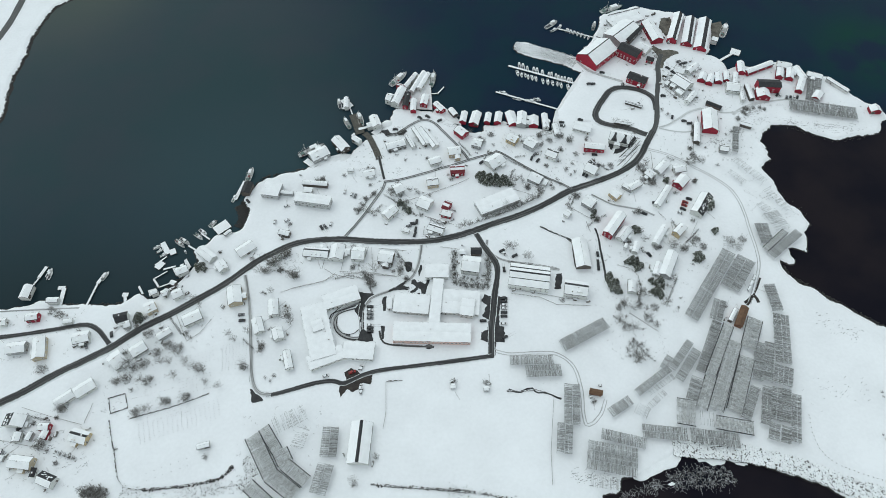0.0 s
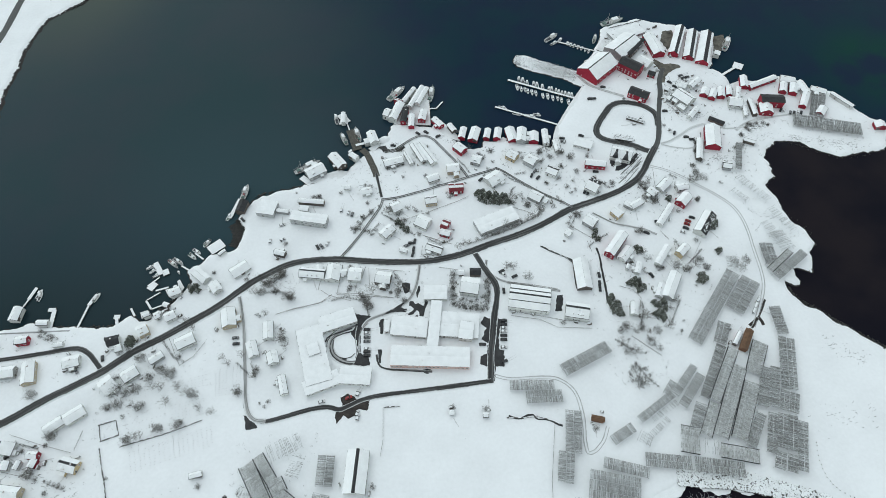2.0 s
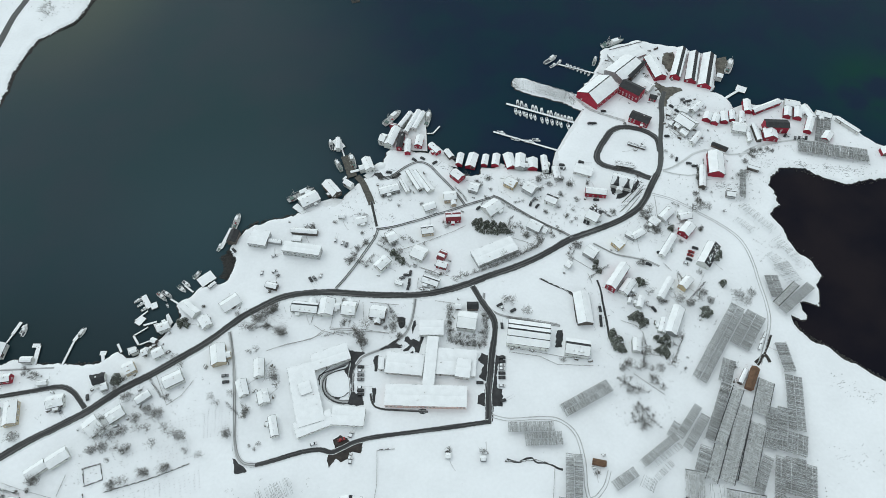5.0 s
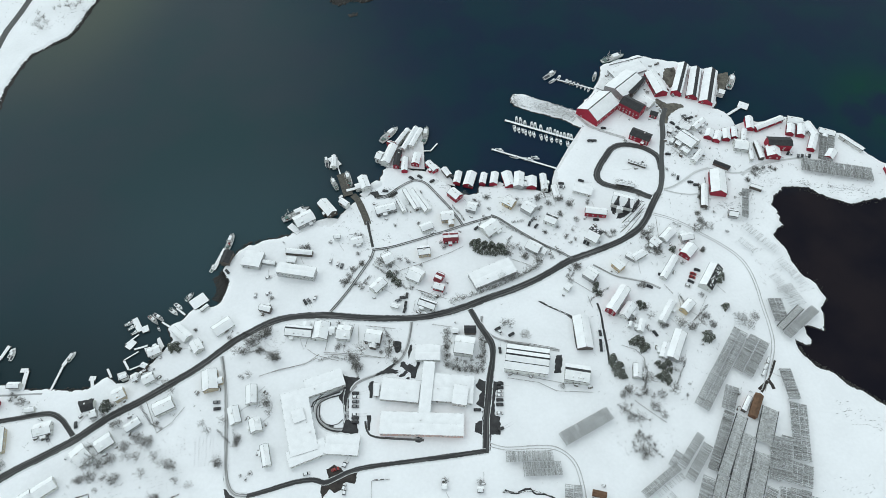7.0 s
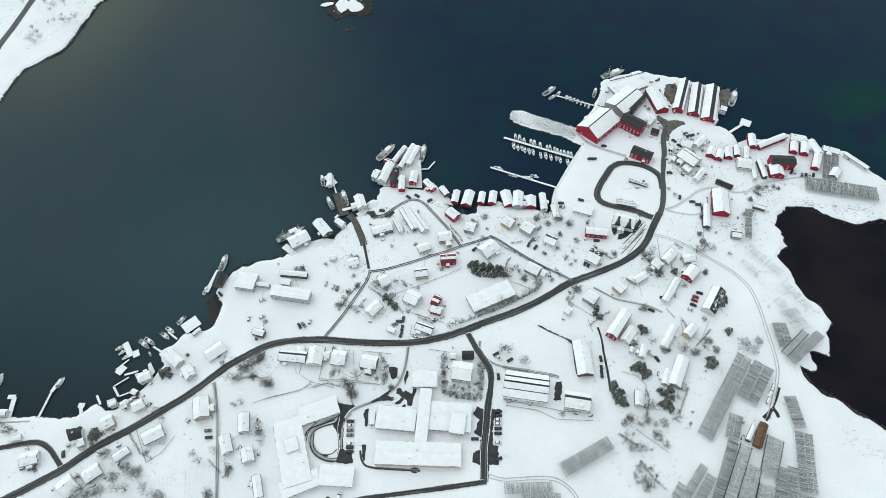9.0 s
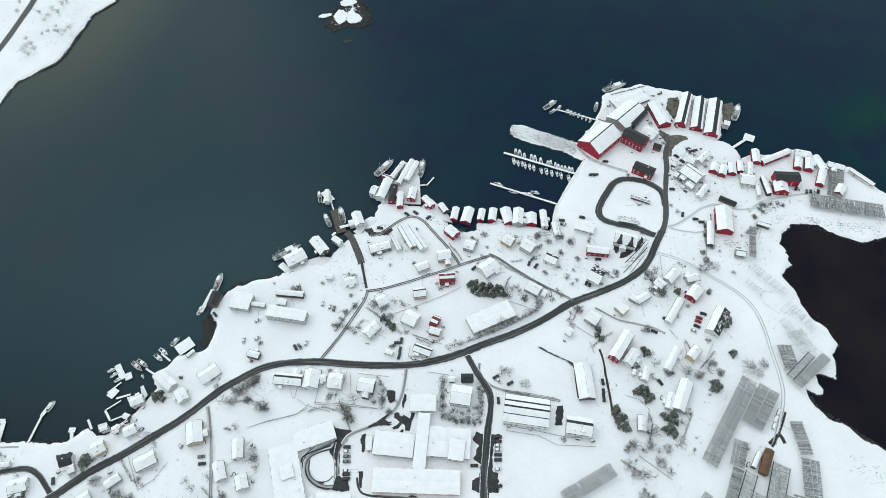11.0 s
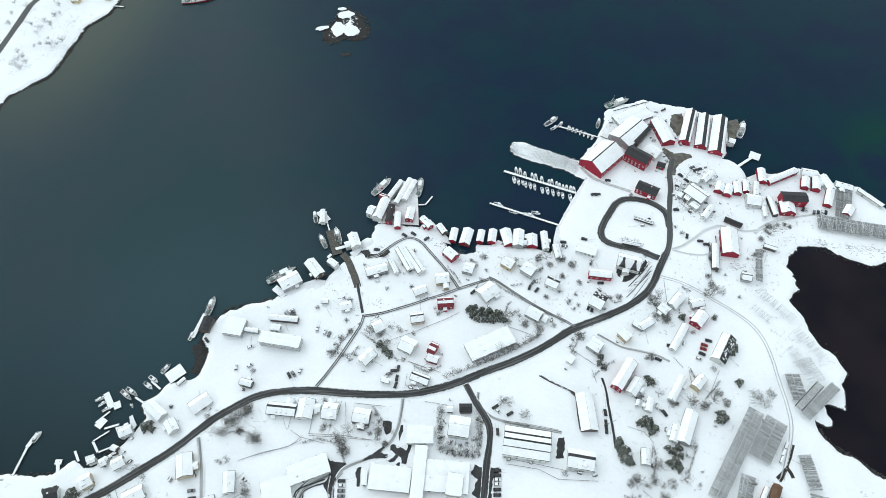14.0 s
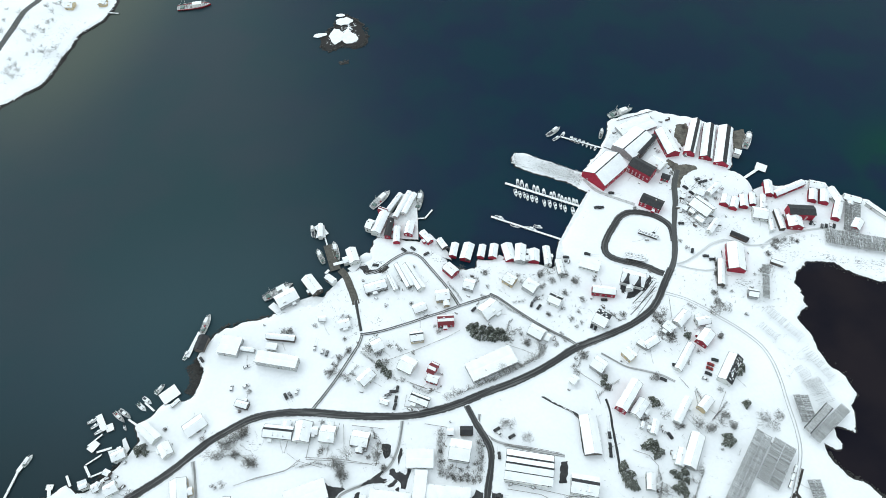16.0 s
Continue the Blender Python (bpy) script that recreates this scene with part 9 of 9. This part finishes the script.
clutter(109.2, 304.5, -25, 1.24)
clutter(121.3, 279.2, -6, 0.74)
clutter(124.2, 278.1, -57, 1.01)
clutter(150.5, 294.3, -61, 1.18)
clutter(150.0, 294.0, -55, 0.87)
clutter(125.4, 442.6, 27, 1.12)
thicket(134.3, 452.4, 1.7, 2.2, 45)
clutter(159.8, 423.3, -40, 0.98)
clutter(174.8, 447.6, 59, 1.14)
clutter(184.9, 438.1, 34, 1.02)
clutter(175.9, 423.0, -26, 1.07)
thicket(185.7, 432.2, 2.0, 2.2, 45)
clutter(164.2, 396.5, -34, 0.95)
thicket(151.9, 399.7, 1.6, 2.2, 45)
clutter(160.5, 450.7, 31, 1.21)
thicket(183.3, 472.9, 1.4, 2.2, 45)
clutter(178.7, 458.6, 20, 1.05)
clutter(194.7, 476.7, 96, 1.08)
clutter(198.6, 456.8, 119, 1.28)
thicket(180.2, 454.3, 2.3, 2.2, 45)
clutter(213.3, 454.1, 65, 1.33)
thicket(206.2, 481.5, 2.2, 2.2, 45)
clutter(229.4, 460.8, 49, 0.72)
clutter(207.1, 450.3, 86, 0.88)
clutter(245.0, 469.6, 45, 1.25)
clutter(236.5, 460.3, 83, 1.26)
thicket(236.0, 435.8, 1.6, 2.2, 45)
clutter(241.8, 455.7, -9, 0.91)
thicket(236.4, 445.7, 2.1, 2.2, 45)
clutter(222.4, 399.0, 70, 1.06)
thicket(213.0, 407.1, 1.5, 2.2, 45)
clutter(229.0, 400.9, 61, 0.92)
thicket(218.5, 402.4, 1.8, 2.2, 45)
clutter(224.2, 399.0, 57, 0.92)
thicket(226.1, 405.3, 2.2, 2.2, 45)
clutter(232.2, 402.2, 79, 1.04)
clutter(233.9, 410.3, 95, 1.09)
thicket(243.8, 398.5, 1.6, 2.2, 45)
clutter(235.0, 384.7, 16, 0.93)
clutter(240.2, 403.9, 86, 0.74)
clutter(248.4, 399.8, 61, 0.70)
thicket(246.9, 392.7, 1.6, 2.2, 45)
clutter(257.1, 413.3, 87, 1.26)
clutter(242.8, 389.2, 54, 1.22)
clutter(257.8, 389.9, 91, 1.19)
clutter(248.1, 380.3, 108, 0.71)
thicket(258.6, 387.6, 2.3, 2.2, 45)
clutter(219.8, 415.8, 44, 0.97)
clutter(208.4, 419.8, 22, 1.27)
clutter(225.6, 371.6, -6, 1.26)
clutter(222.3, 358.6, 82, 0.93)
thicket(233.7, 346.3, 2.1, 2.2, 45)
clutter(215.1, 329.6, 0, 1.35)
clutter(216.9, 330.9, -38, 1.17)
thicket(187.3, 295.9, 1.6, 2.2, 45)
clutter(165.5, 300.4, 58, 1.11)
clutter(162.7, 276.9, 70, 1.44)
thicket(170.1, 284.5, 1.7, 2.2, 45)
thicket(176.9, 259.1, 2.1, 2.2, 45)
clutter(-55.7, 353.2, 98, 0.87)
thicket(-45.5, 369.0, 1.8, 2.2, 45)
clutter(-25.1, 395.4, 60, 1.20)
clutter(-18.4, 401.3, 95, 1.16)
clutter(-18.9, 405.3, 49, 0.72)
thicket(-29.6, 407.8, 2.2, 2.2, 45)
clutter(-8.5, 412.2, 92, 1.26)
thicket(-8.3, 410.4, 1.3, 2.2, 45)
clutter(-16.4, 407.9, 83, 1.41)
clutter(-14.2, 412.3, 61, 0.75)
thicket(-7.4, 399.9, 2.3, 2.2, 45)
clutter(-21.3, 383.4, 92, 0.82)
thicket(-22.1, 378.5, 1.3, 2.2, 45)
clutter(-25.7, 380.5, 88, 1.23)
thicket(-14.0, 377.3, 1.7, 2.2, 45)
clutter(-16.5, 385.2, 102, 1.18)
thicket(-6.6, 379.4, 2.2, 2.2, 45)
clutter(3.0, 376.5, 85, 1.11)
clutter(3.3, 375.5, 116, 1.33)
thicket(4.3, 376.4, 2.2, 2.2, 45)
clutter(-67.7, 338.4, -68, 0.73)
thicket(-69.7, 339.0, 1.4, 2.2, 45)
clutter(-84.6, 323.4, 53, 1.03)
clutter(-86.1, 323.4, 56, 1.00)
thicket(-104.2, 331.8, 1.4, 2.2, 45)
clutter(-33.7, 327.4, -12, 1.10)
clutter(-43.1, 341.6, -3, 1.10)
thicket(-29.7, 348.8, 2.0, 2.2, 45)
clutter(-15.9, 333.7, 96, 0.88)
thicket(-20.0, 335.6, 2.2, 2.2, 45)
clutter(-8.4, 352.9, 101, 1.33)
thicket(-16.7, 341.2, 1.3, 2.2, 45)
clutter(-1.0, 314.2, 11, 1.07)
thicket(-10.6, 322.6, 1.2, 2.2, 45)
clutter(-94.4, 302.8, 18, 0.99)
thicket(-92.6, 304.3, 2.0, 2.2, 45)
clutter(-113.3, 251.6, -16, 1.43)
thicket(-108.1, 263.8, 1.7, 2.2, 45)
thicket(-52.8, 297.7, 1.7, 2.2, 45)
clutter(-33.0, 300.3, 38, 0.88)
clutter(-35.8, 298.0, 16, 1.18)
clutter(-39.7, 262.4, -20, 1.05)
clutter(-12.6, 282.9, -4, 1.36)
thicket(-15.2, 269.4, 1.8, 2.2, 45)
clutter(-10.3, 250.7, -34, 1.24)
clutter(-5.6, 250.0, -48, 1.15)
clutter(-25.4, 258.1, 9, 1.27)
clutter(-13.4, 290.3, 0, 0.82)
clutter(-0.4, 269.6, -33, 1.32)
clutter(-1.6, 270.5, -48, 0.84)
clutter(0.9, 262.8, -9, 1.41)
clutter(8.7, 273.2, -38, 1.07)
clutter(19.0, 315.6, -37, 1.05)
thicket(7.1, 302.4, 2.4, 2.2, 45)
clutter(10.8, 319.7, -5, 0.70)
clutter(-160.2, 254.9, -11, 1.19)
clutter(-151.7, 263.3, -45, 0.95)
thicket(-147.3, 264.4, 2.3, 2.2, 45)
clutter(92.7, 139.1, 4, 0.96)
clutter(86.3, 132.0, 5, 1.32)
thicket(87.6, 128.8, 1.9, 2.2, 45)
clutter(-42.5, 95.7, 88, 1.16)
clutter(-59.5, 100.4, 108, 1.31)
thicket(-40.4, 99.5, 2.3, 2.2, 45)
thicket(192.7, 170.3, 2.3, 2.2, 45)
clutter(179.4, 181.6, 57, 1.18)
clutter(191.0, 183.7, 82, 1.41)
thicket(181.8, 190.5, 1.3, 2.2, 45)
thicket(-148.9, 299.1, 1.4, 2.2, 45)
clutter(-71.0, 386.1, 99, 0.76)
clutter(3.1, 143.7, 16, 0.98)
clutter(4.0, 144.1, -22, 1.28)
thicket(5.0, 143.8, 1.6, 2.2, 45)
clutter(25.9, 141.5, 16, 1.05)
thicket(24.3, 142.7, 2.2, 2.2, 45)
clutter(187.8, 395.7, -21, 1.30)
clutter(190.7, 393.0, -51, 1.43)
thicket(205.3, 405.5, 1.7, 2.2, 45)
clutter(192.0, 382.9, -41, 1.35)
clutter(192.5, 383.2, -30, 0.76)
thicket(191.5, 383.9, 1.3, 2.2, 45)
clutter(183.9, 395.1, -38, 0.84)
clutter(191.0, 402.1, -46, 1.35)
thicket(191.3, 403.1, 1.9, 2.2, 45)
clutter(197.4, 408.5, -34, 1.40)
clutter(206.9, 415.0, -50, 0.86)
clutter(187.1, 403.7, -47, 0.79)
clutter(187.7, 404.4, -43, 1.41)
clutter(-154.3, 242.1, -52, 0.95)
thicket(-154.0, 241.1, 1.3, 2.2, 45)
clutter(-130.8, 239.5, 54, 0.89)
thicket(-130.7, 235.0, 2.0, 2.2, 45)
clutter(14.3, 361.1, 52, 1.04)
clutter(-179.0, 221.1, -18, 1.01)
clutter(-182.3, 211.5, -4, 1.34)
clutter(-179.9, 209.6, 107, 0.78)
thicket(-189.5, 211.8, 1.3, 2.2, 45)
clutter(-169.7, 209.1, 52, 1.19)
clutter(155.0, 371.1, -10, 1.36)
thicket(138.4, 351.8, 2.1, 2.2, 45)
clutter(139.2, 221.8, 87, 1.17)
stones([(-147.2, 283.8), (-142.7, 276), (-142.3, 269.4), (-143.9, 263.3)], 11, 1500, 0.4, "dark weedy stones in a shallow recess", -1.6, True)
frost_lace([(121.9, 84.6), (131.9, 86.8), (141.4, 87.2), (156.9, 88.1)], 8, 190)
frost_lace([(125.7, 80.3), (137, 81.9), (149.5, 81.6), (159.5, 83.8)], 8, 150)
frost_lace([(96.7, 75.5), (104.8, 77.7), (116.3, 80.5)], 6, 80)
frost_lace([(111.6, 80.6), (118.9, 82.2)], 5, 40)
ice_shelf([(110.8, 92.8), (114.8, 97.1), (121.6, 95.7), (128, 98.4), (132.2, 98.6), (132.1, 95.5), (128.3, 91.2), (122.2, 89.4), (117.7, 87.4), (112.6, 85.6), (108.4, 83.6), (103.6, 84.9), (102.7, 86.8), (106.4, 89.8)], -0.95)
ice_shelf([(141.7, 97.8), (145.2, 96.5), (149.6, 97.3), (154, 96.9), (157.3, 93.7), (156.6, 92.1), (152, 91.6), (149.3, 91), (145.5, 93.6), (142.2, 93.4), (140.8, 95.3)])
ice_shelf([(121.5, 81.6), (124.7, 83), (126.3, 81.8), (123.5, 80.6)])
clutter(187.2, 405.1, 61, 1.35)
clutter(192.4, 398.2, 13, 1.21)
clutter(197.0, 391.4, 45, 1.01)
clutter(198.6, 383.0, 62, 0.98)
clutter(205.8, 391.1, 142, 1.38)
clutter(205.8, 420.9, 77, 0.91)
clutter(204.3, 424.2, 152, 1.07)
clutter(190.2, 412.5, 177, 1.03)
clutter(194.5, 409.2, 151, 1.36)
clutter(209.4, 382.7, 169, 1.09)
clutter(215.9, 390.8, 78, 1.13)
clutter(214.4, 426.4, 27, 1.21)
clutter(182.8, 399.1, 179, 1.29)
clutter(173.9, 446.9, 26, 1.18)
clutter(175.9, 440.1, 115, 0.92)
clutter(200.5, 450.2, 119, 1.46)
streaks([(240.2, 361.2), (251.5, 356.4), (268, 354.8), (286.2, 346.7), (305.8, 342.9), (326.8, 343.4)], 18, 170)
streaks([(272.2, 354.7), (283.8, 351.6), (299.5, 348.5), (319.4, 345.7)], 7, 90)
streaks([(240.1, 368), (247.6, 364.3), (259.6, 368.5)], 6, 70)
streaks([(196.3, 401.7), (189, 398.9), (191.4, 389.8), (199.5, 377.7), (209.6, 383.3)], 16, 130)
streaks([(189.3, 420.8), (196.9, 414.2), (205.2, 420.3), (216.5, 419.9)], 12, 70)
streaks([(207.7, 335), (218, 334.7), (225.3, 331.4)], 8, 60)
streaks([(141.7, 465.9), (159.1, 483.3), (183.4, 495.1)], 14, 60)
streaks([(149.4, 342.9), (151.5, 332.3), (141.4, 322.3), (134, 315)], 7, 90)
streaks([(-53, 351.2), (-42.6, 353.7), (-32.2, 356.1), (-27.8, 350.5)], 7, 60)
streaks([(-2.5, 363.6), (10.1, 356.6), (18.2, 343.9), (28.7, 346.3)], 8, 60)
streaks([(30.9, 348.9), (55.8, 345.5), (80.3, 339.5)], 8, 60)
streaks([(-59.3, 316.7), (-46.5, 302.7), (-40.7, 307.3), (-30.9, 312)], 10, 60)
streaks([(68.5, 87.8), (77.7, 86.1), (93.1, 84.2)], 10, 110)
streaks([(236.4, 182.5), (247.9, 174.2), (259.1, 166.1)], 16, 50)
streaks([(214.3, 137.4), (223.2, 133.7), (253.3, 133)], 18, 40)
streaks([(-116.3, 99.6), (-110.8, 94.7), (-111.4, 88.6), (-117.1, 84.2)], 10, 70)
streaks([(-254.3, 117.1), (-238.8, 110.2), (-224.6, 106.7), (-205.4, 96.8)], 14, 70)
streaks([(-119.7, 238.5), (-108.2, 234.2), (-99.9, 226.1)], 16, 60)
streaks([(-391.1, 635.8), (-363.6, 618), (-347.7, 617.5), (-326.6, 584.7)], 24, 80)
streaks([(-368.3, 548.3), (-354, 562.6), (-341.9, 585.1), (-334.6, 625.5)], 10, 90)
clutter(162.4, 488.3, 1, 1.55)
clutter(174.3, 486.5, 81, 1.64)
clutter(182.8, 492.1, 93, 1.08)
clutter(189.2, 487.5, 169, 1.14)
clutter(194.5, 489.5, 17, 1.77)
clutter(150.2, 476.3, 14, 1.27)

# ---- trodden paths and wheel marks ----
trails = []
for ob in [o for o in bpy.data.objects if o.parent is None and o.name.split(".")[0] in ("house", "car", "shed", "boathouse")]:
    x, y = ob.matrix_basis.translation.xy
    turn = ob.matrix_basis.to_euler().z
    is_car = ob.name.startswith("car")
    if not on_land(x, y, 7) or not -260 < x < 280 or (is_car and int(x * 3 + y) % 3):
        continue
    for k in (-0.75, 0.75) if is_car else (0,) if tree_rng.random() < 0.75 else ():
        a = turn + (0 if is_car else math.pi / 2 * tree_rng.choice((-1, -1, 1))) + (0.0 if is_car else tree_rng.uniform(-0.7, 0.7))
        start = 1.0 if is_car else 3.0
        run = (6 + (int(x * 7) % 5)) if is_car else tree_rng.uniform(7, 13)
        bend = 0.02 * ((int(y * 5) % 9) - 4) if is_car else tree_rng.uniform(-0.12, 0.12)
        px, py = x - k * math.sin(a) + start * math.cos(a), y + k * math.cos(a) + start * math.sin(a)
        line = []
        for _ in range(int(run / 1.5)):
            line.append((px, py))
            a += bend
            px, py = px + 1.5 * math.cos(a), py + 1.5 * math.sin(a)
        trails.append((line, 0.3 if is_car else 0.75))
footpaths(trails)
